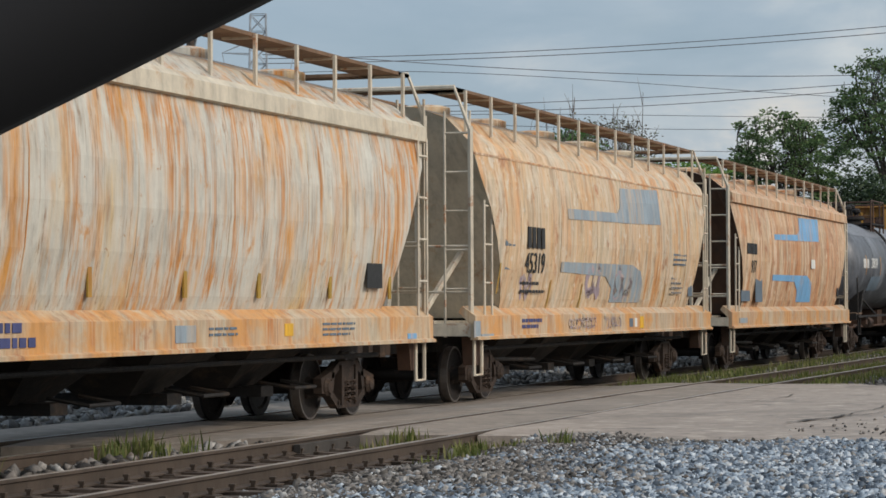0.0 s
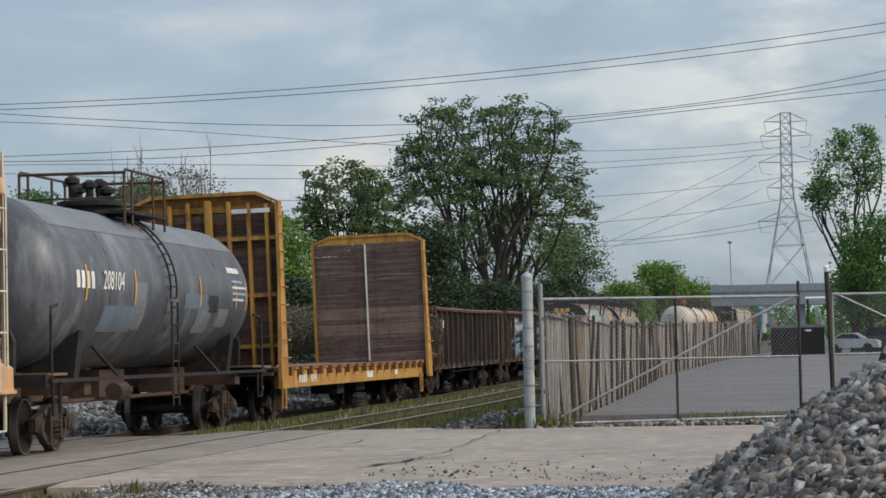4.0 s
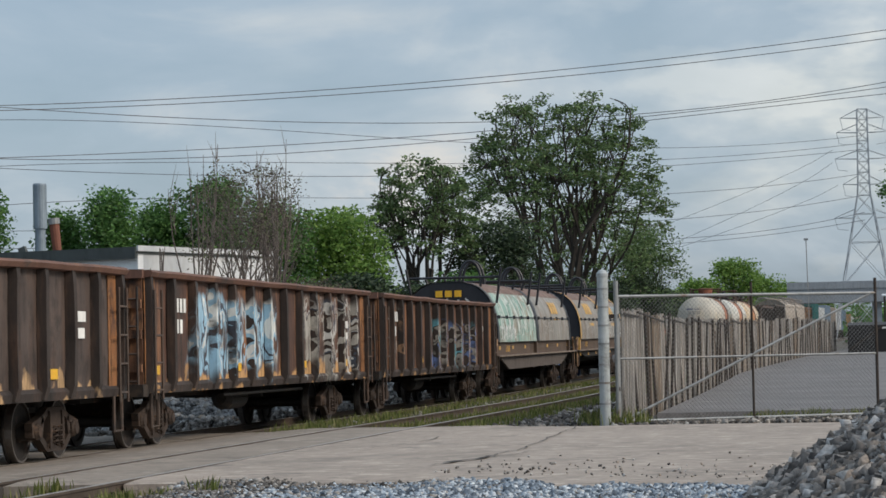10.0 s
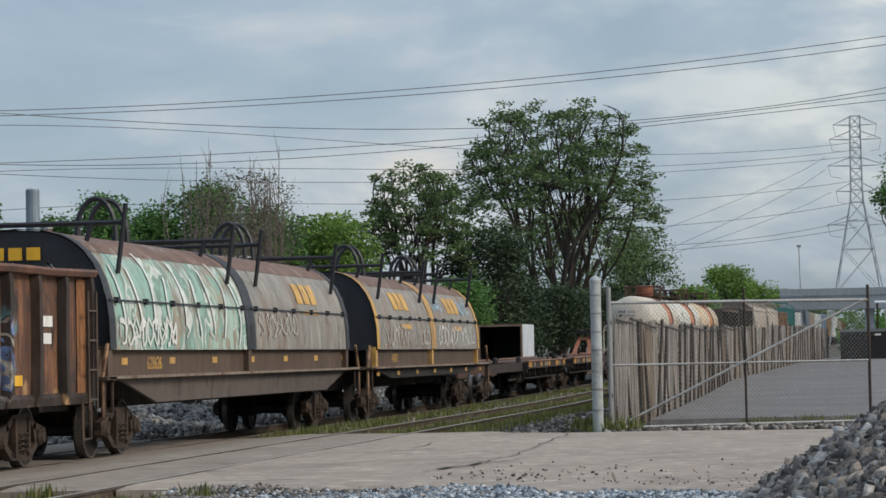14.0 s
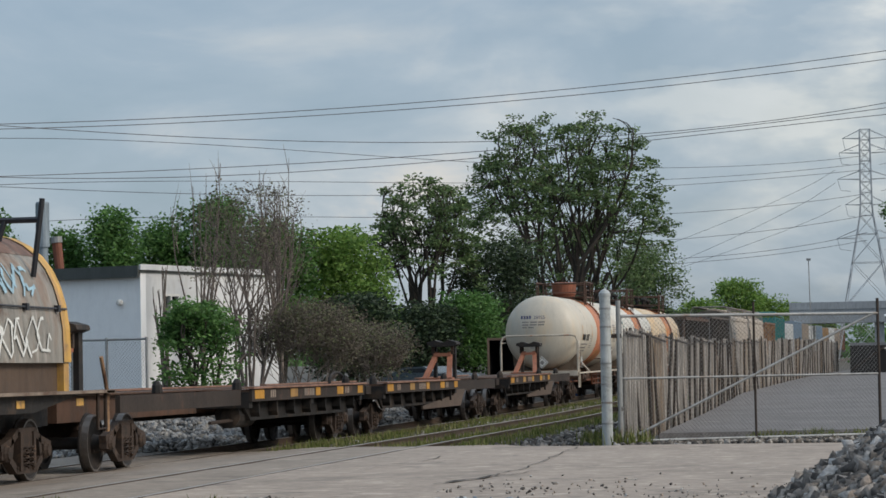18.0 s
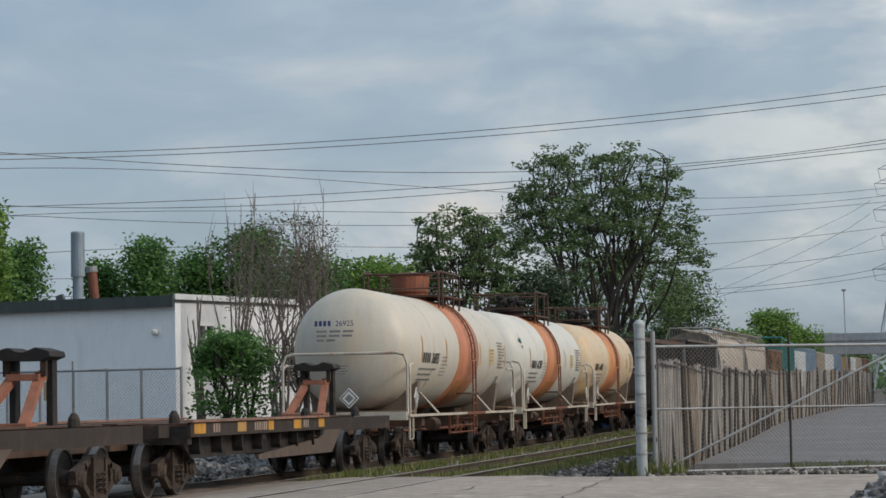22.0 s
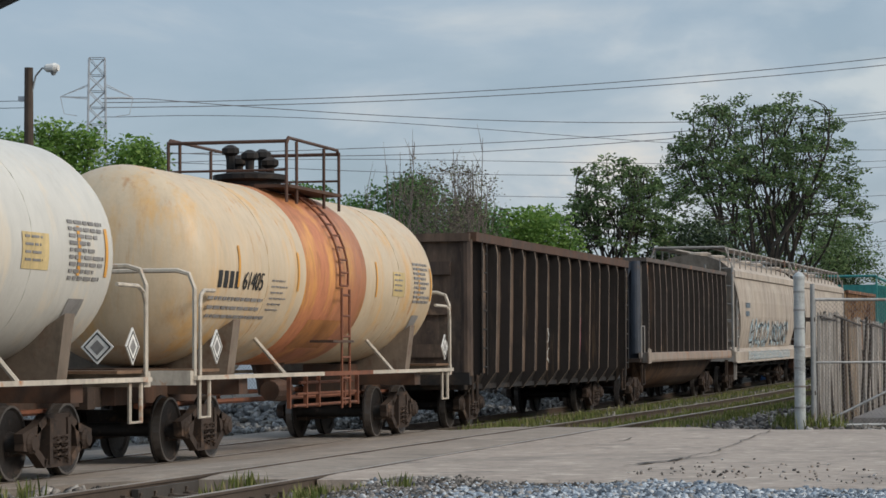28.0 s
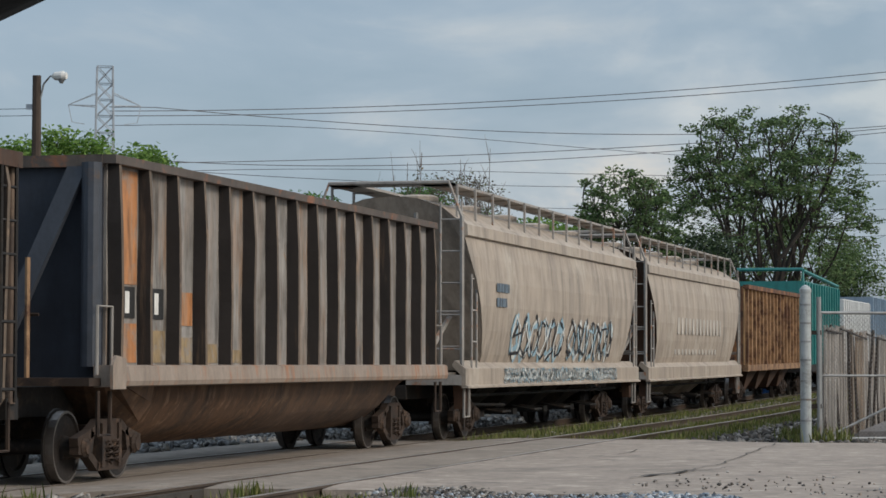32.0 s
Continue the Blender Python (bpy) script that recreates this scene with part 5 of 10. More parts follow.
def tank_marks(car, hl, R, zc, number, seed, ty):
    y0 = -hl + 2.35 + ty
    barrel_text(car, R, zc, y0 + 1.58, -13, number, 0.38, M["black_paint"], "car_number")
    for k in range(4):
        bm = bmesh.new()
        cyl_patch(bm, R + 0.008, zc, y0 + 0.255 * k, 0.17, -8, 0.17)
        part("owner_lettering", bm, M["black_paint"], car)
    for i in range(3):
        barrel_bars(car, R, zc, y0 - 0.3 + 0.1 * i, -20 - 5.5 * i, 1, 2.7, M["stencil_grey"], seed + i, 0.05)
    for i in range(6):
        barrel_bars(car, R, zc, y0 + 2.5, -7 - 3.6 * i, 1, 1.0, M["stencil_grey"], seed + 10 + i, 0.022)
    for i in range(9):
        barrel_bars(car, R, zc, hl - 2.55, 13 - 3.4 * i, 1, 1.15, M["stencil_grey"], seed + 20 + i, 0.045)
    bm = bmesh.new()
    cyl_patch(bm, R + 0.008, zc, hl - 4.0, 0.8, -2, 0.30)
    part("warning_label", bm, M["tank_label"], car, "faded ochre stencilled panel")
    for i in range(4):
        barrel_bars(car, R + 0.003, zc, hl - 3.92, 4 - 3.6 * i, 1, 0.64, M["stencil_grey"], seed + 40 + i, 0.03)
    bm = bmesh.new()
    cyl_patch(bm, R + 0.008, zc, hl - 2.3, 0.5, -30, 0.22)
    part("data_plate", bm, M["stencil_grey"], car)
    for m in (pose(0.12, -hl - 0.06, 1.55), pose(1.575, -hl + 0.75, 1.55, 0, 0, 90), pose(1.575, hl - 0.75, 1.55, 0, 0, 90)):
        pl = part("placard", boxes((-0.17, 0.17, -0.01, 0.01, -0.17, 0.17)), M["white_paint"], car, "white diamond placard with a dark border")
        pl.matrix_basis = m @ pose(0, 0, 0, 0, 45, 0)
        part("border", boxes((-0.145, 0.145, -0.014, 0.014, 0.125, 0.145), (-0.145, 0.145, -0.014, 0.014, -0.145, -0.125), (-0.145, -0.125, -0.014, 0.014, -0.125, 0.125), (0.125, 0.145, -0.014, 0.014, -0.125, 0.125)), M["black_paint"], pl)
        part("print", boxes((-0.07, 0.08, -0.013, 0.013, -0.08, 0.07)), M["stencil_grey"], pl)


M["tank_label"] = mat("faded_ochre_label_paint", (0.60, 0.46, 0.22), 0.6, var=0.3)


def white_tanks():
    for i, (s0, s1, paint, band, number, dome, band_at, mid, ty) in enumerate((
            (283.5, 299.6, "tank_ivory", "tank_band", "26925", "drum", (0.75, 1.5), 1.0, 0.0), (301.2, 316.6, "tank_white", "tank_band2", "61250", "valves", (-0.3, 1.6), 0.3, 0.2),
            (318.4, 333.2, "tank_cream", "tank_band2", "61405", "valves", (-0.15, 1.75), 0.0, -1.1))):
        car, hl, R, zc = tank_car(("ivory" if i == 0 else "white" if i == 1 else "cream") + " tank car with a " + ("brick-red" if i == 0 else "orange") + " middle band and white sill rails",
                                  s0, s1, M[paint], M[band], M["white_rail"], dome, R=1.46 if i == 0 else 1.45, zc=2.72, short=0.30 if i == 0 else 0.42, band_at=band_at, mid=mid)
        tank_marks(car, hl, R, zc, number, 30 + 60 * i, ty)
        if i == 0:
            bars_end(car, -hl + 0.06, zc + 0.55, number, M)
        if i == 1:
            scrawl(car, lambda z: math.sqrt(max(0.01, R * R - (z - zc) ** 2)) - 0.02, -hl + 0.95, zc + 0.25, 1.7, 0.5, ["teal_spray"], 5, 0.028)
        # rust-stained apron and platform bracket below the band's ladder
        bm = bmesh.new()
        cyl_patch(bm, R + 0.012, zc, mid - 1.2, 1.9, -42, 0.42)
        part("apron", bm, M["apron_rust"], car, "rust-stained patch below the band")
        part("ladder_bracket", boxes((1.20, 1.60, mid - 0.9, mid + 0.3, 1.62, 1.66)), M["rust_frame"], car)


M["apron_rust"] = mat("rust_stained_apron_paint", (0.44, 0.19, 0.06), 0.65, var=0.3, blotch=[((0.26, 0.11, 0.05), 0.4, 2.0)])


def bars_end(car, y, z, number, mm):
    """Stencils on the end of the tank that faces the crossing."""
    for i, w in enumerate((0.42, 0.40, 0.30)):
        for x0, x1 in ((-0.62, -0.62 + w * 0.6), (-0.56 + w * 0.6, -0.50 + w * 1.1), (-0.44 + w * 1.1, -0.36 + w * 1.5))[:3 - (i == 2)]:
            part("lettering", boxes((x0, x1, y - 0.24, y - 0.23, z - 0.17 - 0.105 * i, z - 0.12 - 0.105 * i)), mm["stencil_grey"], car)
    for k in range(4):
        part("owner_lettering", boxes((-0.66 + 0.105 * k, -0.59 + 0.105 * k, y - 0.24, y - 0.23, z - 0.02, z + 0.105)), mm["navy_paint"], car)
    letters(number, 0.18, mm["navy_paint"], car, on_end(0.06, y - 0.236, z - 0.02), "car_number")
    for i in range(4):
        part("lettering", boxes((-0.30, 0.14 - 0.05 * (i % 2), y - 0.33, y - 0.32, z - 0.98 - 0.06 * i, z - 0.95 - 0.06 * i)), mm["stencil_grey"], car)


M["teal_spray"] = mat("teal_sprayed_paint", (0.05, 0.30, 0.32), 0.5, var=0.2)


# ---- bulkhead flat car ----
def bulkhead_flat():
    car, hl = freight_car("bulkhead_flat_car", "yellow bulkhead flat car with tall brown plank bulkheads, empty deck", "flat car", 97.9, 121.7)
    Y, yb = M["flat_yellow"], 11.0
    for sx in (1, -1):
        bm = prism(bmesh.new(), [(sx * 1.42, 0.70), (sx * 1.48, 0.70), (sx * 1.48, 1.10), (sx * 1.53, 1.13), (sx * 1.53, 1.18), (sx * 1.42, 1.18)], -hl + 0.6, hl - 0.6)
        part("side_sill", bm, Y, car)
        pocket = None
        for i in range(17):
            y = -yb + 0.9 + (2 * yb - 1.8) * i / 16
            m = pose(sx * 1.55, y, 0)
            if pocket is None:
                bm = boxes((-0.07, 0.06, -0.09, -0.055, 0.98, 1.19), (-0.07, 0.06, 0.055, 0.09, 0.98, 1.19), (0.03, 0.06, -0.055, 0.055, 0.98, 1.19))
                pocket = part("stake_pocket", bm, M["pocket_rust"], car, "rusty stake pocket")
                pocket.matrix_basis = m
            else:
                again("stake_pocket", pocket, car, m)["label"] = "rusty stake pocket"
    part("deck", boxes((-1.42, 1.42, -hl + 0.6, hl - 0.6, 1.12, 1.175)), M["plank"], car, "worn wooden deck")
    part("deck_edge", boxes((1.46, 1.56, -yb + 0.1, yb - 0.1, 1.182, 1.215)), M["plank_pale"], car, "splintered pale deck edge")
    part("centre_sill", boxes((-0.4, 0.4, -hl, hl, 0.72, 1.12)), M["rust_frame"], car)
    for y in (-5.85, 5.85):
        part("cross_bearer", boxes((-1.3, 1.3, y - 0.15, y + 0.15, 0.75, 1.12)), M["rust_frame"], car)
    part("air_reservoir", boxes((0.5, 1.2, -2.2, -1.2, 0.42, 0.72)), M["black_steel"], car)
    part("brake_box", boxes((0.6, 1.1, 1.2, 2.6, 0.45, 0.70)), M["black_steel"], car)
    rnd = random.Random(11)
    xl, xr, xm = -1.78, 1.60, -0.16
    lean = pose(0, 0, 1.2) @ pose(0, 0, 0, 0, -1.5, 0) @ pose(0, 0, -1.2)
    for e in (-1, 1):
        y = e * yb
        head = part("bulkhead", boxes((xl, xr, min(y + e * 0.10, y + e * 0.16), max(y + e * 0.10, y + e * 0.16), 4.72, 4.86)), Y, car, "yellow steel bulkhead faced with planks")
        head.matrix_basis = lean
        # plank face towards the load, a few gaps open
        n, z0, z1 = 22, 1.20, 4.86
        for i in range(n):
            za = z0 + (z1 - z0) * i / n
            zb = z0 + (z1 - z0) * (i + 1) / n - 0.003
            pale = M["plank_pale"] if 5 <= i <= 9 and rnd.random() < 0.75 or rnd.random() < 0.15 else M["plank"]
            for xa, xb in ((xl, xm - 0.008), (xm + 0.008, xr)):
                d = rnd.uniform(0, 0.014)
                sag = rnd.uniform(0, 0.02) if i in (3, 12, 19, 20) else 0.0
                bm = boxes((xa, xb, min(y + e * d, y + e * 0.08), max(y + e * d, y + e * 0.08), za, zb - sag))
                part("plank", bm, pale, head)
        part("centre_strip", boxes((xm - 0.025, xm + 0.025, y - e * 0.02 - 0.01, y - e * 0.02 + 0.01, 1.22, 4.86)), M["white_paint"], head, "pale strip down the middle of the planks")
        bolt = None
        for x in (xl + 0.08, xm - 0.30, xm + 0.30, xr - 0.10):
            for i in range(n):
                m = pose(x + rnd.uniform(-0.01, 0.01), y - e * 0.012, z0 + (z1 - z0) * (i + 0.5) / n)
                if bolt is None:
                    bolt = part("bolt", boxes((-0.016, 0.016, -0.012, 0.012, -0.016, 0.016)), M["truck"], head)
                    bolt.matrix_basis = m
                else:
                    again("bolt", bolt, head, m)
        # posts and girts on the outer side
        yo0, yo1 = sorted((y + e * 0.085, y + e * 0.34))
        for x in (xl - 0.05, xr + 0.05):
            bm = bmesh.new()
            yw = y + e * 0.72
            prism_x(bm, [(y - e * 0.02, 0.66), (yw, 0.66), (yw, 1.3), (y + e * 0.42, 3.0), (y + e * 0.34, 4.90), (y - e * 0.02, 4.90)], x - 0.04, x + 0.04)
            part("corner_post", bm, Y, head)
        for x, w in ((-1.25, 0.035), (-0.85, 0.035), (-0.42, 0.035), (0.05, 0.075), (0.52, 0.035), (0.98, 0.035), (1.40, 0.035)):
            part("post", boxes((x - w, x + w, yo0, yo1, 1.15, 5.0 - 0.1 * abs(x))), Y, head)
        for z in (1.6, 2.75, 4.05):
            part("girt", boxes((xl, xr, yo0 + 0.05, yo1 - 0.05, z, z + 0.09)), Y, head)
        bm = bmesh.new()
        ya, yc = sorted((y - e * 0.02, y + e * 0.34))
        prism(bm, [(xl - 0.10, 4.86), (-1.25, 5.08), (1.15, 5.08), (xr + 0.10, 4.86), (xr + 0.10, 4.91), (1.17, 5.16), (-1.27, 5.16), (xl - 0.10, 4.91)], ya, yc)
        prism(bm, [(xl, 4.87), (xr, 4.87), (1.15, 5.085), (-1.25, 5.085)], y + e * 0.03 - 0.02, y + e * 0.03 + 0.02)
        part("cap", bm, Y, head)
        grab = None
        for i in range(9):
            m = pose(xr + 0.09, y + e * 0.30, 1.35 + 0.40 * i)
            if grab is None:
                grab = part("grab_iron", tubes([(0, -0.2, 0), (0.10, -0.2, 0), (0.10, 0.2, 0), (0, 0.2, 0)], r=0.014, n=5), Y, head)
                grab.matrix_basis = m
            else:
                again("grab_iron", grab, head, m)
        part("end_platform", boxes((-1.5, 1.5, min(y + e * 0.3, e * hl), max(y + e * 0.3, e * hl), 1.0, 1.08)), M["rust_frame"], car)
        for x0, x1 in ((0.62, 0.98), (1.06, 1.50)) if e < 0 else ():
            part("end_lettering", boxes((x0, x1, y + e * 0.40 - 0.005, y + e * 0.40 + 0.005, 4.66, 4.76)), M["white_paint"], head)
        stirrup(car, e * (hl - 1.3), Y, 0.8)
    for k in range(4):
        part("owner_lettering", boxes((1.482, 1.488, -8.7 + 0.26 * k, -8.53 + 0.26 * k, 0.80, 1.00)), M["white_paint"], car)
    letters("805436", 0.27, M["white_paint"], car, on_side(1.484, -6.85, 0.80), "car_number")
    part("logo_patch", boxes((1.482, 1.488, 0.8, 1.7, 0.80, 0.98)), M["white_paint"], car)
    part("logo_patch", boxes((1.482, 1.488, 5.6, 6.1, 0.82, 0.96)), M["white_paint"], car)
    running_gear(car, hl, hl - 2.6)


M["pocket_rust"] = mat("rust_brown_pocket_steel", (0.20, 0.085, 0.035), 0.75, var=0.4, blotch=[((0.42, 0.22, 0.05), 0.3, 5.0)])


# ---- ribbed gondolas ----
def gondola(label, s0, s1, key, seed, top_z=2.88, n=15):
    """A ribbed gondola; its panels and ribs carry the same sprayed paint and wear."""
    car, hl = freight_car("gondola_car", label, "gondola car", s0, s1)
    yb = hl - 0.15
    paint, ribs = M["gon_panel_" + key], M["gon_rib_" + key]
    rnd = random.Random(seed)
    for sx in (1, -1):
        # side sheets bulge a little between the ribs
        bm = bmesh.new()
        rows = []
        for j in range(4 * (n - 1) + 1):
            y = -yb + 2 * yb * j / (4 * (n - 1))
            b = 0.018 * math.sin(math.pi * (j % 4) / 4) + rnd.uniform(-0.008, 0.008)
            rows.append([bm.verts.new((sx * (1.42 + b * k), y, z)) for z, k in ((0.92, 0.3), (1.35, 1.0), (1.9, 1.3), (2.4, 1.0), (top_z - 0.06, 0.2))])
        for a, b in zip(rows, rows[1:]):
            for k in range(4):
                bm.faces.new((a[k], b[k], b[k + 1], a[k + 1]))
        part("side_panel", bm, paint, car)
        # top chord, dented here and there
        bm = bmesh.new()
        rings = []
        for j in range(25):
            y = -yb - 0.02 + (2 * yb + 0.04) * j / 24
            d = 0.02 * noise.noise(Vector((y * 0.5, seed, sx))) + 0.035 * math.sin(math.pi * j / 24) * (1 if seed % 2 else 0.3)
            rings.append([bm.verts.new((sx * x + d * 0.4, y, z - d)) for x, z in ((1.40, top_z - 0.13), (1.57, top_z - 0.11), (1.61, top_z - 0.04), (1.57, top_z), (1.42, top_z))])
        for a, b in zip(rings, rings[1:]):
            for k in range(5):
                bm.faces.new((a[k], a[(k + 1) % 5], b[(k + 1) % 5], b[k]))
        bm.faces.new(rings[0][::-1])
        bm.faces.new(rings[-1])
        part("top_chord", bm, M["chord_brown"], car)
        part("bottom_sill", prism(bmesh.new(), [(sx * 1.40, 0.84), (sx * 1.47, 0.84), (sx * 1.49, 0.96), (sx * 1.44, 1.02)], -yb, yb), ribs, car)
        for i in range(n):
            y = -yb + 0.12 + (2 * yb - 0.24) * i / (n - 1)
            bend = rnd.uniform(-0.05, 0.05)
            bm = bmesh.new()
            # a rib is a tapered hat section, a little bent
            vs = []
            for z, d, w, o in ((0.86, 0.08, 0.085, 0), (1.05, 0.135, 0.075, 0), (1.7, 0.14, 0.07, bend), (2.3, 0.14, 0.07, bend * 0.6), (top_z - 0.30, 0.14, 0.07, 0), (top_z - 0.10, 0.12, 0.07, 0)):
                vs.append([bm.verts.new((sx * (1.43 + u), y + v + o, z)) for u, v in ((0, -w * 1.25), (d, -w), (d, w), (0, w * 1.25))])
            for a, b in zip(vs, vs[1:]):
                for k in range(3):
                    bm.faces.new((a[k], a[k + 1], b[k + 1], b[k]))
            bm.faces.new(vs[0][::-1])
            bm.faces.new(vs[-1])
            part("rib", bm, ribs, car)
            if sx > 0 and i in (0, 4, 8, 11):
                part("reflector", boxes((1.455, 1.462, y + 0.30, y + 0.72, 1.15, 1.30)), M["reflector"], car)
    part("floor_pan", boxes((-1.40, 1.40, -yb, yb, 0.88, 0.95)), M["gon_brown"], car)
    part("centre_sill", boxes((-0.38, 0.38, -hl, hl, 0.70, 0.92)), M["black_steel"], car)
    part("air_reservoir", lathe(bmesh.new(), [(-0.7, 0.1), (-0.6, 0.22), (0.6, 0.22), (0.7, 0.1)], "y", 12, (0.75, -0.9, 0.62)), M["black_steel"], car)
    part("cross_bearer", boxes((-0.9, 0.9, 1.0, 1.2, 0.6, 0.88)), M["black_steel"], car)
    part("train_line", tubes([(1.25, -3.4, 0.72), (1.25, 3.2, 0.72)], r=0.03), M["black_steel"], car)
    for e in (-1, 1):
        y = e * yb
        part("end_wall", boxes((-1.42, 1.42, y - 0.03, y + 0.03, 0.92, top_z)), M["gon_rust"], car)
        for z in (1.2, 1.75, 2.25):
            part("end_girt", boxes((-1.42, 1.42, min(y, y + e * 0.12), max(y, y + e * 0.12), z, z + 0.14)), M["gon_rust"], car)
        part("end_chord", boxes((-1.46, 1.46, min(y, y + e * 0.14), max(y, y + e * 0.14), top_z - 0.14, top_z + 0.005)), M["chord_brown"], car)
        part("corner_sheet", boxes((1.445, 1.452, min(y, y - e * 0.62), max(y, y - e * 0.62), 1.0, top_z - 0.14)), M["gon_corner"], car, "orange rusted corner plate")
        part("end_sill", boxes((-1.5, 1.5, min(y, y + e * 0.30), max(y, y + e * 0.30), 0.80, 1.00)), M["black_steel"], car)
        ladder(car, 1.60, y - e * 0.10 - (0.42 if e > 0 else 0), 0.75, 2.55, M["gon_brown"], 0.42, False, 0.45)
        ladder(car, 0.95, y + e * 0.14, 0.9, 2.6, M["gon_brown"], 0.42, True, 0.45)
        stirrup(car, y - e * 0.35, M["gon_brown"], 0.85)
    pitch = (2 * yb - 0.24) / (n - 1)
    y0 = -yb + 0.12 + pitch + 0.16
    for k in range(2):
        for j in range(3 if k else 4):
            part("owner_lettering", boxes((1.462, 1.468, y0 + 0.23 * j, y0 + 0.15 + 0.23 * j, 2.20 - 0.36 * k, 2.44 - 0.36 * k)), M["white_paint"], car)
    part("data_plate", bars_bm(1.462, yb - pitch * 2 + 0.2, 2.0, 0.5, 0.42, 2), M["white_paint"], car)
    running_gear(car, hl, hl - 2.2)
    return car


M["gon_corner"] = mat("orange_rust_corner_plate", (0.30, 0.13, 0.05), 0.8, var=0.4, grime=0.5, blotch=[((0.10, 0.05, 0.03), 0.42, 2.2), ((0.42, 0.24, 0.10), 0.26, 3.4)])


def bars_bm(x, y, z, w, h_, rows):
    bm = bmesh.new()
    for i in range(rows):
        box(bm, x, x + 0.006, y, y + w * (1 - 0.12 * (i % 2)), z - h_ * i / rows * 1.2, z - h_ * i / rows * 1.2 + h_ / rows * 0.75)
    return bm


# ---- steel-coil cars ----
def coil_car(label, s0, s1, hood_a, hood_b, hood_w, c0, c1, number, girder_z=0.80):
    car, hl = freight_car("coil_car", label, "coil car", s0, s1)
    part("deck", boxes((-1.40, 1.40, -hl + 0.3, hl - 0.3, 1.16, 1.24)), M["coil_sill"], car)
    for sx in (1.34, -1.34):
        part("side_sill", boxes((sx - 0.05, sx + 0.05, c0 - 0.2, c1 + 0.2, 1.24, 1.66)), M["coil_sill"], car)
        for y in (c0 + 0.1, (c0 + c1) / 2, c1 - 0.1):
            part("corner_guide", boxes((sx * 1.04 - 0.06, sx * 1.04 + 0.10, y - 0.12, y + 0.12, 1.24, 1.72)), M[hood_w] if hood_w == "coil_yellow" else M["coil_sill"], car, "upright guide bracket for the cover")
    for sx in (1, -1):
        part("walkway", boxes((min(sx * 1.36, sx * 1.62), max(sx * 1.36, sx * 1.62), -hl + 0.1, hl - 0.1, 1.20, 1.245)), M["walk_edge"], car, "worn pale walkway along the side")
        bm = prism_x(bmesh.new(), [(-hl + 1.2, 1.2), (hl - 1.2, 1.2), (hl - 3.4, girder_z), (-hl + 3.4, girder_z)], sx * 1.38, sx * 1.44)
        part("side_girder", bm, M["girder_grey"] if girder_z < 0.9 else M["black_steel"], car)
    for e in (-1, 1):
        part("end_platform", boxes((-1.62, 1.62, min(e * hl, e * (hl - 0.5)), max(e * hl, e * (hl - 0.5)), 1.19, 1.235)), M["coil_sill"], car)
    part("centre_sill", boxes((-0.5, 0.5, -hl, hl, 0.70, 1.22)), M["black_steel"], car)
    half = (c1 - c0) / 2
    prof = []
    for k in range(19):
        a = radians(180 * k / 18)
        prof.append((1.52 * math.copysign(abs(math.cos(a)) ** 0.72, math.cos(a)), 1.66 + 1.92 * math.sin(a) ** 0.78))
    for i, (ya, yb, paint) in enumerate(((c0, c0 + half - 0.02, hood_a), (c0 + half + 0.02, c1, hood_b))):
        bm = bmesh.new()
        rows = [[bm.verts.new((x, y, z)) for x, z in prof] for y in (ya, ya + (yb - ya) / 3, ya + 2 * (yb - ya) / 3, yb)]
        for a, b in zip(rows, rows[1:]):
            for k in range(len(prof) - 1):
                bm.faces.new((a[k], a[k + 1], b[k + 1], b[k]))
        hood = part("hood", bm, M[paint], car, "arched steel cover over the coils", smooth=True)
        for y in (ya, yb):
            bm = bmesh.new()
            bm.faces.new([bm.verts.new((x * 0.99, y + (0.03 if y == ya else -0.03), z - 0.01)) for x, z in prof])
            bmesh.ops.triangulate(bm, faces=bm.faces[:])
            part("hood_end", bm, M["coil_black"], hood, "black end of the cover")
            bm = bmesh.new()
            yy = y + (0.16 if y == ya else -0.16)
            for (xa, za), (xb, zb) in zip(prof, prof[1:]):
                vs = [bm.verts.new(p) for p in ((xa * 1.012, yy - 0.17, za * 1.006), (xa * 1.012, yy + 0.17, za * 1.006), (xb * 1.012, yy + 0.17, zb * 1.006), (xb * 1.012, yy - 0.17, zb * 1.006))]
                bm.faces.new(vs)
            part("rim", bm, M[hood_w], hood)
        bm = bmesh.new()
        crown = [(x * 1.003, z + 0.006) for x, z in prof if z > 3.14]
        for (xa, za), (xb, zb) in zip(crown, crown[1:]):
            bm.faces.new([bm.verts.new(p) for p in ((xa, ya + 0.14, za), (xa, yb - 0.14, za), (xb, yb - 0.14, zb), (xb, ya + 0.14, zb))])
        part("crown", bm, M["coil_rust"], hood, "rusted top of the cover", smooth=True)
        part("side_rail", tubes([(hood_x(2.45) + 0.03, ya + 0.1, 2.45), (hood_x(2.45) + 0.03, yb - 0.1, 2.45)], r=0.016), M["coil_black"], hood)
        for k in range(6):
            y = ya + 0.5 + (yb - ya - 1.0) * k / 5
            part("rail_clip", boxes((1.46, hood_x(2.45) + 0.06, y - 0.05, y + 0.05, 2.40, 2.50)), M["coil_black"], hood)
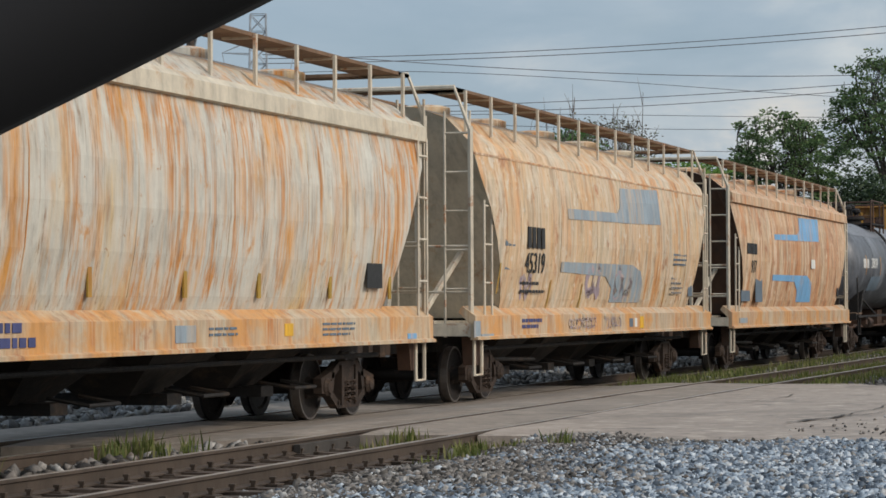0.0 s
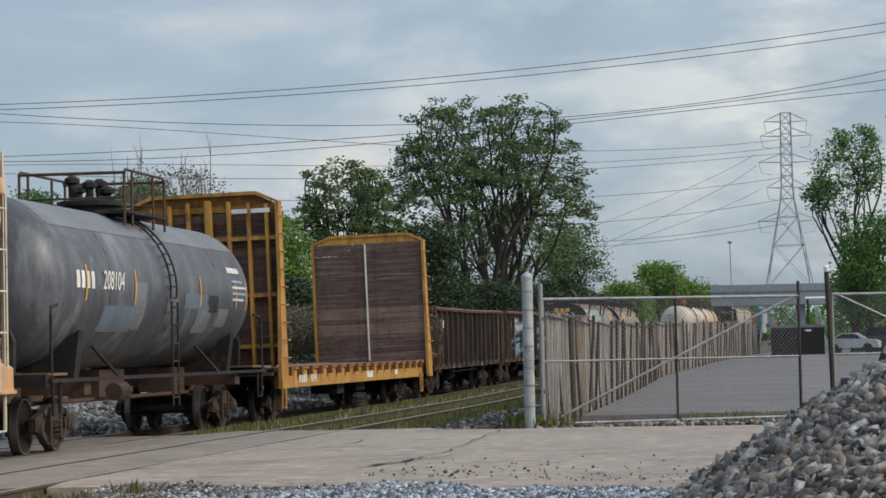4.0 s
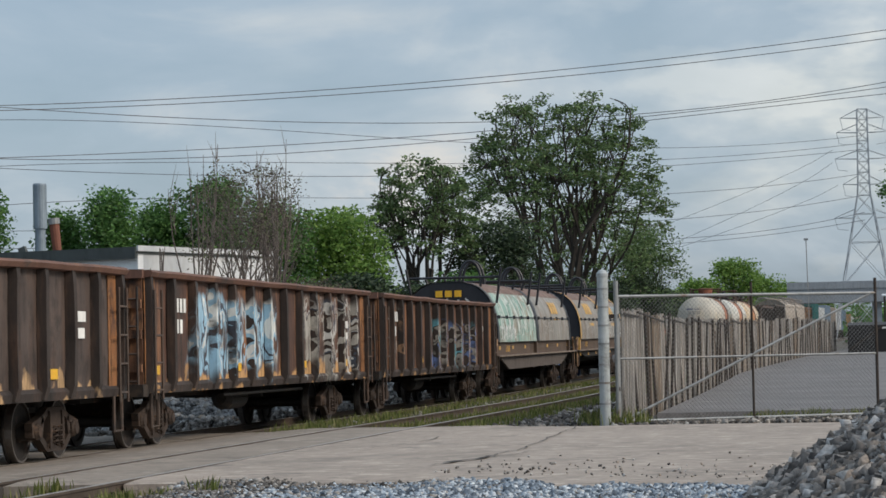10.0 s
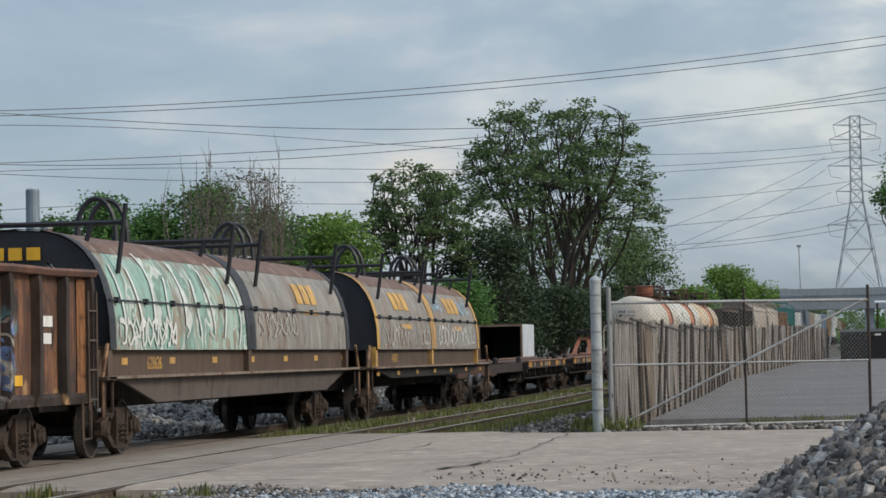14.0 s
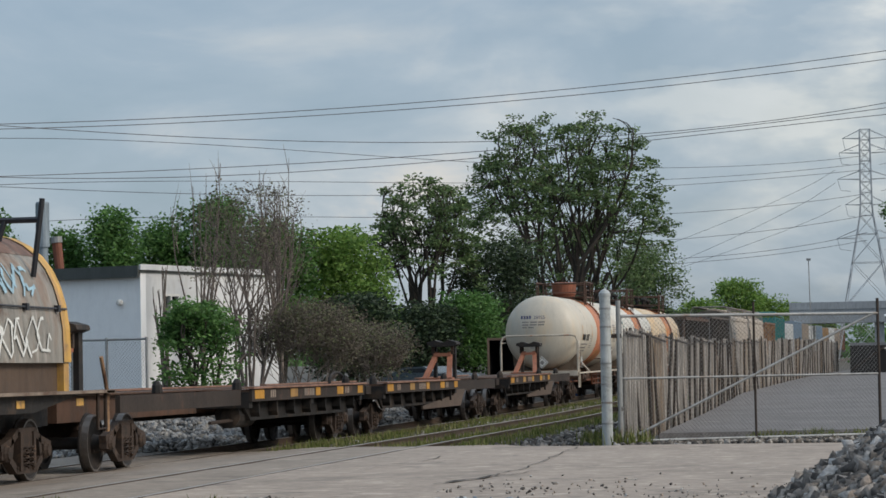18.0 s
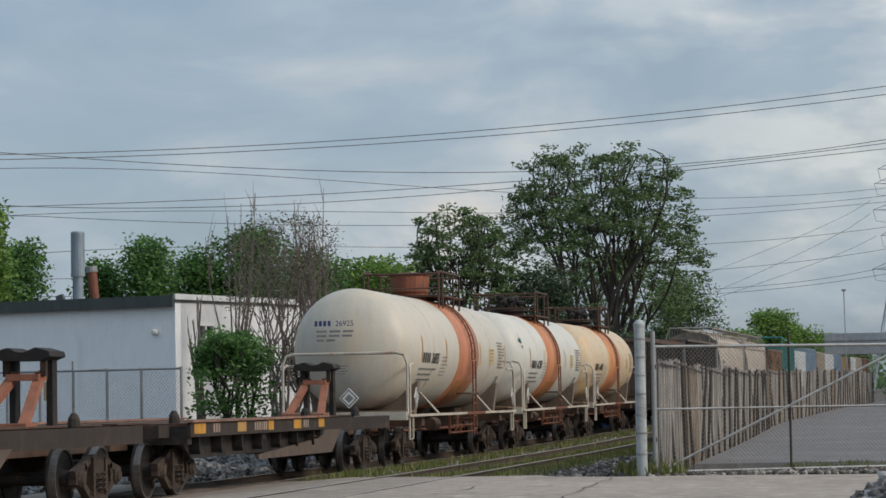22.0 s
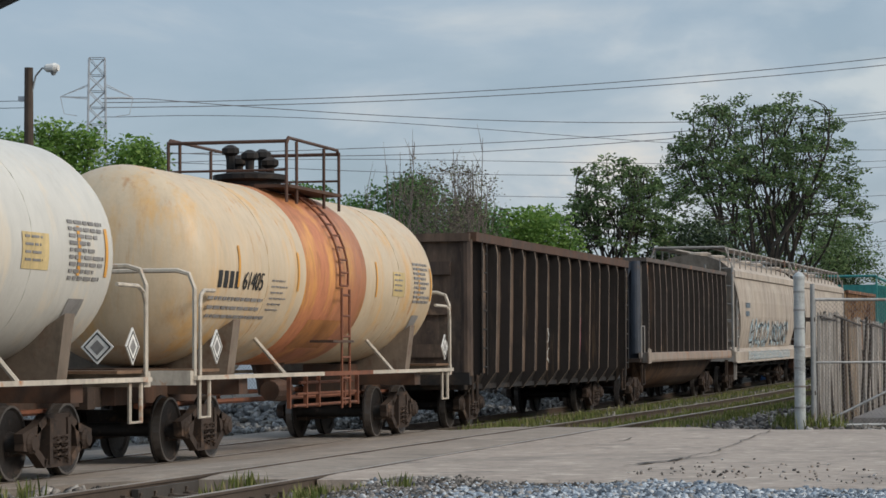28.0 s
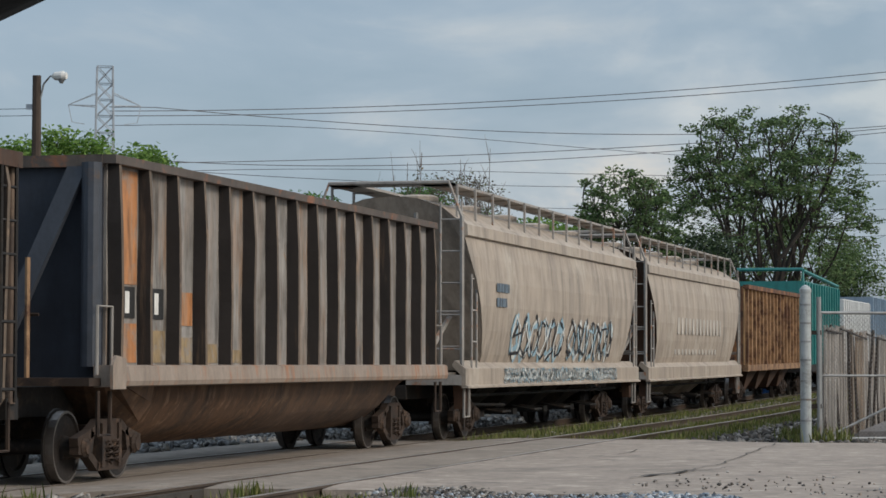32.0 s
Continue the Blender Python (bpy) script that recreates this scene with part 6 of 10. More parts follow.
        # lifting frame: cross bars with upright horns at the corners, a long bar between
        for y in (ya + 1.1, yb - 1.1):
            for sx in (1, -1):
                part("lifting_horn", tubes([(sx * 1.34, y, 2.90), (sx * 1.52, y - 0.1, 4.02)], r=0.045), M["coil_black"], hood, "black steel horn")
                part("lifting_strut", tubes([(sx * 0.80, y, 3.36), (sx * 0.92, y, 3.72)], r=0.045), M["coil_black"], hood)
            part("lifting_bar", tubes([(-1.46, y, 3.72), (1.46, y, 3.72)], r=0.045), M["coil_black"], hood, "black steel lifting bar")
        ym = (ya + yb) / 2
        for y in (ym - 0.35, ym + 0.35):
            part("lifting_loop", tubes([(0.36 * math.cos(q), y, 3.55 + 0.78 * math.sin(q) ** 0.8) for q in (radians(k * 18) for k in range(11))], r=0.05, n=6), M["coil_black"], hood, "black arched lifting loop")
    for e in (-1, 1):
        part("end_post", tubes([(1.5, e * (hl - 0.1), 1.2), (1.5, e * (hl - 0.1), 0.6)], [(1.5, e * (hl - 0.1), 1.2), (1.5, e * (hl - 0.4), 1.75)], r=0.035), M["gon_edge"], car)
        stirrup(car, e * (hl - 0.4), M["truck"], 1.2)
    for k in range(7):
        y = -hl + 1.5 + (2 * hl - 3.0) * k / 6
        part("reflector", boxes((1.445, 1.452, y, y + 0.34, 1.02, 1.13) if girder_z > 0.9 else (1.392, 1.398, y, y + 0.34, 1.42, 1.53)), M["coil_yellow"], car)
    letters(number, 0.30, M["coil_yellow"], car, on_side(1.393, c0 + 3.0, 1.34), "car_number")
    running_gear(car, hl, hl - 2.6)
    return car, hl


M["walk_edge"] = mat("worn_pale_walkway_edge", (0.24, 0.19, 0.15), 0.7, var=0.35, blotch=[((0.10, 0.06, 0.04), 0.45, 1.8)])
M["girder_grey"] = mat("grimy_grey_brown_girder", (0.115, 0.092, 0.078), 0.7, var=0.35, blotch=[((0.05, 0.038, 0.032), 0.4, 1.2)])


def hood_x(z):
    s = max(0.0, min(1.0, (z - 1.66) / 1.92)) ** (1 / 0.78)
    return 1.52 * (math.sqrt(max(0.0, 1 - s * s)) ** 0.72) + 0.012


def hood_patch(car, name, y0, y1, z0, z1, material, label=""):
    bm = bmesh.new()
    n = 10
    rows = [[bm.verts.new((hood_x(z0 + (z1 - z0) * k / n), y, z0 + (z1 - z0) * k / n)) for k in range(n + 1)] for y in (y0, y1)]
    for k in range(n):
        bm.faces.new((rows[0][k], rows[0][k + 1], rows[1][k + 1], rows[1][k]))
    return part(name, bm, material, car, label, smooth=True)


M["coil_sill"] = mat("brown_grimy_sill_paint", (0.10, 0.066, 0.045), 0.7, var=0.35, streak=[((0.07, 0.045, 0.03), 0.4, 3, 0.6)])


def tall_strokes(car, y0, y1, z0, z1, n, material, seed, w=0.035):
    """Tall outlined sprayed letters: bent upright strokes over the cover's side."""
    rnd = random.Random(seed)
    for i in range(n):
        yc = y0 + (y1 - y0) * (i + 0.5) / n
        amp, ph = rnd.uniform(0.06, 0.20), rnd.uniform(0, 6.28)
        za, zb = z0 + rnd.uniform(0, 0.35), z1 - rnd.uniform(0, 0.45)
        bm = bmesh.new()
        line = []
        for k in range(15):
            z = za + (zb - za) * k / 14
            y = yc + amp * math.sin(ph + 4.2 * k / 14)
            line.append([bm.verts.new((hood_x(z) + 0.012, y + q, z)) for q in (-w, w)])
        for a, b in zip(line, line[1:]):
            bm.faces.new((a[0], a[1], b[1], b[0]))
        part("graffiti", bm, M[material], car, "tall sprayed letter stroke")



def logo_blocks(car, y, z, w, h_, gap):
    """Three plain blocks in the company colour."""
    for k in range(3):
        hood_patch(car, "logo_patch", y + (w + gap) * k, y + (w + gap) * k + w, z, z + h_, M["coil_yellow"])


def coil_cars():
    car, hl = coil_car("steel-coil car with grey covers, a black end and pale teal graffiti", 181.3, 201.7, "coil_teal", "coil_grey", "coil_black", -9.75, 8.95, "628626", 0.78)
    tall_strokes(car, -9.4, -0.9, 1.75, 3.35, 9, "white_spray", 31, 0.045)
    tall_strokes(car, -9.2, -0.9, 1.72, 2.3, 5, "white_spray", 36, 0.035)
    scrawl(car, lambda z: hood_x(z) + 0.006, -9.2, 1.72, 3.4, 0.5, ["white_spray"], 37, 0.02)
    scrawl(car, lambda z: hood_x(z) + 0.006, 0.3, 1.85, 3.4, 0.6, ["faded_white"], 32, 0.012)
    logo_blocks(car, 4.1, 2.62, 0.55, 0.42, 0.14)
    hood_patch(car, "logo_patch", 4.4, 6.0, 2.40, 2.48, M["coil_yellow"])
    for k in range(3):
        part("logo_patch", boxes((-0.42 + 0.30 * k, -0.20 + 0.30 * k, -9.75 - 0.01, -9.75 + 0.01, 3.10, 3.30)), M["reflector"], car)
    end_scrawl(car, -9.76, -0.75, 2.66, 1.5, 0.36)
    car, hl = coil_car("steel-coil car with grey covers in yellow rims", 202.6, 221.9, "coil_grey", "coil_grey", "coil_yellow", -8.45, 7.65, "496071", 0.95)
    for y in (-5.6, 2.6):
        logo_blocks(car, y, 2.66, 0.62, 0.44, 0.12)
        hood_patch(car, "logo_patch", y + 0.5, y + 2.0, 2.18, 2.30, M["coil_yellow"])
    scrawl(car, lambda z: hood_x(z) + 0.006, -7.6, 1.72, 3.4, 0.6, ["faded_white"], 33, 0.014)
    scrawl(car, lambda z: hood_x(z) + 0.006, -3.6, 1.72, 2.6, 0.5, ["faded_white"], 38, 0.014)
    scrawl(car, lambda z: hood_x(z) + 0.006, 0.5, 1.72, 6.2, 0.65, ["white_spray"], 34, 0.014)
    scrawl(car, lambda z: hood_x(z) + 0.006, 0.2, 2.7, 1.6, 0.5, ["sky_spray"], 35, 0.02)
    scrawl(car, lambda z: hood_x(z) + 0.006, 4.8, 2.6, 1.6, 0.5, ["sky_spray"], 39, 0.02)


def end_scrawl(car, y, x0, z0, w, h_):
    rnd = random.Random(8)
    bm = bmesh.new()
    for i in range(5):
        cx = x0 + w * (i + 0.5) / 5
        pts = [(cx + rnd.uniform(-0.13, 0.13), z0 + h_ * k / 3 * rnd.uniform(0.7, 1.1)) for k in range(4)] + [(cx + 0.1, z0 + h_ * 0.5)]
        for (xa, za), (xb, zb) in zip(pts, pts[1:]):
            d = Vector((xb - xa, 0, zb - za))
            s = Vector((-d.z, 0, d.x)).normalized() * 0.022
            bm.faces.new([bm.verts.new(Vector(p) + q) for p, q in (((xa, y, za), -s), ((xa, y, za), s), ((xb, y, zb), s), ((xb, y, zb), -s))])
    part("graffiti", bm, M["white_spray"], car, "white sprayed strokes")


# ---- skeleton flat cars ----
def skeleton_flat(s0, s1, stand_far):
    car, hl = freight_car("skeleton_flat_car", "rusty brown skeleton flat car with yellow side panels and container stands", "flat car", s0, s1)
    part("spine", boxes((-0.42, 0.42, -hl, hl, 0.72, 1.14)), M["rust_frame"], car)
    part("spine_cover", boxes((-0.55, 0.55, -hl, hl, 1.142, 1.17)), M["rust_frame"], car)
    e = 1 if stand_far else -1
    y0, y1 = sorted((-e * (hl - 0.9), e * 1.6))
    L = y1 - y0
    part("load_frame", boxes((-1.46, 1.46, y0, y1, 1.10, 1.15)), M["rust_frame"], car)
    for y in (y0, (y0 + y1) / 2, y1 - 0.25):
        part("cross_beam", boxes((-1.46, 1.46, y, y + 0.25, 0.80, 1.098)), M["black_steel"], car)
    for sx in (1, -1):
        part("side_beam", boxes((min(sx * 1.46, sx * 1.52), max(sx * 1.46, sx * 1.52), y0, y1, 0.92, 1.16)), M["flat_brown"], car)
        part("top_edge", boxes((min(sx * 1.40, sx * 1.57), max(sx * 1.40, sx * 1.57), y0 - 0.05, y1 + 0.05, 1.162, 1.20)), M["worn_edge"], car, "pale worn top flange")
        part("under_web", prism_x(bmesh.new(), [(y0 + 0.2, 0.92), (y1 - 0.2, 0.92), (y1 - 0.9, 0.55), (y0 + 0.9, 0.55)], sx * 1.20, sx * 1.26), M["black_steel"], car)
        for k in range(7):
            y = y0 + L * (0.08 + 0.14 * k)
            part("bracket", prism_x(bmesh.new(), [(y - 0.03, 0.92), (y + 0.03, 0.92), (y + 0.03, 0.62), (y - 0.03, 0.70)], sx * 1.27, sx * 1.45), M["black_steel"], car)
        ya, yz = sorted((e * 1.75, e * (hl - 0.4)))
        part("side_channel", boxes((min(sx * 1.26, sx * 1.34), max(sx * 1.26, sx * 1.34), ya, yz, 0.86, 1.14)), M["flat_brown"], car)
        ya, yz = sorted((-e * (hl - 0.8), -e * (hl - 0.2)))
        part("end_channel", boxes((min(sx * 1.10, sx * 1.18), max(sx * 1.10, sx * 1.18), ya, yz, 0.92, 1.12)), M["flat_brown"], car)
        if stand_far:
            part("gusset", prism_x(bmesh.new(), [(-e * 3.4, 0.52), (-e * 3.4, 0.44), (e * 2.6, 0.44), (e * 3.5, 0.90), (e * 1.5, 0.90), (e * 1.4, 0.74)], sx * 1.35, sx * 1.40), M["gusset_brown"], car, "dusty brown gusset plate")
    for k, w, key in ((0.02, 0.07, "reflector_worn"), (0.30, 0.06, "faded_yellow"), (0.52, 0.04, "reflector_worn"), (0.72, 0.06, "reflector_worn"), (0.93, 0.05, "reflector_worn")):
        part("painted_panel", boxes((1.521, 1.527, y0 + L * k, y0 + L * (k + w), 0.97, 1.14)), M[key], car)
    for j, k in enumerate((0.14, 0.42, 0.80)):
        for q in range(6 if j == 1 else 3):
            part("lettering", boxes((1.521, 1.526, y0 + L * k + 0.16 * q, y0 + L * k + 0.10 + 0.16 * q, 0.98, 1.13)), M["tub_sill"], car)
    for y in (y0 + 0.3, y1 - 0.3, e * (hl - 3.2)):
        part("tie_down", lathe(bmesh.new(), [(1.15, 0.10), (1.28, 0.09), (1.36, 0.04)], "z", 8, (1.15, y, 0)), M["black_steel"], car)
    part("hose", tubes([(1.0, -e * (hl - 0.6), 1.0), (1.25, -e * (hl - 1.6), 0.82), (1.2, -e * (hl - 3.0), 0.9), (1.0, -e * (hl - 3.6), 0.72)], r=0.045), M["black_steel"], car)
    part("brake_line", tubes([(1.1, -3.0, 0.95), (1.15, 1.0, 0.95), (1.15, 1.2, 0.6), (1.0, -2.8, 0.55)], r=0.035), M["truck"], car)
    part("air_reservoir", lathe(bmesh.new(), [(-0.8, 0.1), (-0.7, 0.25), (0.7, 0.25), (0.8, 0.1)], "y", 14, (0.95, -0.6, 0.66)), M["black_steel"], car)
    y = e * (hl - 1.6)
    bm = prism(bmesh.new(), [(-0.46, 2.22), (-0.30, 2.16), (0.30, 2.16), (0.46, 2.22), (0.44, 2.30), (0.22, 2.36), (0.06, 2.29), (-0.06, 2.29), (-0.22, 2.36), (-0.44, 2.30)], y - 0.65, y + 0.1)
    bmesh.ops.bevel(bm, geom=list(bm.edges), offset=0.02, segments=1)
    stand = part("hitch_stand", bm, M["black_steel"], car, "dark saddle-shaped hitch head on braced red-brown legs")
    for x in (-0.22, 0.22):
        bm = bmesh.new()
        p, q, w = Vector((x * 1.7, y - 1.65, 1.2)), Vector((x * 0.9, y - 0.35, 2.0)), Vector((0.075, 0, 0))
        t = Vector((0, 0.07, -0.08))
        vs = [bm.verts.new(v) for v in (p - w, p + w, q + w, q - w, p - w + t, p + w + t, q + w + t, q - w + t)]
        for f in ((0, 1, 2, 3), (7, 6, 5, 4), (0, 4, 5, 1), (1, 5, 6, 2), (2, 6, 7, 3), (3, 7, 4, 0)):
            bm.faces.new([vs[i] for i in f])
        part("stand_leg", bm, M["stand_red"], stand, "worn red-brown slanting leg")
        part("stand_post", boxes((x * 1.35 - 0.05, x * 1.35 + 0.05, y - 0.20, y + 0.02, 1.17, 2.18)), M["black_steel"], stand)
        part("head_strut", boxes((x * 1.35 - 0.045, x * 1.35 + 0.045, y - 0.50, y - 0.40, 1.92, 2.18)), M["truck"], stand)
    part("cross_tie", boxes((-0.26, 0.26, y - 0.60, y - 0.20, 1.86, 1.96)), M["stand_red"], stand)
    part("foot_plate", boxes((-0.5, 0.5, y - 1.85, y - 1.35, 1.172, 1.22)), M["stand_red"], stand)
    if not stand_far:
        part("guide_hoop", tubes([(1.0, hl - 1.5 + 0.75 * math.cos(q), 1.18 + 0.26 * math.sin(q) ** 0.7) for q in (radians(12 * k) for k in range(16))], r=0.035), M["black_steel"], car, "black bent hoop on the deck")
    running_gear(car, hl, hl - 1.7)


M["flat_brown"] = mat("dark_brown_grimy_beam", (0.036, 0.025, 0.019), 0.8, var=0.4, blotch=[((0.10, 0.05, 0.03), 0.28, 2.4)])
M["worn_edge"] = mat("pale_worn_rust_flange", (0.27, 0.15, 0.105), 0.75, var=0.4, blotch=[((0.12, 0.06, 0.04), 0.42, 2.2), ((0.38, 0.27, 0.20), 0.26, 3.5)])
M["gusset_brown"] = mat("dusty_brown_gusset_plate", (0.115, 0.083, 0.063), 0.75, var=0.35, blotch=[((0.07, 0.05, 0.04), 0.38, 1.4)])
M["reflector_worn"] = mat("scuffed_yellow_panel", (0.52, 0.26, 0.035), 0.6, var=0.3, blotch=[((0.26, 0.15, 0.06), 0.30, 6.0)])
M["stand_red"] = mat("faded_red_brown_stand_paint", (0.30, 0.12, 0.07), 0.7, var=0.3)


# ---- coal cars ----
def coal_x(z):
    """The gondola's side sheet at height z."""
    return 1.376 + 0.025 * (z - 1.3)


def coal_gondola():
    car, hl = freight_car("coal_gondola", "tall soot-brown coal gondola with vertical ribs and white scrawls", "gondola car", 334.7, 352.9)
    yb = hl - 0.25
    for sx in (1, -1):
        bm = bmesh.new()
        prof = [(1.36, 1.02), (1.37, 1.3), (1.40, 2.5), (1.41, 3.7)]
        rows = [[bm.verts.new((sx * x, y, z)) for x, z in prof] for y in (-yb, yb)]
        low = bmesh.new()
        low.faces.new([low.verts.new((sx * x, y, z)) for x, y, z in ((1.22, -yb, 0.72), (1.22, yb, 0.72), (1.345, yb, 1.04), (1.345, -yb, 1.04))])
        part("slope_sheet", low, M["black_steel"], car)
        for k in range(3):
            bm.faces.new((rows[0][k], rows[0][k + 1], rows[1][k + 1], rows[1][k]))
        part("side_panel", bm, M["coal_side"], car)
        part("top_chord", boxes((min(sx * 1.42, sx * 1.62), max(sx * 1.42, sx * 1.62), -yb, yb, 3.66, 3.84)), M["rust_frame"], car)
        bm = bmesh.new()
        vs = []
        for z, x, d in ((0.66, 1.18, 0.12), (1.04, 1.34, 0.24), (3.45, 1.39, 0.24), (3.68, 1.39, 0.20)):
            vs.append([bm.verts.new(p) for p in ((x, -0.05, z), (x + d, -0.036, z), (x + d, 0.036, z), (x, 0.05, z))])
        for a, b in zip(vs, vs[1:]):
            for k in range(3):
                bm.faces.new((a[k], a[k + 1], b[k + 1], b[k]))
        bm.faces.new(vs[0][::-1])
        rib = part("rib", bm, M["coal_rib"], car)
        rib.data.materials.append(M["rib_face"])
        # faces turned outward get the lit tone, the sides keep the shaded one
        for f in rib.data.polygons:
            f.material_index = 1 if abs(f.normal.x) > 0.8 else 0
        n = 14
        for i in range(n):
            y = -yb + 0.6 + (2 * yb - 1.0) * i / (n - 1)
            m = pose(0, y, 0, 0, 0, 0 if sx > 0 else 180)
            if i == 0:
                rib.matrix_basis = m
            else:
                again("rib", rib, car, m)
    for e in (-1, 1):
        y = e * yb
        part("end_wall", boxes((-1.46, 1.46, y - 0.03, y + 0.03, 1.0, 3.82)), M["coal_brown"], car)
        for z in (1.35, 2.2, 3.0):
            part("end_girt", boxes((-1.40, 1.10, min(y, y + e * 0.10), max(y, y + e * 0.10), z, z + 0.26)), M["coal_brown"], car)
        part("end_chord", boxes((-1.5, 1.5, min(y, y + e * 0.14), max(y, y + e * 0.14), 3.66, 3.82)), M["coal_brown"], car)
        part("corner_post", lathe(bmesh.new(), [(0.98, 0.12), (3.7, 0.12)], "z", 10, (1.42, y, 0)), M["coal_brown"], car)
        ladder(car, 1.60, y - e * 0.55, 1.0, 3.7, M["black_steel"], 0.42, False, 0.38)
        stirrup(car, y - e * 0.3, M["truck"], 1.0)
        part("end_sill", boxes((-1.5, 1.5, y - 0.15, y + 0.2, 0.8, 1.05)), M["black_steel"], car)
    part("floor_pan", boxes((-1.3, 1.3, -yb, yb, 0.70, 0.80)), M["black_steel"], car)
    part("reflector", boxes((1.385, 1.40, -yb + 0.70, -yb + 0.80, 1.25, 2.2)), M["ochre_run"], car)
    scrawl(car, coal_x, -yb + 0.72, 1.3, 0.85, 0.6, ["white_spray"], 41, 0.014)
    scrawl(car, coal_x, -yb + 2.0, 1.25, 0.7, 0.55, ["white_spray"], 45, 0.012)
    scrawl(car, coal_x, -3.2, 1.6, 0.8, 0.55, ["white_spray"], 42, 0.016)
    for y in (1.6, 4.1, 7.4):
        part("reflector", boxes((1.375, 1.39, y, y + 0.09, 1.45, 2.1)), M["ochre_run"], car)
    scrawl(car, coal_x, -1.3, 1.65, 1.0, 0.36, ["white_spray"], 43, 0.014)
    scrawl(car, coal_x, -1.2, 1.2, 0.8, 0.36, ["white_spray"], 46, 0.014)
    scrawl(car, coal_x, 2.5, 1.3, 0.3, 0.6, ["faded_white"], 44, 0.012)
    for y, z, w in ((-yb + 2.15, 2.62, 0.5), (-yb + 3.3, 2.62, 0.45), (-yb + 3.3, 2.1, 0.4)):
        part("owner_lettering", bars_bm(1.412, y, z, w, 0.26, 1), M["orange_spray"], car)
    part("end_lettering", bars_end_bm(-yb - 0.14, 0.2, 2.2), M["orange_spray"], car)
    running_gear(car, hl, hl - 2.2)


def bars_end_bm(y, x, z):
    bm = bmesh.new()
    box(bm, x, x + 0.45, y - 0.01, y, z, z + 0.16)
    return bm


def bathtub_gondola():
    car, hl = freight_car("bathtub_gondola", "bathtub coal gondola with grey panels, dark ribs and a rusty belly", "gondola car", 355.0, 372.9)
    ya, yz = -hl + 0.70, hl - 1.0
    n = 16
    pitch = (yz - ya - 0.2) / (n - 1)
    rnd = random.Random(15)
    for sx in (1, -1):
        part("side_panel", boxes((min(sx * 1.40, sx * 1.44), max(sx * 1.40, sx * 1.44), ya, yz, 1.40, 3.98)), M["tub_panel"], car)
        part("top_chord", boxes((min(sx * 1.38, sx * 1.60), max(sx * 1.38, sx * 1.60), ya - 0.1, yz + 0.1, 3.94, 4.05)), M["tub_chord"], car)
        part("side_sill", prism(bmesh.new(), [(sx * 1.40, 1.14), (sx * 1.66, 1.16), (sx * 1.68, 1.22), (sx * 1.66, 1.40), (sx * 1.60, 1.42), (sx * 1.40, 1.42)], -hl + 0.4, hl - 0.4), M["tub_sill"], car)
        part("sill_end", prism_x(bmesh.new(), [(-hl + 0.30, 1.12), (-hl + 0.75, 1.12), (-hl + 0.75, 1.50), (-hl + 0.42, 1.54), (-hl + 0.30, 1.42)], sx * 1.66, sx * 1.70), M["tub_sill"], car)
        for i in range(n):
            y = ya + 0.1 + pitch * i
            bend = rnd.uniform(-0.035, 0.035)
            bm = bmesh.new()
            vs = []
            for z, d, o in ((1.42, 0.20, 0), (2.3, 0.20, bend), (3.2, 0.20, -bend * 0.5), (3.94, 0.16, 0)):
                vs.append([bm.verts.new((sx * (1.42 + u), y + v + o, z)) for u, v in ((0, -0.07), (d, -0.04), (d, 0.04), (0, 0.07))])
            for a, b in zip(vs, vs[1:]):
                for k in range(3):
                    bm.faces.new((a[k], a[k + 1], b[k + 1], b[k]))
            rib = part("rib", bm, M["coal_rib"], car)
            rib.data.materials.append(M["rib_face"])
            # outward faces are coloured as lit, the rest as shaded
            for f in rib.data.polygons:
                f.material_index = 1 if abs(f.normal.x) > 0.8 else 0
    bm = bmesh.new()
    prof = [(1.25 * math.cos(radians(180 + 18 * k)), 1.20 + 0.92 * math.sin(radians(180 + 18 * k))) for k in range(11)]
    prism(bm, prof, -hl + 3.0, hl - 3.0)
    for f in bm.faces:
        f.smooth = len(f.verts) == 4
    part("tub", bm, M["tub_belly"], car, "rounded rusty tub under the sill")
    for e in (-1, 1):
        bm = bmesh.new()
        a = [bm.verts.new((x, e * (hl - 3.0), z)) for x, z in prof]
        b = [bm.verts.new((x, e * (hl - 1.7), 1.2)) for x, z in prof]
        for k in range(len(prof) - 1):
            bm.faces.new((a[k], a[k + 1], b[k + 1], b[k]))
        part("tub_slope", bm, M["tub_belly"], car)
        y = ya if e < 0 else yz
        part("end_wall", boxes((-1.40, 1.40, y - 0.03, y + 0.03, 1.2, 4.02)), M["blue_black"], car)
        part("end_chord", boxes((-1.42, 1.42, min(y, y + e * 0.12), max(y, y + e * 0.12), 3.90, 4.05)), M["tub_chord"], car)
        for sx in (1, -1):
            bm = bmesh.new()
            p, q = Vector((sx * 1.12, y + e * 0.10, 3.90)), Vector((sx * 0.12, y + e * 0.42, 1.45))
            w, t = Vector((0.13, 0, 0)), Vector((0, e * 0.10, 0))
            vs = [bm.verts.new(v) for v in (p - w, p + w, q + w, q - w, p - w + t, p + w + t, q + w + t, q - w + t)]
            for f in ((0, 1, 2, 3), (7, 6, 5, 4), (0, 4, 5, 1), (1, 5, 6, 2), (2, 6, 7, 3), (3, 7, 4, 0)):
                bm.faces.new([vs[i] for i in f])
            part("end_brace", bm, M["brace_blue"], car, "slanting plate brace across the end")
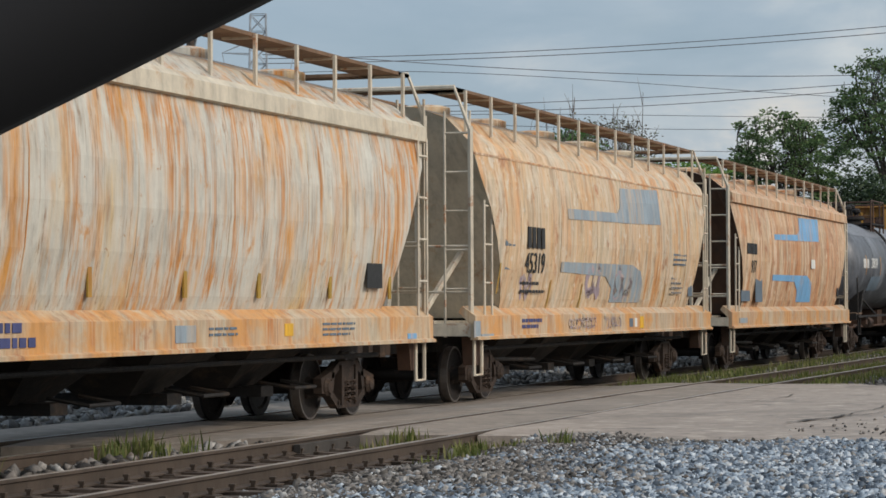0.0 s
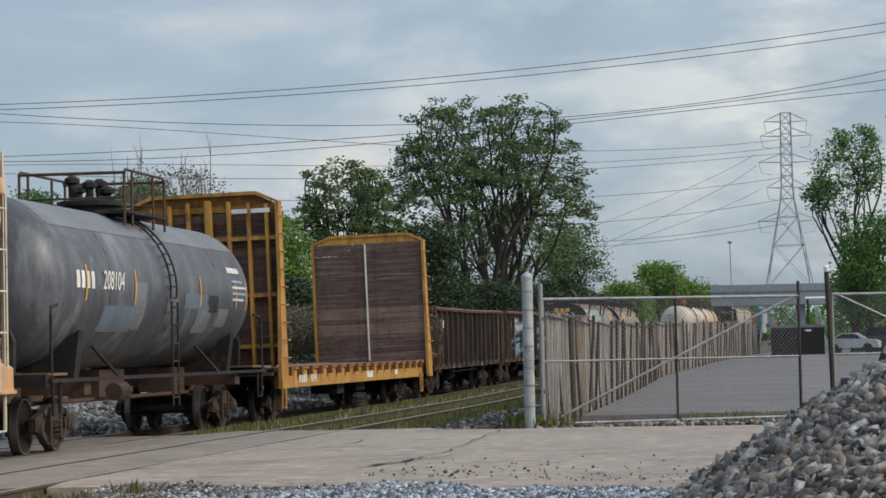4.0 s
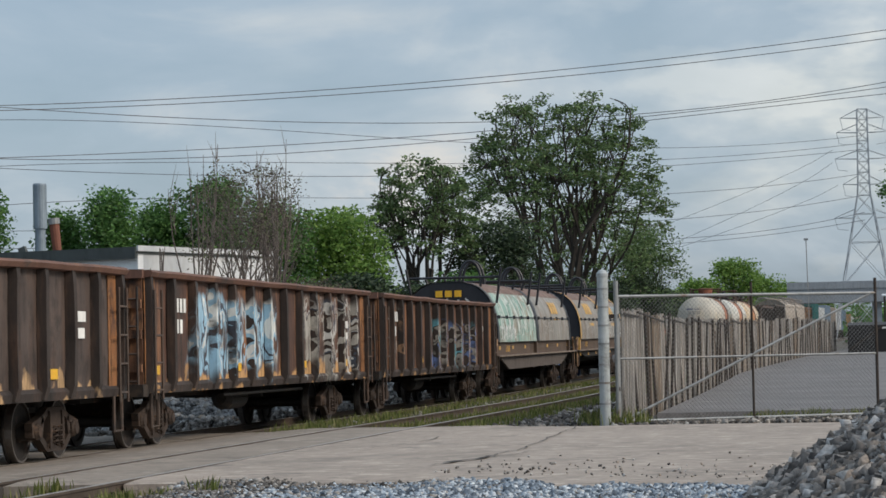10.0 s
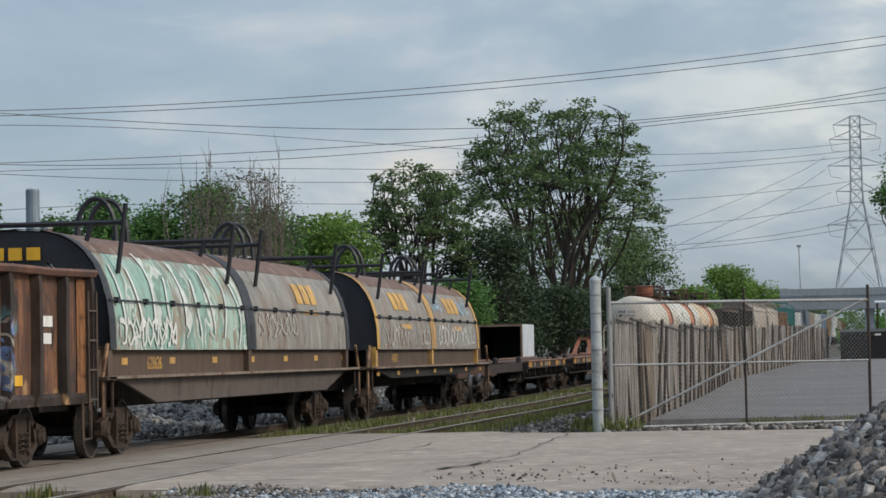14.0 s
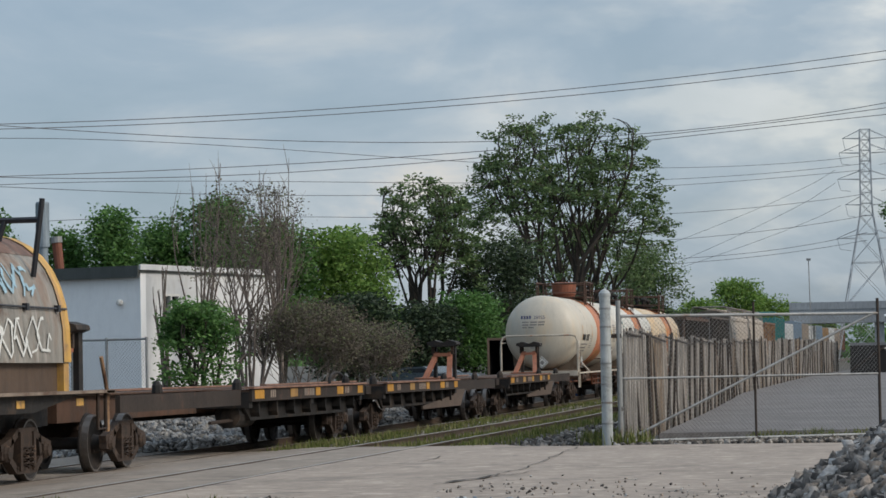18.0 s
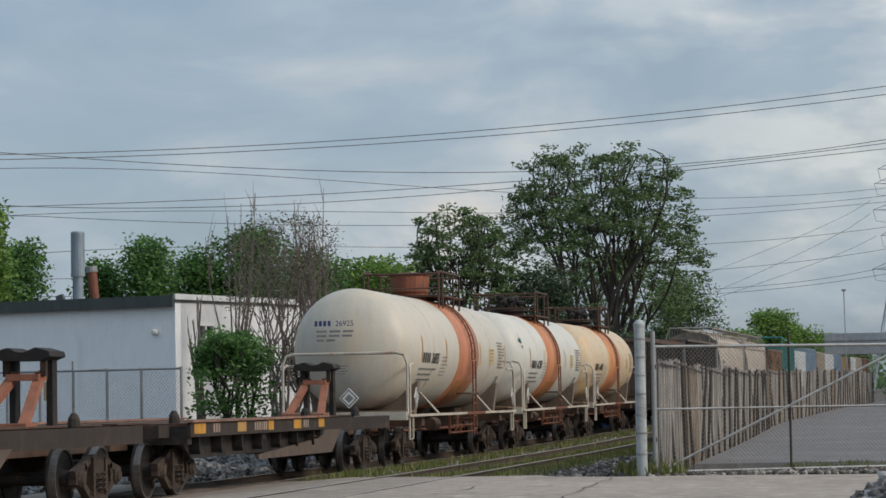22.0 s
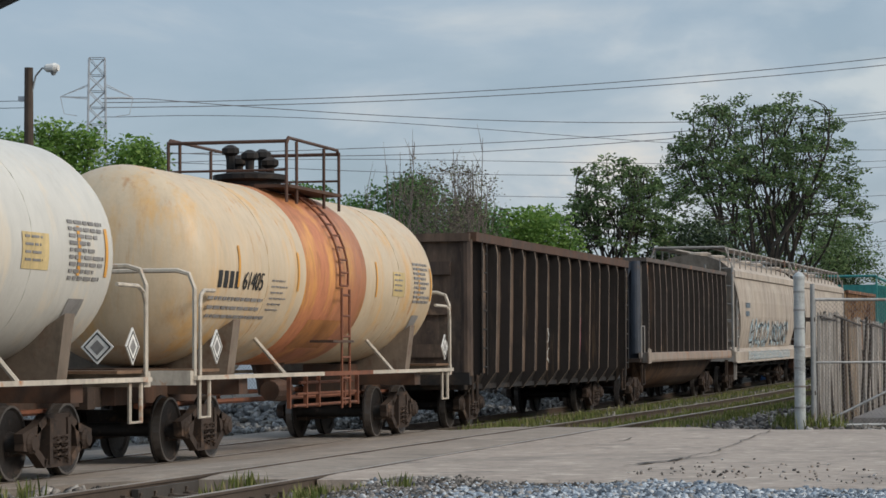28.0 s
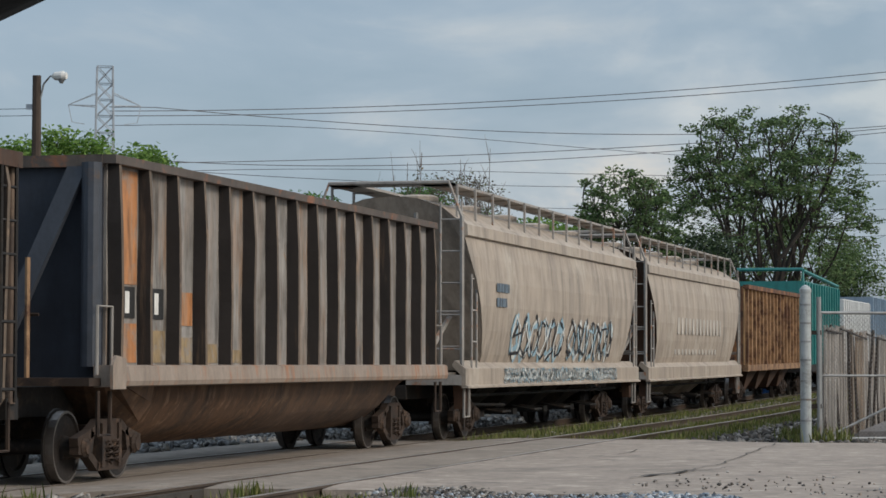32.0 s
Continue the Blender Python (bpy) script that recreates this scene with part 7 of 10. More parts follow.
            part("corner_tube", lathe(bmesh.new(), [(1.4, 0.13), (3.95, 0.13)], "z", 12, (sx * 1.30, y + e * 0.14, 0)), M["brace_blue"], car)
        part("end_deck", boxes((-1.5, 1.5, min(y, e * hl), max(y, e * hl), 1.16, 1.26)), M["truck"], car)
        part("grab_iron", tubes([(1.5, e * (hl - 0.75), 1.3), (1.5, e * (hl - 0.75), 2.15), (1.5, e * (hl - 0.25), 2.15), (1.5, e * (hl - 0.25), 1.3)], r=0.025), M["grey_rail"], car)
        part("brake_stand", tubes([(0.62, e * (hl - 0.15), 1.25), (0.62, e * (hl - 0.15), 2.75)], r=0.035), M["gon_edge"], car)
        part("grab_iron", tubes([(-1.3, y + e * 0.14, 2.05), (0.6, y + e * 0.14, 2.05)], r=0.022), M["truck"], car)
        stirrup(car, e * (hl - 0.5), M["truck"], 1.1)
    part("centre_sill", boxes((-0.4, 0.4, -hl, hl, 0.76, 1.14)), M["black_steel"], car)
    # faded paint in the first bays
    for i, (z0, z1, key) in enumerate(((2.45, 3.90, "orange_spray"), (0, 0, ""), (1.95, 2.40, "orange_spray"))):
        if key:
            part("painted_panel", boxes((1.442, 1.45, ya + 0.22 + pitch * i, ya + 0.10 + pitch * (i + 1) - 0.12, z0, z1)), M[key], car, "faded orange paint")
    for i in range(5):
        part("painted_panel", boxes((1.442, 1.45, ya + 0.22 + pitch * i, ya + 0.10 + pitch * (i + 1) - 0.12, 1.45, 1.95 - 0.08 * i)), M["orange_spray" if i < 1 else "tub_yellow"], car, "faded yellow-brown paint")
    for i in range(2):
        y = ya + 0.26 + pitch * i
        part("letter_panel", boxes((1.452, 1.456, y, y + pitch - 0.36, 2.02, 2.42)), M["black_paint"], car)
        for j in range(2):
            part("owner_lettering", boxes((1.457, 1.461, y + 0.07 + 0.28 * j, y + 0.22 + 0.28 * j, 2.08, 2.36)), M["white_paint"], car)
    running_gear(car, hl, hl - 1.9)


M["tub_chord"] = mat("rust_streaked_dark_chord", (0.10, 0.082, 0.07), 0.7, var=0.35, blotch=[((0.24, 0.10, 0.05), 0.34, 2.4)])
M["brace_blue"] = mat("worn_blue_grey_steel", (0.060, 0.070, 0.088), 0.55, var=0.35, blotch=[((0.10, 0.07, 0.05), 0.25, 2.0)])
M["tub_sill"] = mat("rust_stained_grey_sill", (0.30, 0.245, 0.20), 0.7, var=0.3, streak=[((0.30, 0.14, 0.07), 0.4, 3, 0.8)])
M["tub_yellow"] = mat("faded_yellow_panel_paint", (0.33, 0.24, 0.13), 0.7, var=0.4, grime=0.5, blotch=[((0.24, 0.22, 0.20), 0.42, 2.5)])


def grey_hoppers():
    car, hl = covered_hopper("dusty grey covered hopper car with outlined graffiti along the side", 374.3, 394.0, M["hopper_grey"], M["hopper_grey"], M["grey_rail"], roof_fold=True, end_paint=M["hopper_grey"])
    scrawl(car, lambda z: hop_x(z) + 0.004, -5.6, 1.45, 5.4, 1.05, ["sky_spray", "white_spray", "black_spray"], 51, 0.04)
    scrawl(car, lambda z: hop_x(z) + 0.004, 0.4, 1.45, 5.6, 1.05, ["white_spray", "sky_spray", "black_spray"], 52, 0.036)
    scrawl(car, 1.59, -6.5, 1.05, 13, 0.28, ["sky_spray", "white_spray"], 53, 0.03)
    bars_text(car, hop_x(2.6) + 0.01, -7.3, 2.9, 2, 1.2, M["slate_patch"], 54, 0.18, 0.3)
    car, hl = covered_hopper("dusty grey covered hopper car with faded white lettering bars", 395.6, 414.8, M["hopper_grey"], M["hopper_grey"], M["grey_rail"], end_paint=M["rust_frame"], bay_paint=M["hopper_grey"])
    for k in range(13):
        part("owner_lettering", boxes((hop_x(2.55) - 0.02, hop_x(2.55) + 0.004, -4.6 + 0.72 * k, -4.28 + 0.72 * k, 2.30, 2.78)), M["faded_white"], car)
        part("owner_lettering", boxes((hop_x(1.8) - 0.02, hop_x(1.8) + 0.004, -4.6 + 0.68 * k, -4.32 + 0.68 * k, 1.70, 1.86)), M["faded_white"], car)


M["faded_white"] = mat("faded_white_stencil_paint", (0.50, 0.46, 0.41), 0.6, var=0.35, grime=0.4)
M["grey_rail"] = mat("dull_grey_railing_paint", (0.33, 0.31, 0.285), 0.6, var=0.25, blotch=[(RUST, 0.3, 3)])


def ribbed_hopper():
    car, hl = freight_car("ribbed_hopper", "yellow-brown ribbed hopper car with rusty bays", "hopper car", 416.4, 433.4)
    for sx in (1, -1):
        part("side_panel", boxes((min(sx * 1.40, sx * 1.45), max(sx * 1.40, sx * 1.45), -hl + 0.3, hl - 0.3, 1.3, 4.1)), M["hopper_rust"], car)
        part("top_chord", boxes((min(sx * 1.40, sx * 1.6), max(sx * 1.40, sx * 1.6), -hl + 0.3, hl - 0.3, 4.0, 4.15)), M["gon_rust"], car)
        part("side_sill", boxes((min(sx * 1.40, sx * 1.6), max(sx * 1.40, sx * 1.6), -hl, hl, 1.1, 1.32)), M["gon_edge"], car)
        rib = None
        for i in range(16):
            m = pose(sx * 1.5, -hl + 0.5 + (2 * hl - 1) * i / 15, 0)
            if rib is None:
                rib = part("rib", boxes((-0.06, 0.06, -0.08, 0.08, 1.3, 4.02)), M["gon_edge"], car)
                rib.matrix_basis = m
            else:
                again("rib", rib, car, m)
    for e in (-1, 1):
        part("end_wall", boxes((-1.4, 1.4, e * (hl - 0.3) - 0.03, e * (hl - 0.3) + 0.03, 1.2, 4.1)), M["gon_rust"], car)
    for yc in (-5, -1.7, 1.7, 5):
        bm = bmesh.new()
        a = [bm.verts.new(p) for p in ((1.40, yc - 1.6, 1.3), (1.40, yc + 1.6, 1.3), (-1.40, yc + 1.6, 1.3), (-1.40, yc - 1.6, 1.3))]
        b = [bm.verts.new(p) for p in ((1.0, yc - 0.3, 0.4), (1.0, yc + 0.3, 0.4), (-1.0, yc + 0.3, 0.4), (-1.0, yc - 0.3, 0.4))]
        for j in range(4):
            bm.faces.new((a[j], a[(j + 1) % 4], b[(j + 1) % 4], b[j]))
        bm.faces.new(b)
        part("hopper_bay", bm, M["rust_frame"], car)
    part("centre_sill", boxes((-0.4, 0.4, -hl, hl, 0.76, 1.14)), M["black_steel"], car)
    running_gear(car, hl, hl - 2)


def far_cars():
    """The cars at the tail, seen only over the fence."""
    s = 435.2
    for name, label, cat, ln, z1, paint in (("open_container_car", "teal open-topped container on a flat car", "container car", 16, 4.75, "teal_car"), ("box_car", "white box car with ribbed sides", "box car", 15, 4.3, "box_white"),
                                            ("box_car", "grey-blue box car with ribbed sides", "box car", 16, 4.7, "box_blue"), ("box_car", "weathered grey-brown box car", "box car", 15, 4.5, "hopper_grey"), ("box_car", "white box car, rust stained", "box car", 16, 4.4, "box_white"),
                                            ("box_car", "grey-blue box car at the tail", "box car", 16, 4.5, "box_blue"), ("box_car", "yellow-brown box car near the tail", "box car", 16, 4.3, "hopper_rust"), ("box_car", "white box car near the tail", "box car", 16, 4.4, "box_white"),
                                            ("box_car", "dusty grey box car near the tail", "box car", 16, 4.4, "hopper_grey"), ("box_car", "brown box car near the tail", "box car", 16, 4.4, "gon_rust")):
        car, hl = freight_car(name, label, cat, s, s + ln)
        bm = boxes((-1.45, 1.45, -hl + 0.5, hl - 0.5, 1.2, z1))
        bmesh.ops.bevel(bm, geom=list(bm.edges), offset=0.06, segments=2)
        part("body", bm, M[paint], car)
        rib = None
        for i in range(14):
            m = pose(1.47, -hl + 0.9 + (2 * hl - 1.8) * i / 13, 0)
            if rib is None:
                rib = part("rib", boxes((-0.04, 0.06, -0.07, 0.07, 1.2, z1 - 0.05)), M[paint], car)
                rib.matrix_basis = m
            else:
                again("rib", rib, car, m)
        part("sill", boxes((-1.48, 1.48, -hl, hl, 0.9, 1.2)), M["black_steel"], car)
        if paint == "teal_car":
            part("top_frame", tubes([(1.4, -hl + 0.6, z1), (1.4, -hl + 0.6, z1 + 0.5), (-1.4, -hl + 0.6, z1 + 0.5)], [(1.4, -hl + 0.6, z1 + 0.45), (1.4, hl - 0.6, z1 + 0.1)], r=0.08), M[paint], car)
        running_gear(car, hl, hl - 2)
        s += ln + 1.4


def make_train():
    hopper_a()
    hopper_b()
    hopper_c()
    tank_d()
    bulkhead_flat()
    gondola("dark brown ribbed gondola car with pale worn lower edges", 123.4, 141.65, "a", 5)
    gondola("rusty ribbed gondola car with pale blue and white graffiti", 142.75, 161.4, "b", 6, n=14)
    gondola("rusty ribbed gondola car with faded mixed graffiti", 162.7, 181.05, "c", 7, n=15)
    coil_cars()
    skeleton_flat(222.6, 242.6, False)
    skeleton_flat(243.4, 263.4, True)
    skeleton_flat(264.2, 282.6, True)
    white_tanks()
    coal_gondola()
    bathtub_gondola()
    grey_hoppers()
    ribbed_hopper()
    far_cars()


make_train()
for _ob in GEAR:
    bpy.data.objects.remove(_ob)


# ---- places by bearing: degrees right of the track's way, degrees above level, metres off ----
def at(az, el, d):
    a = radians(az)
    return Vector((d * math.sin(a), d * math.cos(a), EYE + d * math.tan(radians(el))))


def mesh_thing(name, verts, faces, material, parent=None, label=""):
    me = bpy.data.meshes.new(name)
    me.from_pydata(verts, [], faces)
    me.materials.append(material)
    ob = new(name, me)
    ob.parent = parent
    if label:
        ob["label"] = label
    return ob


def island_mat(name, stops, rough=0.85, fine=30.0, bump=0.3, through_light=0.0):
    """Colours vary from piece to piece within one mesh."""
    m = bpy.data.materials.new(name)
    m.use_nodes = True
    t = m.node_tree
    b = t.nodes["Principled BSDF"]
    geo = t.nodes.new("ShaderNodeNewGeometry")
    r = ramp(t, stops)
    t.links.new(geo.outputs["Random Per Island"], r.inputs[0])
    co = t.nodes.new("ShaderNodeTexCoord")
    n = node(t, "ShaderNodeTexNoise", Scale=fine, Detail=4.0)
    t.links.new(co.outputs["Object"], n.inputs["Vector"])
    k = ramp(t, [(0.3, g(0.6)), (0.7, g(1.1))])
    t.links.new(n.outputs["Fac"], k.inputs[0])
    mul = node(t, "ShaderNodeVectorMath", operation="MULTIPLY")
    t.links.new(r.outputs[0], mul.inputs[0])
    t.links.new(k.outputs[0], mul.inputs[1])
    t.links.new(mul.outputs[0], b.inputs["Base Color"])
    b.inputs["Roughness"].default_value = rough
    b.inputs["Specular IOR Level"].default_value = 0.3
    if bump:
        bp = node(t, "ShaderNodeBump", Strength=bump, Distance=0.01)
        t.links.new(n.outputs["Fac"], bp.inputs["Height"])
        t.links.new(bp.outputs[0], b.inputs["Normal"])
    if through_light:
        b.inputs["Transmission Weight"].default_value = 0.0
        tr = t.nodes.new("ShaderNodeBsdfTranslucent")
        t.links.new(mul.outputs[0], tr.inputs["Color"])
        mx = t.nodes.new("ShaderNodeMixShader")
        mx.inputs[0].default_value = through_light
        t.links.new(b.outputs[0], mx.inputs[1])
        t.links.new(tr.outputs[0], mx.inputs[2])
        t.links.new(mx.outputs[0], t.nodes["Material Output"].inputs["Surface"])
    return m


M["gravel"] = island_mat("blue_grey_crushed_stone", [(0.0, (0.035, 0.045, 0.058)), (0.3, (0.16, 0.195, 0.235)), (0.62, (0.32, 0.38, 0.44)), (0.86, (0.64, 0.68, 0.71)), (1.0, (0.26, 0.22, 0.175))])
M["ballast"] = island_mat("brown_grey_ballast", [(0.0, (0.028, 0.025, 0.023)), (0.4, (0.11, 0.098, 0.085)), (0.75, (0.25, 0.225, 0.20)), (0.92, (0.40, 0.38, 0.35)), (1.0, (0.16, 0.12, 0.09))])
M["far_gravel"] = island_mat("grey_crushed_stone", [(0.0, (0.06, 0.06, 0.06)), (0.4, (0.17, 0.17, 0.17)), (0.8, (0.33, 0.33, 0.32)), (1.0, (0.22, 0.20, 0.17))])
M["heap"] = island_mat("mixed_heap_stone", [(0.0, (0.05, 0.046, 0.044)), (0.30, (0.15, 0.135, 0.122)), (0.55, (0.29, 0.268, 0.245)), (0.76, (0.32, 0.255, 0.20)), (0.90, (0.50, 0.485, 0.465)), (1.0, (0.30, 0.27, 0.24))])
CUBE = np.array([(x, y, z) for x in (-1, 1) for y in (-1, 1) for z in (-1, 1)], float)
CUBE_F = np.array([(0, 1, 3, 2), (4, 6, 7, 5), (0, 4, 5, 1), (2, 3, 7, 6), (0, 2, 6, 4), (1, 5, 7, 3)])


def stones(name, label, spots, sizes, material, rng):
    """Angular stones, one jittered block each, half sunk at the given spots."""
    n = len(spots)
    v = CUBE[None] * 0.5 * (1 + rng.uniform(-0.35, 0.35, (n, 8, 3)))
    v[:, :, 0] *= rng.uniform(0.8, 1.7, (n, 1))
    v[:, :, 2] *= rng.uniform(0.40, 0.80, (n, 1))
    q = rng.normal(size=(n, 4))
    q[:, 1:3] *= 0.45
    q /= np.linalg.norm(q, axis=1)[:, None]
    w, x, y, z = q.T
    rot = np.stack([1 - 2 * (y * y + z * z), 2 * (x * y - z * w), 2 * (x * z + y * w), 2 * (x * y + z * w), 1 - 2 * (x * x + z * z), 2 * (y * z - x * w),
                    2 * (x * z - y * w), 2 * (y * z + x * w), 1 - 2 * (x * x + y * y)], 1).reshape(n, 3, 3)
    v = np.einsum("nij,nkj->nki", rot, v) * sizes[:, None, None] + spots[:, None, :]
    f = (CUBE_F[None] + (np.arange(n) * 8)[:, None, None]).reshape(-1, 4)
    me = bpy.data.meshes.new(name)
    me.vertices.add(n * 8)
    me.vertices.foreach_set("co", v.reshape(-1))
    me.loops.add(len(f) * 4)
    me.loops.foreach_set("vertex_index", f.reshape(-1).astype(np.int32))
    me.polygons.add(len(f))
    me.polygons.foreach_set("loop_start", np.arange(0, len(f) * 4, 4, dtype=np.int32))
    me.update()
    me.validate()
    me.materials.append(material)
    return tagged(new(name, me), label, "gravel", kind="stuff")


def heap_z(x, y):
    d = math.hypot(x - 2.4, (y - 25.0) * 0.8)
    return 2.0 * max(0.0, 1 - (d / 3.75) ** 1.25)


def make_stones():
    rng = np.random.default_rng(3)
    n = 100000
    y = 13.0 + 17.2 * rng.uniform(0, 1, n) ** 0.9
    x = -8.3 + 9.3 * rng.uniform(0, 1, n)
    keep = (x < 0.2 + 0 * y) & (y < 29.9 - np.maximum(0, x + 6.0) * 0.55 + 0.35 * np.sin(x * 2.3) + 0.25 * np.sin(x * 6.1 + 1)) & (x > -8.35 + 0.25 * np.sin(y * 1.7))
    x, y = x[keep], y[keep]
    s = rng.uniform(0.026, 0.066, len(x))
    z = np.array([ground_z(a, b) for a, b in zip(x, y)]) + 0.02 + 0.03 * np.sin(x * 1.3) * np.sin(y * 0.9) + rng.uniform(0, 0.03, len(x))
    dirty = rng.uniform(0, 1, len(x)) < np.clip((-4.9 - x) * 0.40 + 0.25 * np.sin(y * 0.9), 0.05, 0.95)
    spots = np.stack([x, y, z], 1)
    stones("gravel", "blue-grey crushed stone spread beside the rails", spots[~dirty], s[~dirty], M["gravel"], rng)
    stones("ballast", "brown dusty ballast stones at the siding's shoulder", spots[dirty], s[dirty], M["ballast"], rng)
    n = 26000
    r = 3.75 * np.sqrt(rng.uniform(0, 1, n))
    a = rng.uniform(0, 2 * math.pi, n)
    x, y = 2.4 + r * np.cos(a), 25.0 + r * np.sin(a) / 0.8
    z = np.array([heap_z(p, q) for p, q in zip(x, y)]) + rng.uniform(-0.05, 0.05, n) - 0.06
    stones("stone_heap", "heap of brown and grey crushed stone", np.stack([x, y, z], 1), rng.uniform(0.045, 0.135, n), M["heap"], rng)
    # under-heap mound
    vs, fs, k = [], [], 24
    for j in range(k + 1):
        for i in range(k + 1):
            px, py = 2.4 - 4.0 + 8.0 * i / k, 25.0 - 5.0 + 10.0 * j / k
            vs.append((px, py, heap_z(px, py) - 0.12))
    for j in range(k):
        for i in range(k):
            p = j * (k + 1) + i
            fs.append((p, p + 1, p + k + 2, p + k + 1))
    tagged(mesh_thing("heap_core", vs, fs, M["dirt"]), "packed stony core of the gravel heap", "gravel", kind="structure")
    n = 20000
    y = 14 + 96 * rng.uniform(0, 1, n) ** 1.1
    x = np.where(rng.uniform(0, 1, n) < 0.55, rng.uniform(-19.5, -14.4, n), np.where(rng.uniform(0, 1, n) < 0.5, rng.uniform(-8.7, -5.6, n), rng.uniform(-12.6, -10.6, n)))
    keep = ((y < 29) | (y > 49.2) | (x < -15.8)) & ((x < -8.3) | (y > 49))
    x, y = x[keep], y[keep]
    z = np.array([ground_z(a, b) for a, b in zip(x, y)]) + 0.015
    far = x < -15.8
    sz = rng.uniform(0.06, 0.13, len(x))
    stones("ballast", "brown-grey track ballast between and beside the rails", np.stack([x, y, z], 1)[~far], sz[~far], M["ballast"], rng)
    stones("gravel", "grey crushed stone along the far side of the train", np.stack([x, y, z], 1)[far], sz[far], M["far_gravel"], rng)
    n = 260
    x = rng.uniform(-5.4, 1.4, n)
    y = 31.6 - 0.62 * (x + 5.0) + np.abs(rng.normal(0, 2.2, n)) - 1.2
    keep = (y > 27.2) & (y < 36)
    x, y = x[keep], y[keep]
    stones("loose_stones", "loose stones scattered over the edge of the road", np.stack([x, y, np.full(len(x), 0.0)], 1), rng.uniform(0.010, 0.034, len(x)), M["heap"], rng)
    n = 1500
    x = rng.uniform(-5.2, 3.5, n)
    y = 49.3 + 0.62 * (x + 5.2) * 0.6 + rng.uniform(-0.5, 1.6, n)
    z = np.full(n, -0.05)
    stones("gate_stones", "loose grey stones along the gate's foot", np.stack([x, y, z], 1), rng.uniform(0.04, 0.11, n), M["ballast"], rng)


make_stones()

# ---- weeds ----
M["grass"] = island_mat("fresh_weed_green", [(0.0, (0.08, 0.11, 0.025)), (0.5, (0.16, 0.19, 0.05)), (0.8, (0.25, 0.26, 0.09)), (1.0, (0.30, 0.25, 0.13))], 0.7, 5, 0, 0.35)


def tuft_mesh(bm, c, n, h_, spread, rnd):
    for _ in range(n):
        a = rnd.uniform(0, 6.28)
        p = Vector(c) + Vector((rnd.gauss(0, spread), rnd.gauss(0, spread), 0))
        d = Vector((math.cos(a), math.sin(a), 0))
        s = d.cross(Vector((0, 0, 1))) * rnd.uniform(0.006, 0.014)
        h = h_ * rnd.uniform(0.5, 1.1)
        q = p + d * h * rnd.uniform(0.1, 0.45) + Vector((0, 0, h))
        m = p + (q - p) * 0.55 + Vector((0, 0, h * 0.1))
        vs = [bm.verts.new(v) for v in (p - s, p + s, m + s, m - s)]
        t = bm.verts.new(q)
        bm.faces.new(vs)
        bm.faces.new((vs[3], vs[2], t))


def make_weeds():
    rnd = random.Random(9)
    for (x0, x1, y0, y1, n, h_) in ((-8.8, -8.4, 27.5, 29.8, 5, 0.26), (-10.2, -9.2, 28.2, 29.4, 6, 0.24), (-12.3, -11.0, 25.6, 27.2, 9, 0.30), (-8.5, -7.4, 25.0, 28.5, 7, 0.18), (-12.2, -11.4, 17, 23, 8, 0.3), (-10.0, -9.3, 30, 30.6, 3, 0.2),
                                    (-5.2, -4.6, 49.3, 50.4, 8, 0.35), (-3.2, 1.6, 52.8, 54.8, 34, 0.20), (-6.4, -5.3, 50, 60, 26, 0.25)):
        ob = bmesh.new()
        for _ in range(n):
            x, y = rnd.uniform(x0, x1), rnd.uniform(y0, y1)
            tuft_mesh(ob, (x, y, ground_z(x, y) + 0.02), 26, h_ * rnd.uniform(0.6, 1.2), 0.09, rnd)
        o = part("weeds", ob, M["grass"])
        tagged(o, "tufts of fresh green weeds growing in the stones", "weeds", kind="stuff")
    bm = bmesh.new()
    for _ in range(2600):
        x = rnd.choice((rnd.uniform(-12.5, -10.6), rnd.uniform(-10.3, -9.1), rnd.uniform(-8.7, -7.6)))
        y = 49.5 + 75 * rnd.random() ** 1.3
        tuft_mesh(bm, (x, y, ground_z(x, y) + 0.03), 10, rnd.uniform(0.10, 0.26), 0.18, rnd)
    tagged(part("track_grass", bm, M["grass"]), "low green grass growing between the two tracks", "grass", kind="stuff")


make_weeds()

# ---- yard, fence and gate ----
FENCE = [(-5.1, 50.2), (-5.05, 54.0), (-6.2, 107.0), (-5.2, 145.0), (-3.7, 192.0)]


def fence_at(s):
    for (xa, ya), (xb, yb) in zip(FENCE, FENCE[1:]):
        if s <= yb or (xb, yb) == FENCE[-1]:
            k = (s - ya) / (yb - ya)
            return xa + (xb - xa) * k, s


def yard_z(x, y):
    return ground_z(max(x, -4.5), y) + 0.14


def make_yard():
    vs, fs = [], []
    ys = axis_points([(54.8, 120, 22), (120, 240, 20)])
    n = 14
    for y in ys:
        fx = fence_at(min(y, 191))[0] + 0.25
        for i in range(n + 1):
            x = fx + (28 - fx) * i / n
            yy = y + (0.22 * (x + 5) if y < 60 else 0)
            vs.append((x, yy, yard_z(x, yy)))
    m = n + 1
    fs = [(j * m + i, j * m + i + 1, (j + 1) * m + i + 1, (j + 1) * m + i) for j in range(len(ys) - 1) for i in range(n)]
    k = len(vs)
    for i in range(m):
        x, y, z = vs[i]
        vs.append((x, y - 0.03, z - 0.3))
    fs += [(i, i + 1, k + i + 1, k + i) for i in range(n)]
    tagged(mesh_thing("yard_pavement", vs, fs, M["yard"]), "grey asphalt yard rising behind the gate", "pavement", kind="structure")


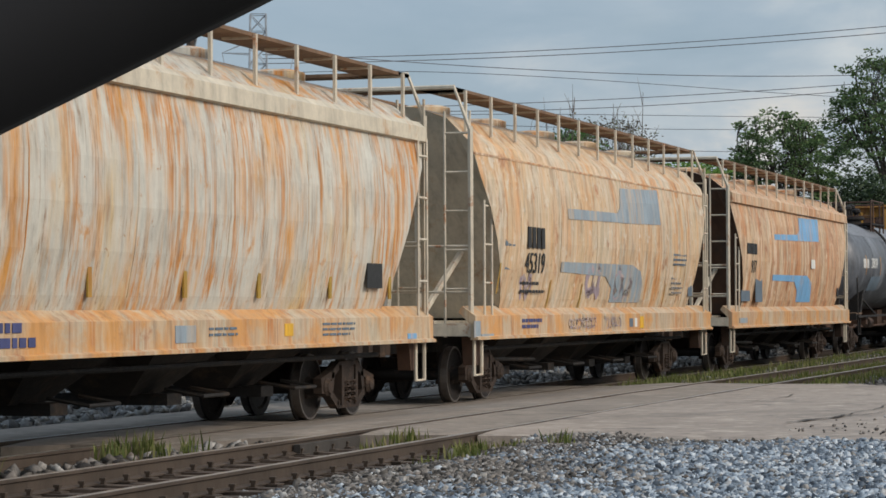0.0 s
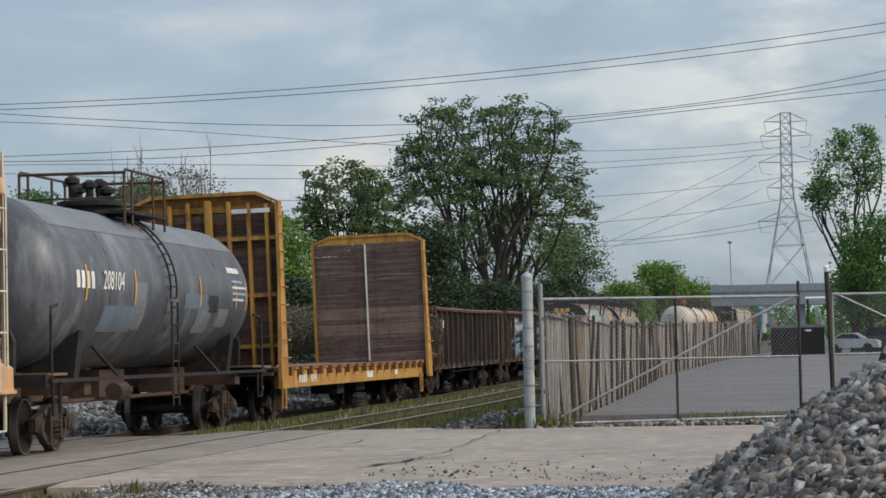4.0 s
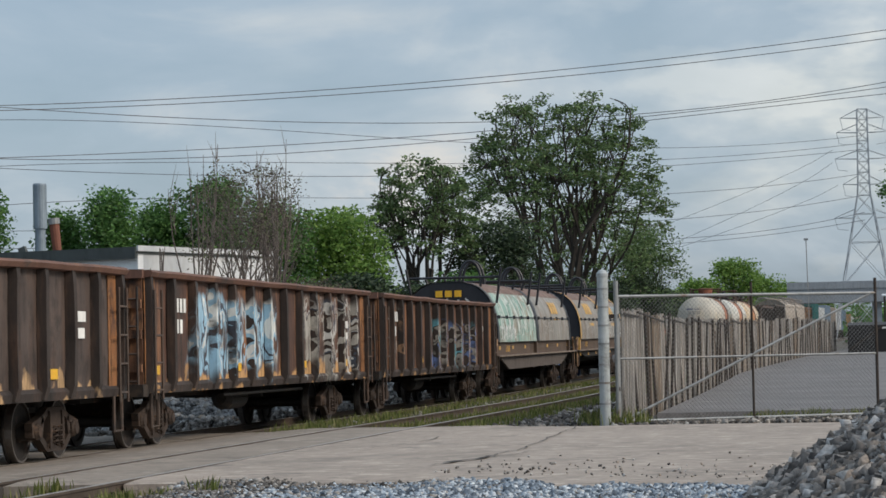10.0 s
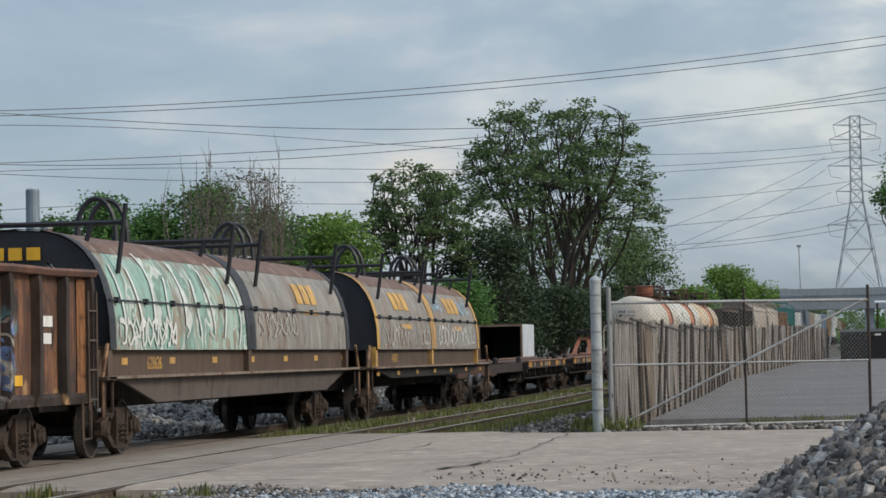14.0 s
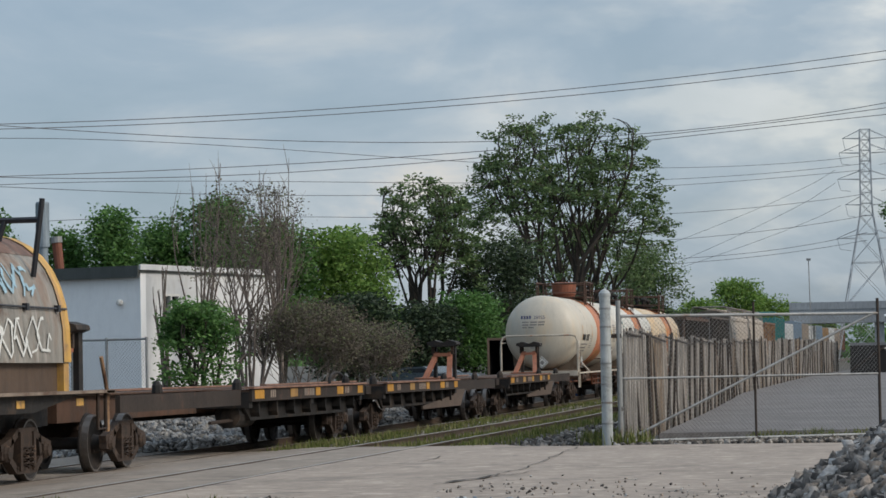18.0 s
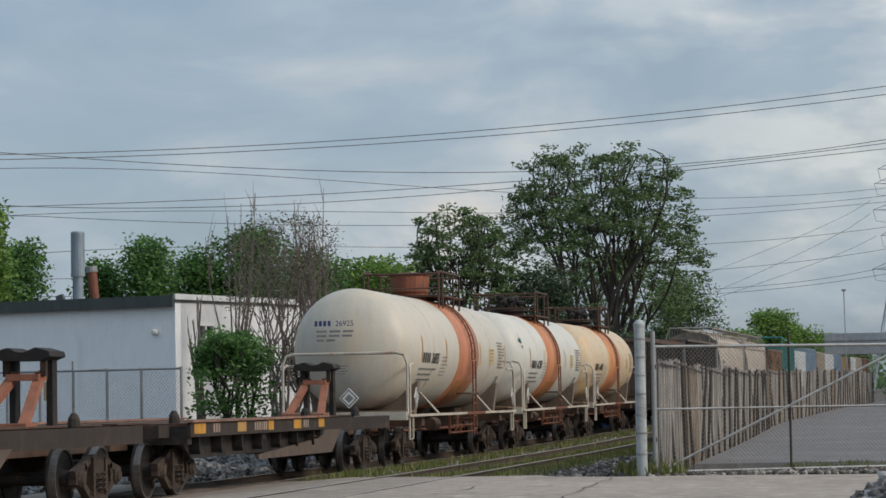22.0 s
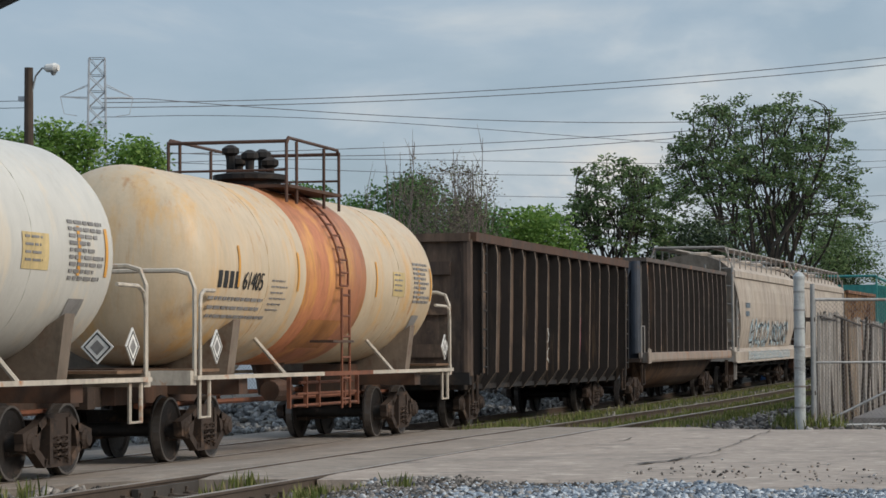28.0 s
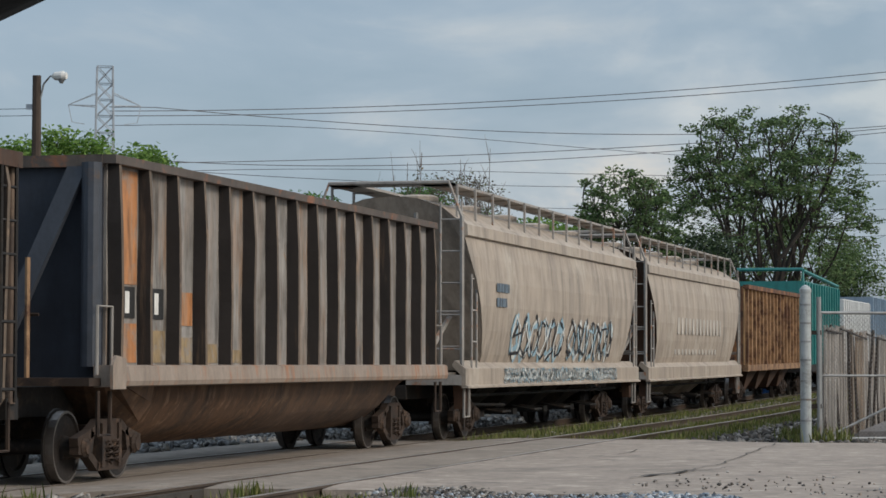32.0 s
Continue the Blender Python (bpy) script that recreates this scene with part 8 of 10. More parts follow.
M["slat_grey"] = island_mat("weathered_grey_slats", [(0.0, (0.20, 0.165, 0.13)), (0.15, (0.31, 0.275, 0.24)), (0.55, (0.40, 0.37, 0.335)), (0.88, (0.50, 0.47, 0.435)), (1.0, (0.26, 0.18, 0.12))], 0.9, 2.2, 0.2)
M["slat_brown"] = island_mat("weathered_brown_slats", [(0.0, (0.12, 0.085, 0.06)), (0.3, (0.27, 0.20, 0.14)), (0.7, (0.38, 0.31, 0.24)), (1.0, (0.46, 0.41, 0.35))], 0.9, 2.2, 0.2)
M["fence_post"] = mat("dark_rusty_fence_post", (0.05, 0.037, 0.029), 0.8, var=0.4)
M["galv"] = mat("dull_galvanised_steel", (0.30, 0.31, 0.31), 0.55, metal=0.35, var=0.3, blotch=[((0.18, 0.14, 0.11), 0.3, 2)])
M["galv_big"] = mat("pale_galvanised_post", (0.43, 0.46, 0.46), 0.6, metal=0.05, var=0.25, blotch=[((0.24, 0.25, 0.24), 0.4, 3)])
M["mesh_wire"] = mat("grey_fence_wire", (0.25, 0.25, 0.245), 0.6, metal=0.3, var=0.2)


def make_fence():
    fence = base("slat_fence", "long leaning fence of weathered grey-brown slat panels on rusty posts", "fence")
    rnd = random.Random(12)
    s, i = 50.25, 0
    while s < 191:
        w = 2.5
        (xa, ya), (xb, yb) = fence_at(s), fence_at(min(191.5, s + w))
        za, zb = ground_z(xa + 1, ya) + 0.02, ground_z(xb + 1, yb) + 0.02
        h_ = 2.28 + rnd.uniform(-0.10, 0.06)
        lean = rnd.uniform(-0.06, 0.06)
        o = rnd.uniform(-0.03, 0.03)
        bm = bmesh.new()
        k = 21
        for j in range(k):
            if rnd.random() < 0.03:
                continue
            u, v = (j + 0.06) / k, (j + 0.97) / k
            tilt, top, off = rnd.gauss(0, 0.035), h_ + rnd.uniform(-0.05, 0.03), rnd.uniform(-0.03, 0.03)
            c = [(xa + (xb - xa) * q + o + off, ya + (yb - ya) * q, za + (zb - za) * q) for q in (u, v)]
            lo = [bm.verts.new(p) for p in c] + [bm.verts.new((x - 0.02, y, z)) for x, y, z in c]
            hi = [bm.verts.new((x + lean, y + tilt, z + top)) for x, y, z in c] + [bm.verts.new((x + lean - 0.02, y + tilt, z + top)) for x, y, z in c]
            for f in ((lo[0], lo[1], hi[1], hi[0]), (lo[3], lo[2], hi[2], hi[3]), (lo[2], lo[0], hi[0], hi[2]), (lo[1], lo[3], hi[3], hi[1]), (hi[0], hi[1], hi[3], hi[2])):
                bm.faces.new(f)
        part("slat_panel", bm, M["slat_brown"] if rnd.random() < (0.6 if s < 66 else 0.18) else M["slat_grey"], fence)
        bm = bmesh.new()
        ly = rnd.uniform(-0.75, 0.45)
        tube(bm, [(xa + 0.07, ya, za - 0.1), (xa + 0.07 + rnd.uniform(-0.16, 0.16), ya + ly, za + h_ + rnd.uniform(-0.1, 0.12))], 0.034, 6)
        part("fence_post", bm, M["fence_post"], fence)
        if s < 120:
            bm = bmesh.new()
            tube(bm, [(xa + 0.09, ya, za + h_ - 0.08), (xb + 0.09, yb, zb + h_ - 0.12)], 0.025, 5)
            part("fence_rail", bm, M["fence_post"], fence)
        s += w
        i += 1


def leaf_gate(name, label, a, b, z0, z1, brace_up):
    """A chain-link gate leaf from a to b on the ground."""
    gate = base(name, label, "gate")
    a, b = Vector((*a, 0)), Vector((*b, 0))
    d = (b - a).normalized()
    L = (b - a).length

    def p(u, z):
        return tuple(a + d * u + Vector((0, 0, z)))

    zm = z0 + (z1 - z0) * 0.5
    part("top_rail", tubes([p(0, z1), p(L, z1)], r=0.03, n=8), M["galv"], gate)
    part("middle_rail", tubes([p(0, zm), p(L, zm)], r=0.022, n=8), M["galv"], gate)
    part("bottom_rail", tubes([p(0, z0), p(L, z0)], r=0.03, n=8), M["galv"], gate)
    part("end_stile", tubes([p(0, z0 - 0.05), p(0, z1 + 0.02)], r=0.03, n=8), M["galv"], gate)
    part("end_stile", tubes([p(L, z0 - 0.05), p(L, z1 + 0.3)], r=0.03, n=8), M["fence_post"], gate)
    part("middle_stile", tubes([p(L * 0.51, z0), p(L * 0.51, z1 + 0.25)], r=0.024, n=8), M["fence_post"], gate)
    part("diagonal_brace", tubes([p(0.05, z0), p(L - 0.1, z1)] if brace_up else [p(0.1, z1), p(L - 0.05, z0)], r=0.026, n=8), M["galv"], gate)
    bm = bmesh.new()
    H, st = z1 - z0, 0.085
    k = -H
    while k < L:
        for sgn in (1, -1):
            u0, u1 = k, k + H
            za, zb = (z0, z1) if sgn > 0 else (z1, z0)
            if u0 < 0:
                za += (zb - za) * (-u0 / H)
                u0 = 0
            if u1 > L:
                zb = za + (zb - za) * ((L - u0) / (u1 - u0))
                u1 = L
            if u1 - u0 > 0.02:
                tube(bm, [p(u0, za), p(u1, zb)], 0.0032, 3)
        k += st
    part("wire_mesh", bm, M["mesh_wire"], gate, "diamond chain-link mesh")
    return gate


def make_gate():
    post = base("gate_post", "thick pale galvanised gate post with bands and a domed cap", "post", pose(-5.36, 49.75, 0))
    bm = lathe(bmesh.new(), [(-0.25, 0.105), (2.78, 0.105), (2.82, 0.115), (2.86, 0.115), (2.92, 0.07), (2.95, 0.0)], "z", 20)
    part("shaft", bm, M["galv_big"], post, smooth=False)
    for z in (0.35, 0.75, 1.1, 1.5, 1.85, 2.2, 2.55):
        part("band", lathe(bmesh.new(), [(z, 0.112), (z + 0.035, 0.112)], "z", 20), M["galv"], post)
    side = base("hinge_post", "thin rusty hinge post beside the gate post", "post", pose(-5.13, 49.95, 0))
    part("shaft", tubes([(0, 0, -0.2), (0, 0, 2.72)], r=0.045, n=10), M["galv"], side)
    part("hinge", boxes((-0.2, 0.05, -0.03, 0.03, 0.6, 0.68)), M["fence_post"], side)
    part("hinge", boxes((-0.2, 0.05, -0.03, 0.03, 2.0, 2.08)), M["fence_post"], side)
    leaf_gate("chain_link_gate", "wide chain-link gate leaf with a diagonal brace, closed", (-5.10, 49.98), (-0.22, 52.6), 0.02, 2.42, True)
    p2 = base("latch_post", "leaning rusty latch post with a bright cap", "post", pose(0.38, 53.1, 0))
    part("shaft", tubes([(0.06, 0, -0.2), (0.02, 0, 1.4), (-0.03, 0, 2.95)], r=0.05, n=10), M["fence_post"], p2)
    part("cap", lathe(bmesh.new(), [(2.9, 0.05), (3.0, 0.06), (3.05, 0.0)], "z", 10, (-0.03, 0, 0)), M["white_paint"], p2)
    leaf_gate("chain_link_gate", "second chain-link gate leaf with a falling brace, closed", (0.45, 53.3), (5.6, 55.4), 0.02, 2.45, False)


make_yard()
make_fence()
make_gate()


# ---- parked cars and the yard's end ----
def parked_car(name, label, m, L, H, paint, kind="sedan"):
    car = base(name, label, "car", m)
    w = 0.9
    if kind == "sedan":
        low = [(-L / 2, 0.35), (-L / 2, 0.75), (-L / 2 + 0.25, 0.88), (-L * 0.20, 0.95), (L * 0.25, 0.98), (L / 2 - 0.1, 0.92), (L / 2, 0.7), (L / 2, 0.35)]
        top = [(-L * 0.26, 0.95), (-L * 0.08, H), (L * 0.18, H - 0.02), (L * 0.36, 0.97)]
    else:
        low = [(-L / 2, 0.4), (-L / 2, 0.95), (-L / 2 + 0.2, 1.05), (-L * 0.18, 1.1), (L * 0.48, 1.1), (L / 2, 0.9), (L / 2, 0.4)]
        top = [(-L * 0.22, 1.1), (-L * 0.08, H), (L * 0.40, H - 0.04), (L * 0.47, 1.1)]
    bm = prism_x(bmesh.new(), low, -w, w)
    bmesh.ops.bevel(bm, geom=list(bm.edges), offset=0.05, segments=2)
    part("body", bm, paint, car)
    bm = prism_x(bmesh.new(), top, -w + 0.12, w - 0.12)
    bmesh.ops.bevel(bm, geom=list(bm.edges), offset=0.05, segments=2)
    part("roof", bm, paint, car)
    inner = [(y * 0.9 + 0.02, z - 0.07) for y, z in top]
    for sx in (-1, 1):
        part("side_window", prism_x(bmesh.new(), inner, sx * (w - 0.12), sx * (w - 0.112)), M["car_glass"], car)
    wheel = None
    for y in (-L * 0.31, L * 0.31):
        for sx in (-1, 1):
            mm = pose(sx * (w - 0.08), y, 0.33)
            if wheel is None:
                wheel = part("wheel", lathe(bmesh.new(), [(-0.1, 0.18), (-0.1, 0.31), (-0.07, 0.33), (0.07, 0.33), (0.1, 0.31), (0.1, 0.18)], "x", 18), M["black_steel"], car)
                wheel.matrix_basis = mm
            else:
                again("wheel", wheel, car, mm)
    for e in (-1, 1):
        part("lamp", boxes((-w + 0.1, -w + 0.4, e * L / 2 - 0.03, e * L / 2 + 0.03, 0.66, 0.78), (w - 0.4, w - 0.1, e * L / 2 - 0.03, e * L / 2 + 0.03, 0.66, 0.78)), M["white_paint"], car)


M["car_silver"] = mat("silver_car_paint", (0.50, 0.54, 0.56), 0.3, metal=0.3, var=0.06, bump=0)
M["car_dark"] = mat("dark_car_paint", (0.05, 0.05, 0.055), 0.3, metal=0.2, var=0.08, bump=0)
M["car_glass"] = mat("dark_car_glass", (0.02, 0.025, 0.03), 0.08, var=0.05, bump=0)
M["dark_bin"] = mat("black_brown_sheet_steel", (0.02, 0.018, 0.018), 0.6, var=0.3)
M["canopy_white"] = mat("white_canopy_sheet", (0.62, 0.66, 0.70), 0.5, var=0.12)
M["concrete_far"] = mat("blue_grey_far_concrete", (0.30, 0.33, 0.36), 0.8, var=0.2, scale=0.3)


def yard_end():
    def spot(az, d):
        p = at(az, 0, d)
        return p.x, p.y, yard_z(p.x, p.y)
    x, y, z = spot(0.90, 176)
    parked_car("parked_car", "silver parked sedan at the yard's end", pose(x, y, z, 0, 0, 82), 3.6, 1.35, M["car_silver"])
    x, y, z = spot(1.85, 184)
    parked_car("parked_pickup", "dark parked pickup truck at the yard's end", pose(x, y, z, 0, 0, 80), 5.0, 1.75, M["car_dark"], "suv")
    x, y, z = spot(-0.28, 172)
    bin_ = base("skip", "black-brown steel skip with a diagonal brace", "skip", pose(x, y, z, 0, 0, 0))
    bm = prism_x(bmesh.new(), [(-1.0, 0), (1.0, 0), (1.1, 1.95), (-1.1, 1.75)], -1.7, 1.75)
    bmesh.ops.bevel(bm, geom=list(bm.edges), offset=0.04, segments=1)
    part("body", bm, M["dark_bin"], bin_)
    part("brace", tubes([(-1.6, -1.12, 0.2), (0.6, -1.14, 1.7)], r=0.06), M["fence_post"], bin_)
    part("label_plate", boxes((0.5, 0.9, -1.16, -1.14, 1.5, 1.62)), M["white_paint"], bin_)
    x, y, z = spot(0.35, 205)
    sh = base("canopy_shelter", "small open shelter with a sloping white sheet roof", "shelter", pose(x, y, z))
    bm = bmesh.new()
    vs = [bm.verts.new(p) for p in ((-1.6, -1, 4.2), (1.2, -1, 4.2), (1.2, 2, 4.35), (-1.6, 2, 4.35), (-1.6, -1, 4.12), (1.2, -1, 4.12), (1.2, 2, 4.27), (-1.6, 2, 4.27))]
    for f in ((0, 1, 2, 3), (7, 6, 5, 4), (0, 4, 5, 1), (1, 5, 6, 2), (2, 6, 7, 3), (3, 7, 4, 0)):
        bm.faces.new([vs[i] for i in f])
    part("roof", bm, M["canopy_white"], sh)
    bm = bmesh.new()
    vs = [bm.verts.new(p) for p in ((-0.3, -1.2, 3.7), (2.2, -1.2, 2.7), (2.2, 1, 2.7), (-0.3, 1, 3.7))]
    bm.faces.new(vs)
    bmesh.ops.solidify(bm, geom=bm.faces[:], thickness=0.08)
    part("lean_to_roof", bm, M["canopy_white"], sh)
    for px in (-1.4, 0.2, 2.0):
        part("pillar", boxes((px - 0.08, px + 0.08, -0.9, -0.74, 0, 4.15 if px < 1 else 2.7)), M["fence_post"], sh)
    x, y, z = spot(-0.9, 330)
    br = base("overpass", "far blue-grey road overpass on piers", "bridge", pose(x, y, 0))
    part("deck", boxes((-7, 30, -3, 3, 6.4, 8.1), (-7, 30, -3.1, -3.0, 8.1, 9.0)), M["concrete_far"], br)
    for px in (-6, 4, 14, 24):
        part("pier", boxes((px - 0.6, px + 0.6, -2, 2, 0, 6.4)), M["concrete_far"], br)
    x, y, z = spot(-1.66, 250)
    lp = base("far_lamp_post", "tall thin grey lamp post far off", "lamp post", pose(x, y, 0))
    part("shaft", tubes([(0, 0, 0), (-0.15, 0, 11.2)], r=0.045, n=8), M["galv"], lp)
    part("head", boxes((-0.35, 0.05, -0.15, 0.15, 11.2, 11.4)), M["galv"], lp)


def behind_tracks():
    """Things parked in the clearing beyond the train."""
    c = at(-8.26, 0, 119)
    z = ground_z(c.x, c.y)
    tr = base("box_trailer", "silver-sided box trailer with its dark open rear", "trailer", pose(c.x, c.y, z))
    w, z0, z1, L = 1.03, 0.75, 2.87 - z, 4.0
    part("side_wall", boxes((w - 0.05, w, 0.06, L, z0, z1 - 0.06)), M["trailer_silver"], tr)
    part("side_wall", boxes((-w, -w + 0.05, 0.06, L, z0, z1 - 0.06)), M["trailer_silver"], tr)
    part("roof", boxes((-w, w, 0.06, L, z1 - 0.06, z1)), M["trailer_silver"], tr)
    # inner end, floor and added wall sheets are black for the shade inside
    part("front_wall", boxes((-w + 0.05, w - 0.05, L - 0.05, L, z0, z1 - 0.06)), M["dark_bin"], tr)
    part("floor", boxes((-w + 0.05, w - 0.05, 0.06, L - 0.05, z0, z0 + 0.06)), M["dark_bin"], tr)
    part("rear_frame", boxes((-w, w, 0, 0.06, z1 - 0.10, z1), (-w, -w + 0.09, 0, 0.06, z0, z1 - 0.10), (w - 0.09, w, 0, 0.06, z0, z1 - 0.10), (-w, w, -0.02, 0.06, z0 - 0.12, z0)), M["frame_tan"], tr)
    part("lining", boxes((-w + 0.052, -w + 0.062, 0.08, L - 0.06, z0 + 0.06, z1 - 0.07), (w - 0.062, w - 0.052, 0.08, L - 0.06, z0 + 0.06, z1 - 0.07), (-w + 0.07, w - 0.07, 0.08, L - 0.06, z1 - 0.08, z1 - 0.065)), M["dark_bin"], tr)
    for x in (-w + 0.15, w - 0.15):
        for y in (1.5, 2.4):
            part("wheel", lathe(bmesh.new(), [(-0.1, 0.15), (-0.1, 0.38), (0.1, 0.38), (0.1, 0.15)], "x", 16, (x, y, 0.38)), M["black_steel"], tr)
    part("axle", boxes((-0.9, 0.9, 1.44, 1.56, 0.34, 0.46), (-0.9, 0.9, 2.34, 2.46, 0.34, 0.46), (-0.6, -0.5, 0.4, 3.6, 0.44, 0.64), (0.5, 0.6, 0.4, 3.6, 0.44, 0.64)), M["black_steel"], tr)
    c = at(-10.0, 0, 110)
    parked_car("parked_car", "silver-blue parked sedan in the clearing beyond the tracks", pose(c.x, c.y, ground_z(c.x, c.y) - 0.02, 0, 0, 55), 4.3, 1.22, M["car_blue"])
    for az, d, r, h_, paint, label in ((-7.30, 122, 0.22, 1.15, "white_paint", "white drum standing beyond the tracks"), (-7.02, 122, 0.27, 0.95, "blue_drum", "blue drum standing beyond the tracks"), (-6.80, 123, 0.27, 0.95, "blue_drum", "blue drum standing beyond the tracks")):
        c = at(az, 0, d)
        o = part("drum", lathe(bmesh.new(), [(0, 0.02), (0, r), (h_ * 0.33, r), (h_ * 0.35, r + 0.02), (h_ * 0.37, r), (h_ * 0.66, r), (h_ * 0.68, r + 0.02), (h_ * 0.7, r), (h_, r), (h_, 0.02)], "z", 16), M[paint])
        o.matrix_basis = pose(c.x, c.y, ground_z(c.x, c.y))
        tagged(o, label, "drum")
    for x, y in ((-8.4, 59.4), (-9.85, 57.4)):
        bm = bmesh.new()
        bmesh.ops.create_icosphere(bm, subdivisions=2, radius=0.09)
        rnd = random.Random(int(y))
        for v in bm.verts:
            v.co = Vector((v.co.x * 1.3, v.co.y, v.co.z * 0.7)) * rnd.uniform(0.75, 1.15)
        o = part("litter_bag", bm, M["blue_drum"], smooth=True)
        o.matrix_basis = pose(x, y, ground_z(x, y) + 0.07)
        tagged(o, "crumpled blue plastic bag lying in the grass", "litter")


M["trailer_silver"] = mat("pale_silver_trailer_sheet", (0.62, 0.66, 0.70), 0.45, metal=0.2, var=0.12, streak=[((0.45, 0.47, 0.50), 0.35, 3.0, 0.3)])
M["frame_tan"] = mat("rusty_tan_frame_paint", (0.22, 0.15, 0.11), 0.7, var=0.3)
M["blue_drum"] = mat("bright_blue_plastic", (0.05, 0.16, 0.45), 0.5, var=0.2)
M["car_blue"] = mat("silver_blue_car_paint", (0.10, 0.13, 0.15), 0.3, metal=0.3, var=0.06, bump=0)
yard_end()
behind_tracks()


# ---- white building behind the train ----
# one white paint: front brightened against its shade, other walls darkened against the sun
M["wall_white"] = mat("white_block_wall_lifted_for_shade", (0.86, 0.87, 0.87), 0.75, grime=0.04, var=0.05, scale=0.4, fine=6, bump=0.08, streak=[((0.70, 0.72, 0.73), 0.3, 1.2, 0.2)])
M["wall_white_b"] = mat("white_wall_dimmed_for_sun", (0.60, 0.61, 0.61), 0.75, grime=0.1, var=0.1, scale=0.5, fine=6, bump=0.1, streak=[((0.45, 0.43, 0.40), 0.28, 1.5, 0.25)])
M["roof_edge"] = mat("dark_green_grey_roof_trim", (0.075, 0.085, 0.08), 0.6, var=0.25)
M["stack"] = mat("blue_grey_metal_flue", (0.24, 0.29, 0.33), 0.45, metal=0.4, var=0.2)
M["rust_pipe"] = mat("rust_brown_pipe", (0.20, 0.07, 0.04), 0.7, var=0.3)


def make_building():
    cx, cy, H = -23.6, 80.6, 4.76
    b = base("white_building", "low white flat-roofed building with a dark roof trim", "building", pose(cx, cy, 0.2, 0, 0, -19.0))
    # local y runs along the end wall, local -x along the long wall
    LW, SW, T = 24.0, 7.9, 0.3
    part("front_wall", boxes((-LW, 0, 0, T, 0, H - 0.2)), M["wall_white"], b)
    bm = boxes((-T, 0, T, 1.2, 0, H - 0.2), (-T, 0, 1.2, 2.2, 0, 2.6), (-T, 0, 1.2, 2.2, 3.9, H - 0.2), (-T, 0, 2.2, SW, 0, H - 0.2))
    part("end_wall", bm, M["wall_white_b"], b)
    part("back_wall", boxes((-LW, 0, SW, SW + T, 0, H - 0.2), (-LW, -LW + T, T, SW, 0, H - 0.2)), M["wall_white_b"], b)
    part("roof", boxes((-LW - 0.2, 0.05, -0.15, SW + 0.3, H - 0.2, H - 0.05)), M["roof_edge"], b)
    part("roof_trim", boxes((-LW - 0.2, 0.05, -0.22, -0.152, H - 0.36, H + 0.02)), M["roof_edge"], b)
    part("coping", boxes((0.052, 0.12, -0.15, SW + 0.3, H - 0.12, H + 0.06)), M["wall_white_b"], b)
    win = part("window", boxes((-0.20, -0.16, 1.2, 2.2, 2.6, 3.9)), M["car_glass"], b)
    part("frame", boxes((-0.15, 0.02, 1.2, 1.28, 2.6, 3.9), (-0.15, 0.02, 2.12, 2.2, 2.6, 3.9), (-0.15, 0.02, 1.28, 2.12, 2.6, 2.68), (-0.15, 0.02, 1.28, 2.12, 3.82, 3.9), (-0.15, 0.02, 1.66, 1.74, 2.68, 3.82)), M["white_paint"], win)
    lamp = part("wall_lamp", lathe(bmesh.new(), [(-0.20, 0.05), (-0.16, 0.10), (-0.05, 0.10), (0.0, 0.05)], "y", 14, (-0.75, 0, H - 1.15)), M["white_paint"], b)
    st = base("flue_stack", "tall blue-grey metal flue on the roof", "flue", pose(*at(-18.42, 0, 90).xy, H + 0.14))
    part("shaft", lathe(bmesh.new(), [(-0.1, 0.20), (1.0, 0.18), (1.0, 0.235), (2.5, 0.235), (2.55, 0.21)], "z", 16), M["stack"], st)
    pp = base("rust_pipe", "rust-brown vent pipe with a pale collar on the roof", "pipe", pose(*at(-18.05, 0, 88).xy, H + 0.14, 0, -6, 0))
    part("shaft", lathe(bmesh.new(), [(-0.1, 0.15), (1.05, 0.17)], "z", 12), M["rust_pipe"], pp)
    part("collar", lathe(bmesh.new(), [(1.05, 0.20), (1.25, 0.20)], "z", 12), M["galv"], pp)
    ar = base("roof_vent", "small dark vent stub on the roof", "vent", pose(*at(-18.75, 0, 89).xy, H + 0.14, 0, -20, 0))
    part("stub", boxes((-0.12, 0.12, -0.12, 0.12, -0.1, 0.35)), M["roof_edge"], ar)
    # chain-link fence in front of it
    f = base("wire_fence", "grey chain-link fence with a top rail before the white building", "fence")
    p0 = Vector((-17.9, 61.6, 0.3))
    d = Vector((-0.946, 0.326, 0))
    bm = bmesh.new()
    tube(bm, [p0 + Vector((0, 0, 2.05)), p0 + d * 14 + Vector((0, 0, 2.05))], 0.03, 6)
    part("top_rail", bm, M["galv"], f)
    for k in range(10):
        q = p0 + d * (0.15 + 1.05 * k) if k else p0
        part("post", tubes([q, q + Vector((0, 0, 2.3 if k == 3 else 2.1))], r=0.04), M["galv"], f)
    bm = bmesh.new()
    for k in range(-21, 130):
        for sgn in (1, -1):
            u0, u1 = k * 0.1, k * 0.1 + 2.0
            za, zb = (0, 2.0) if sgn > 0 else (2.0, 0)
            if u0 < 0:
                za += (zb - za) * (-u0 / 2.0)
                u0 = 0
            tube(bm, [p0 + d * u0 + Vector((0, 0, za)), p0 + d * u1 + Vector((0, 0, zb))], 0.003, 3)
    part("wire_mesh", bm, M["mesh_wire"], f)
    sg = base("small_sign", "small tan notice box on a dark stake", "sign", pose(*at(-19.05, 0, 58).xy, 0.2))
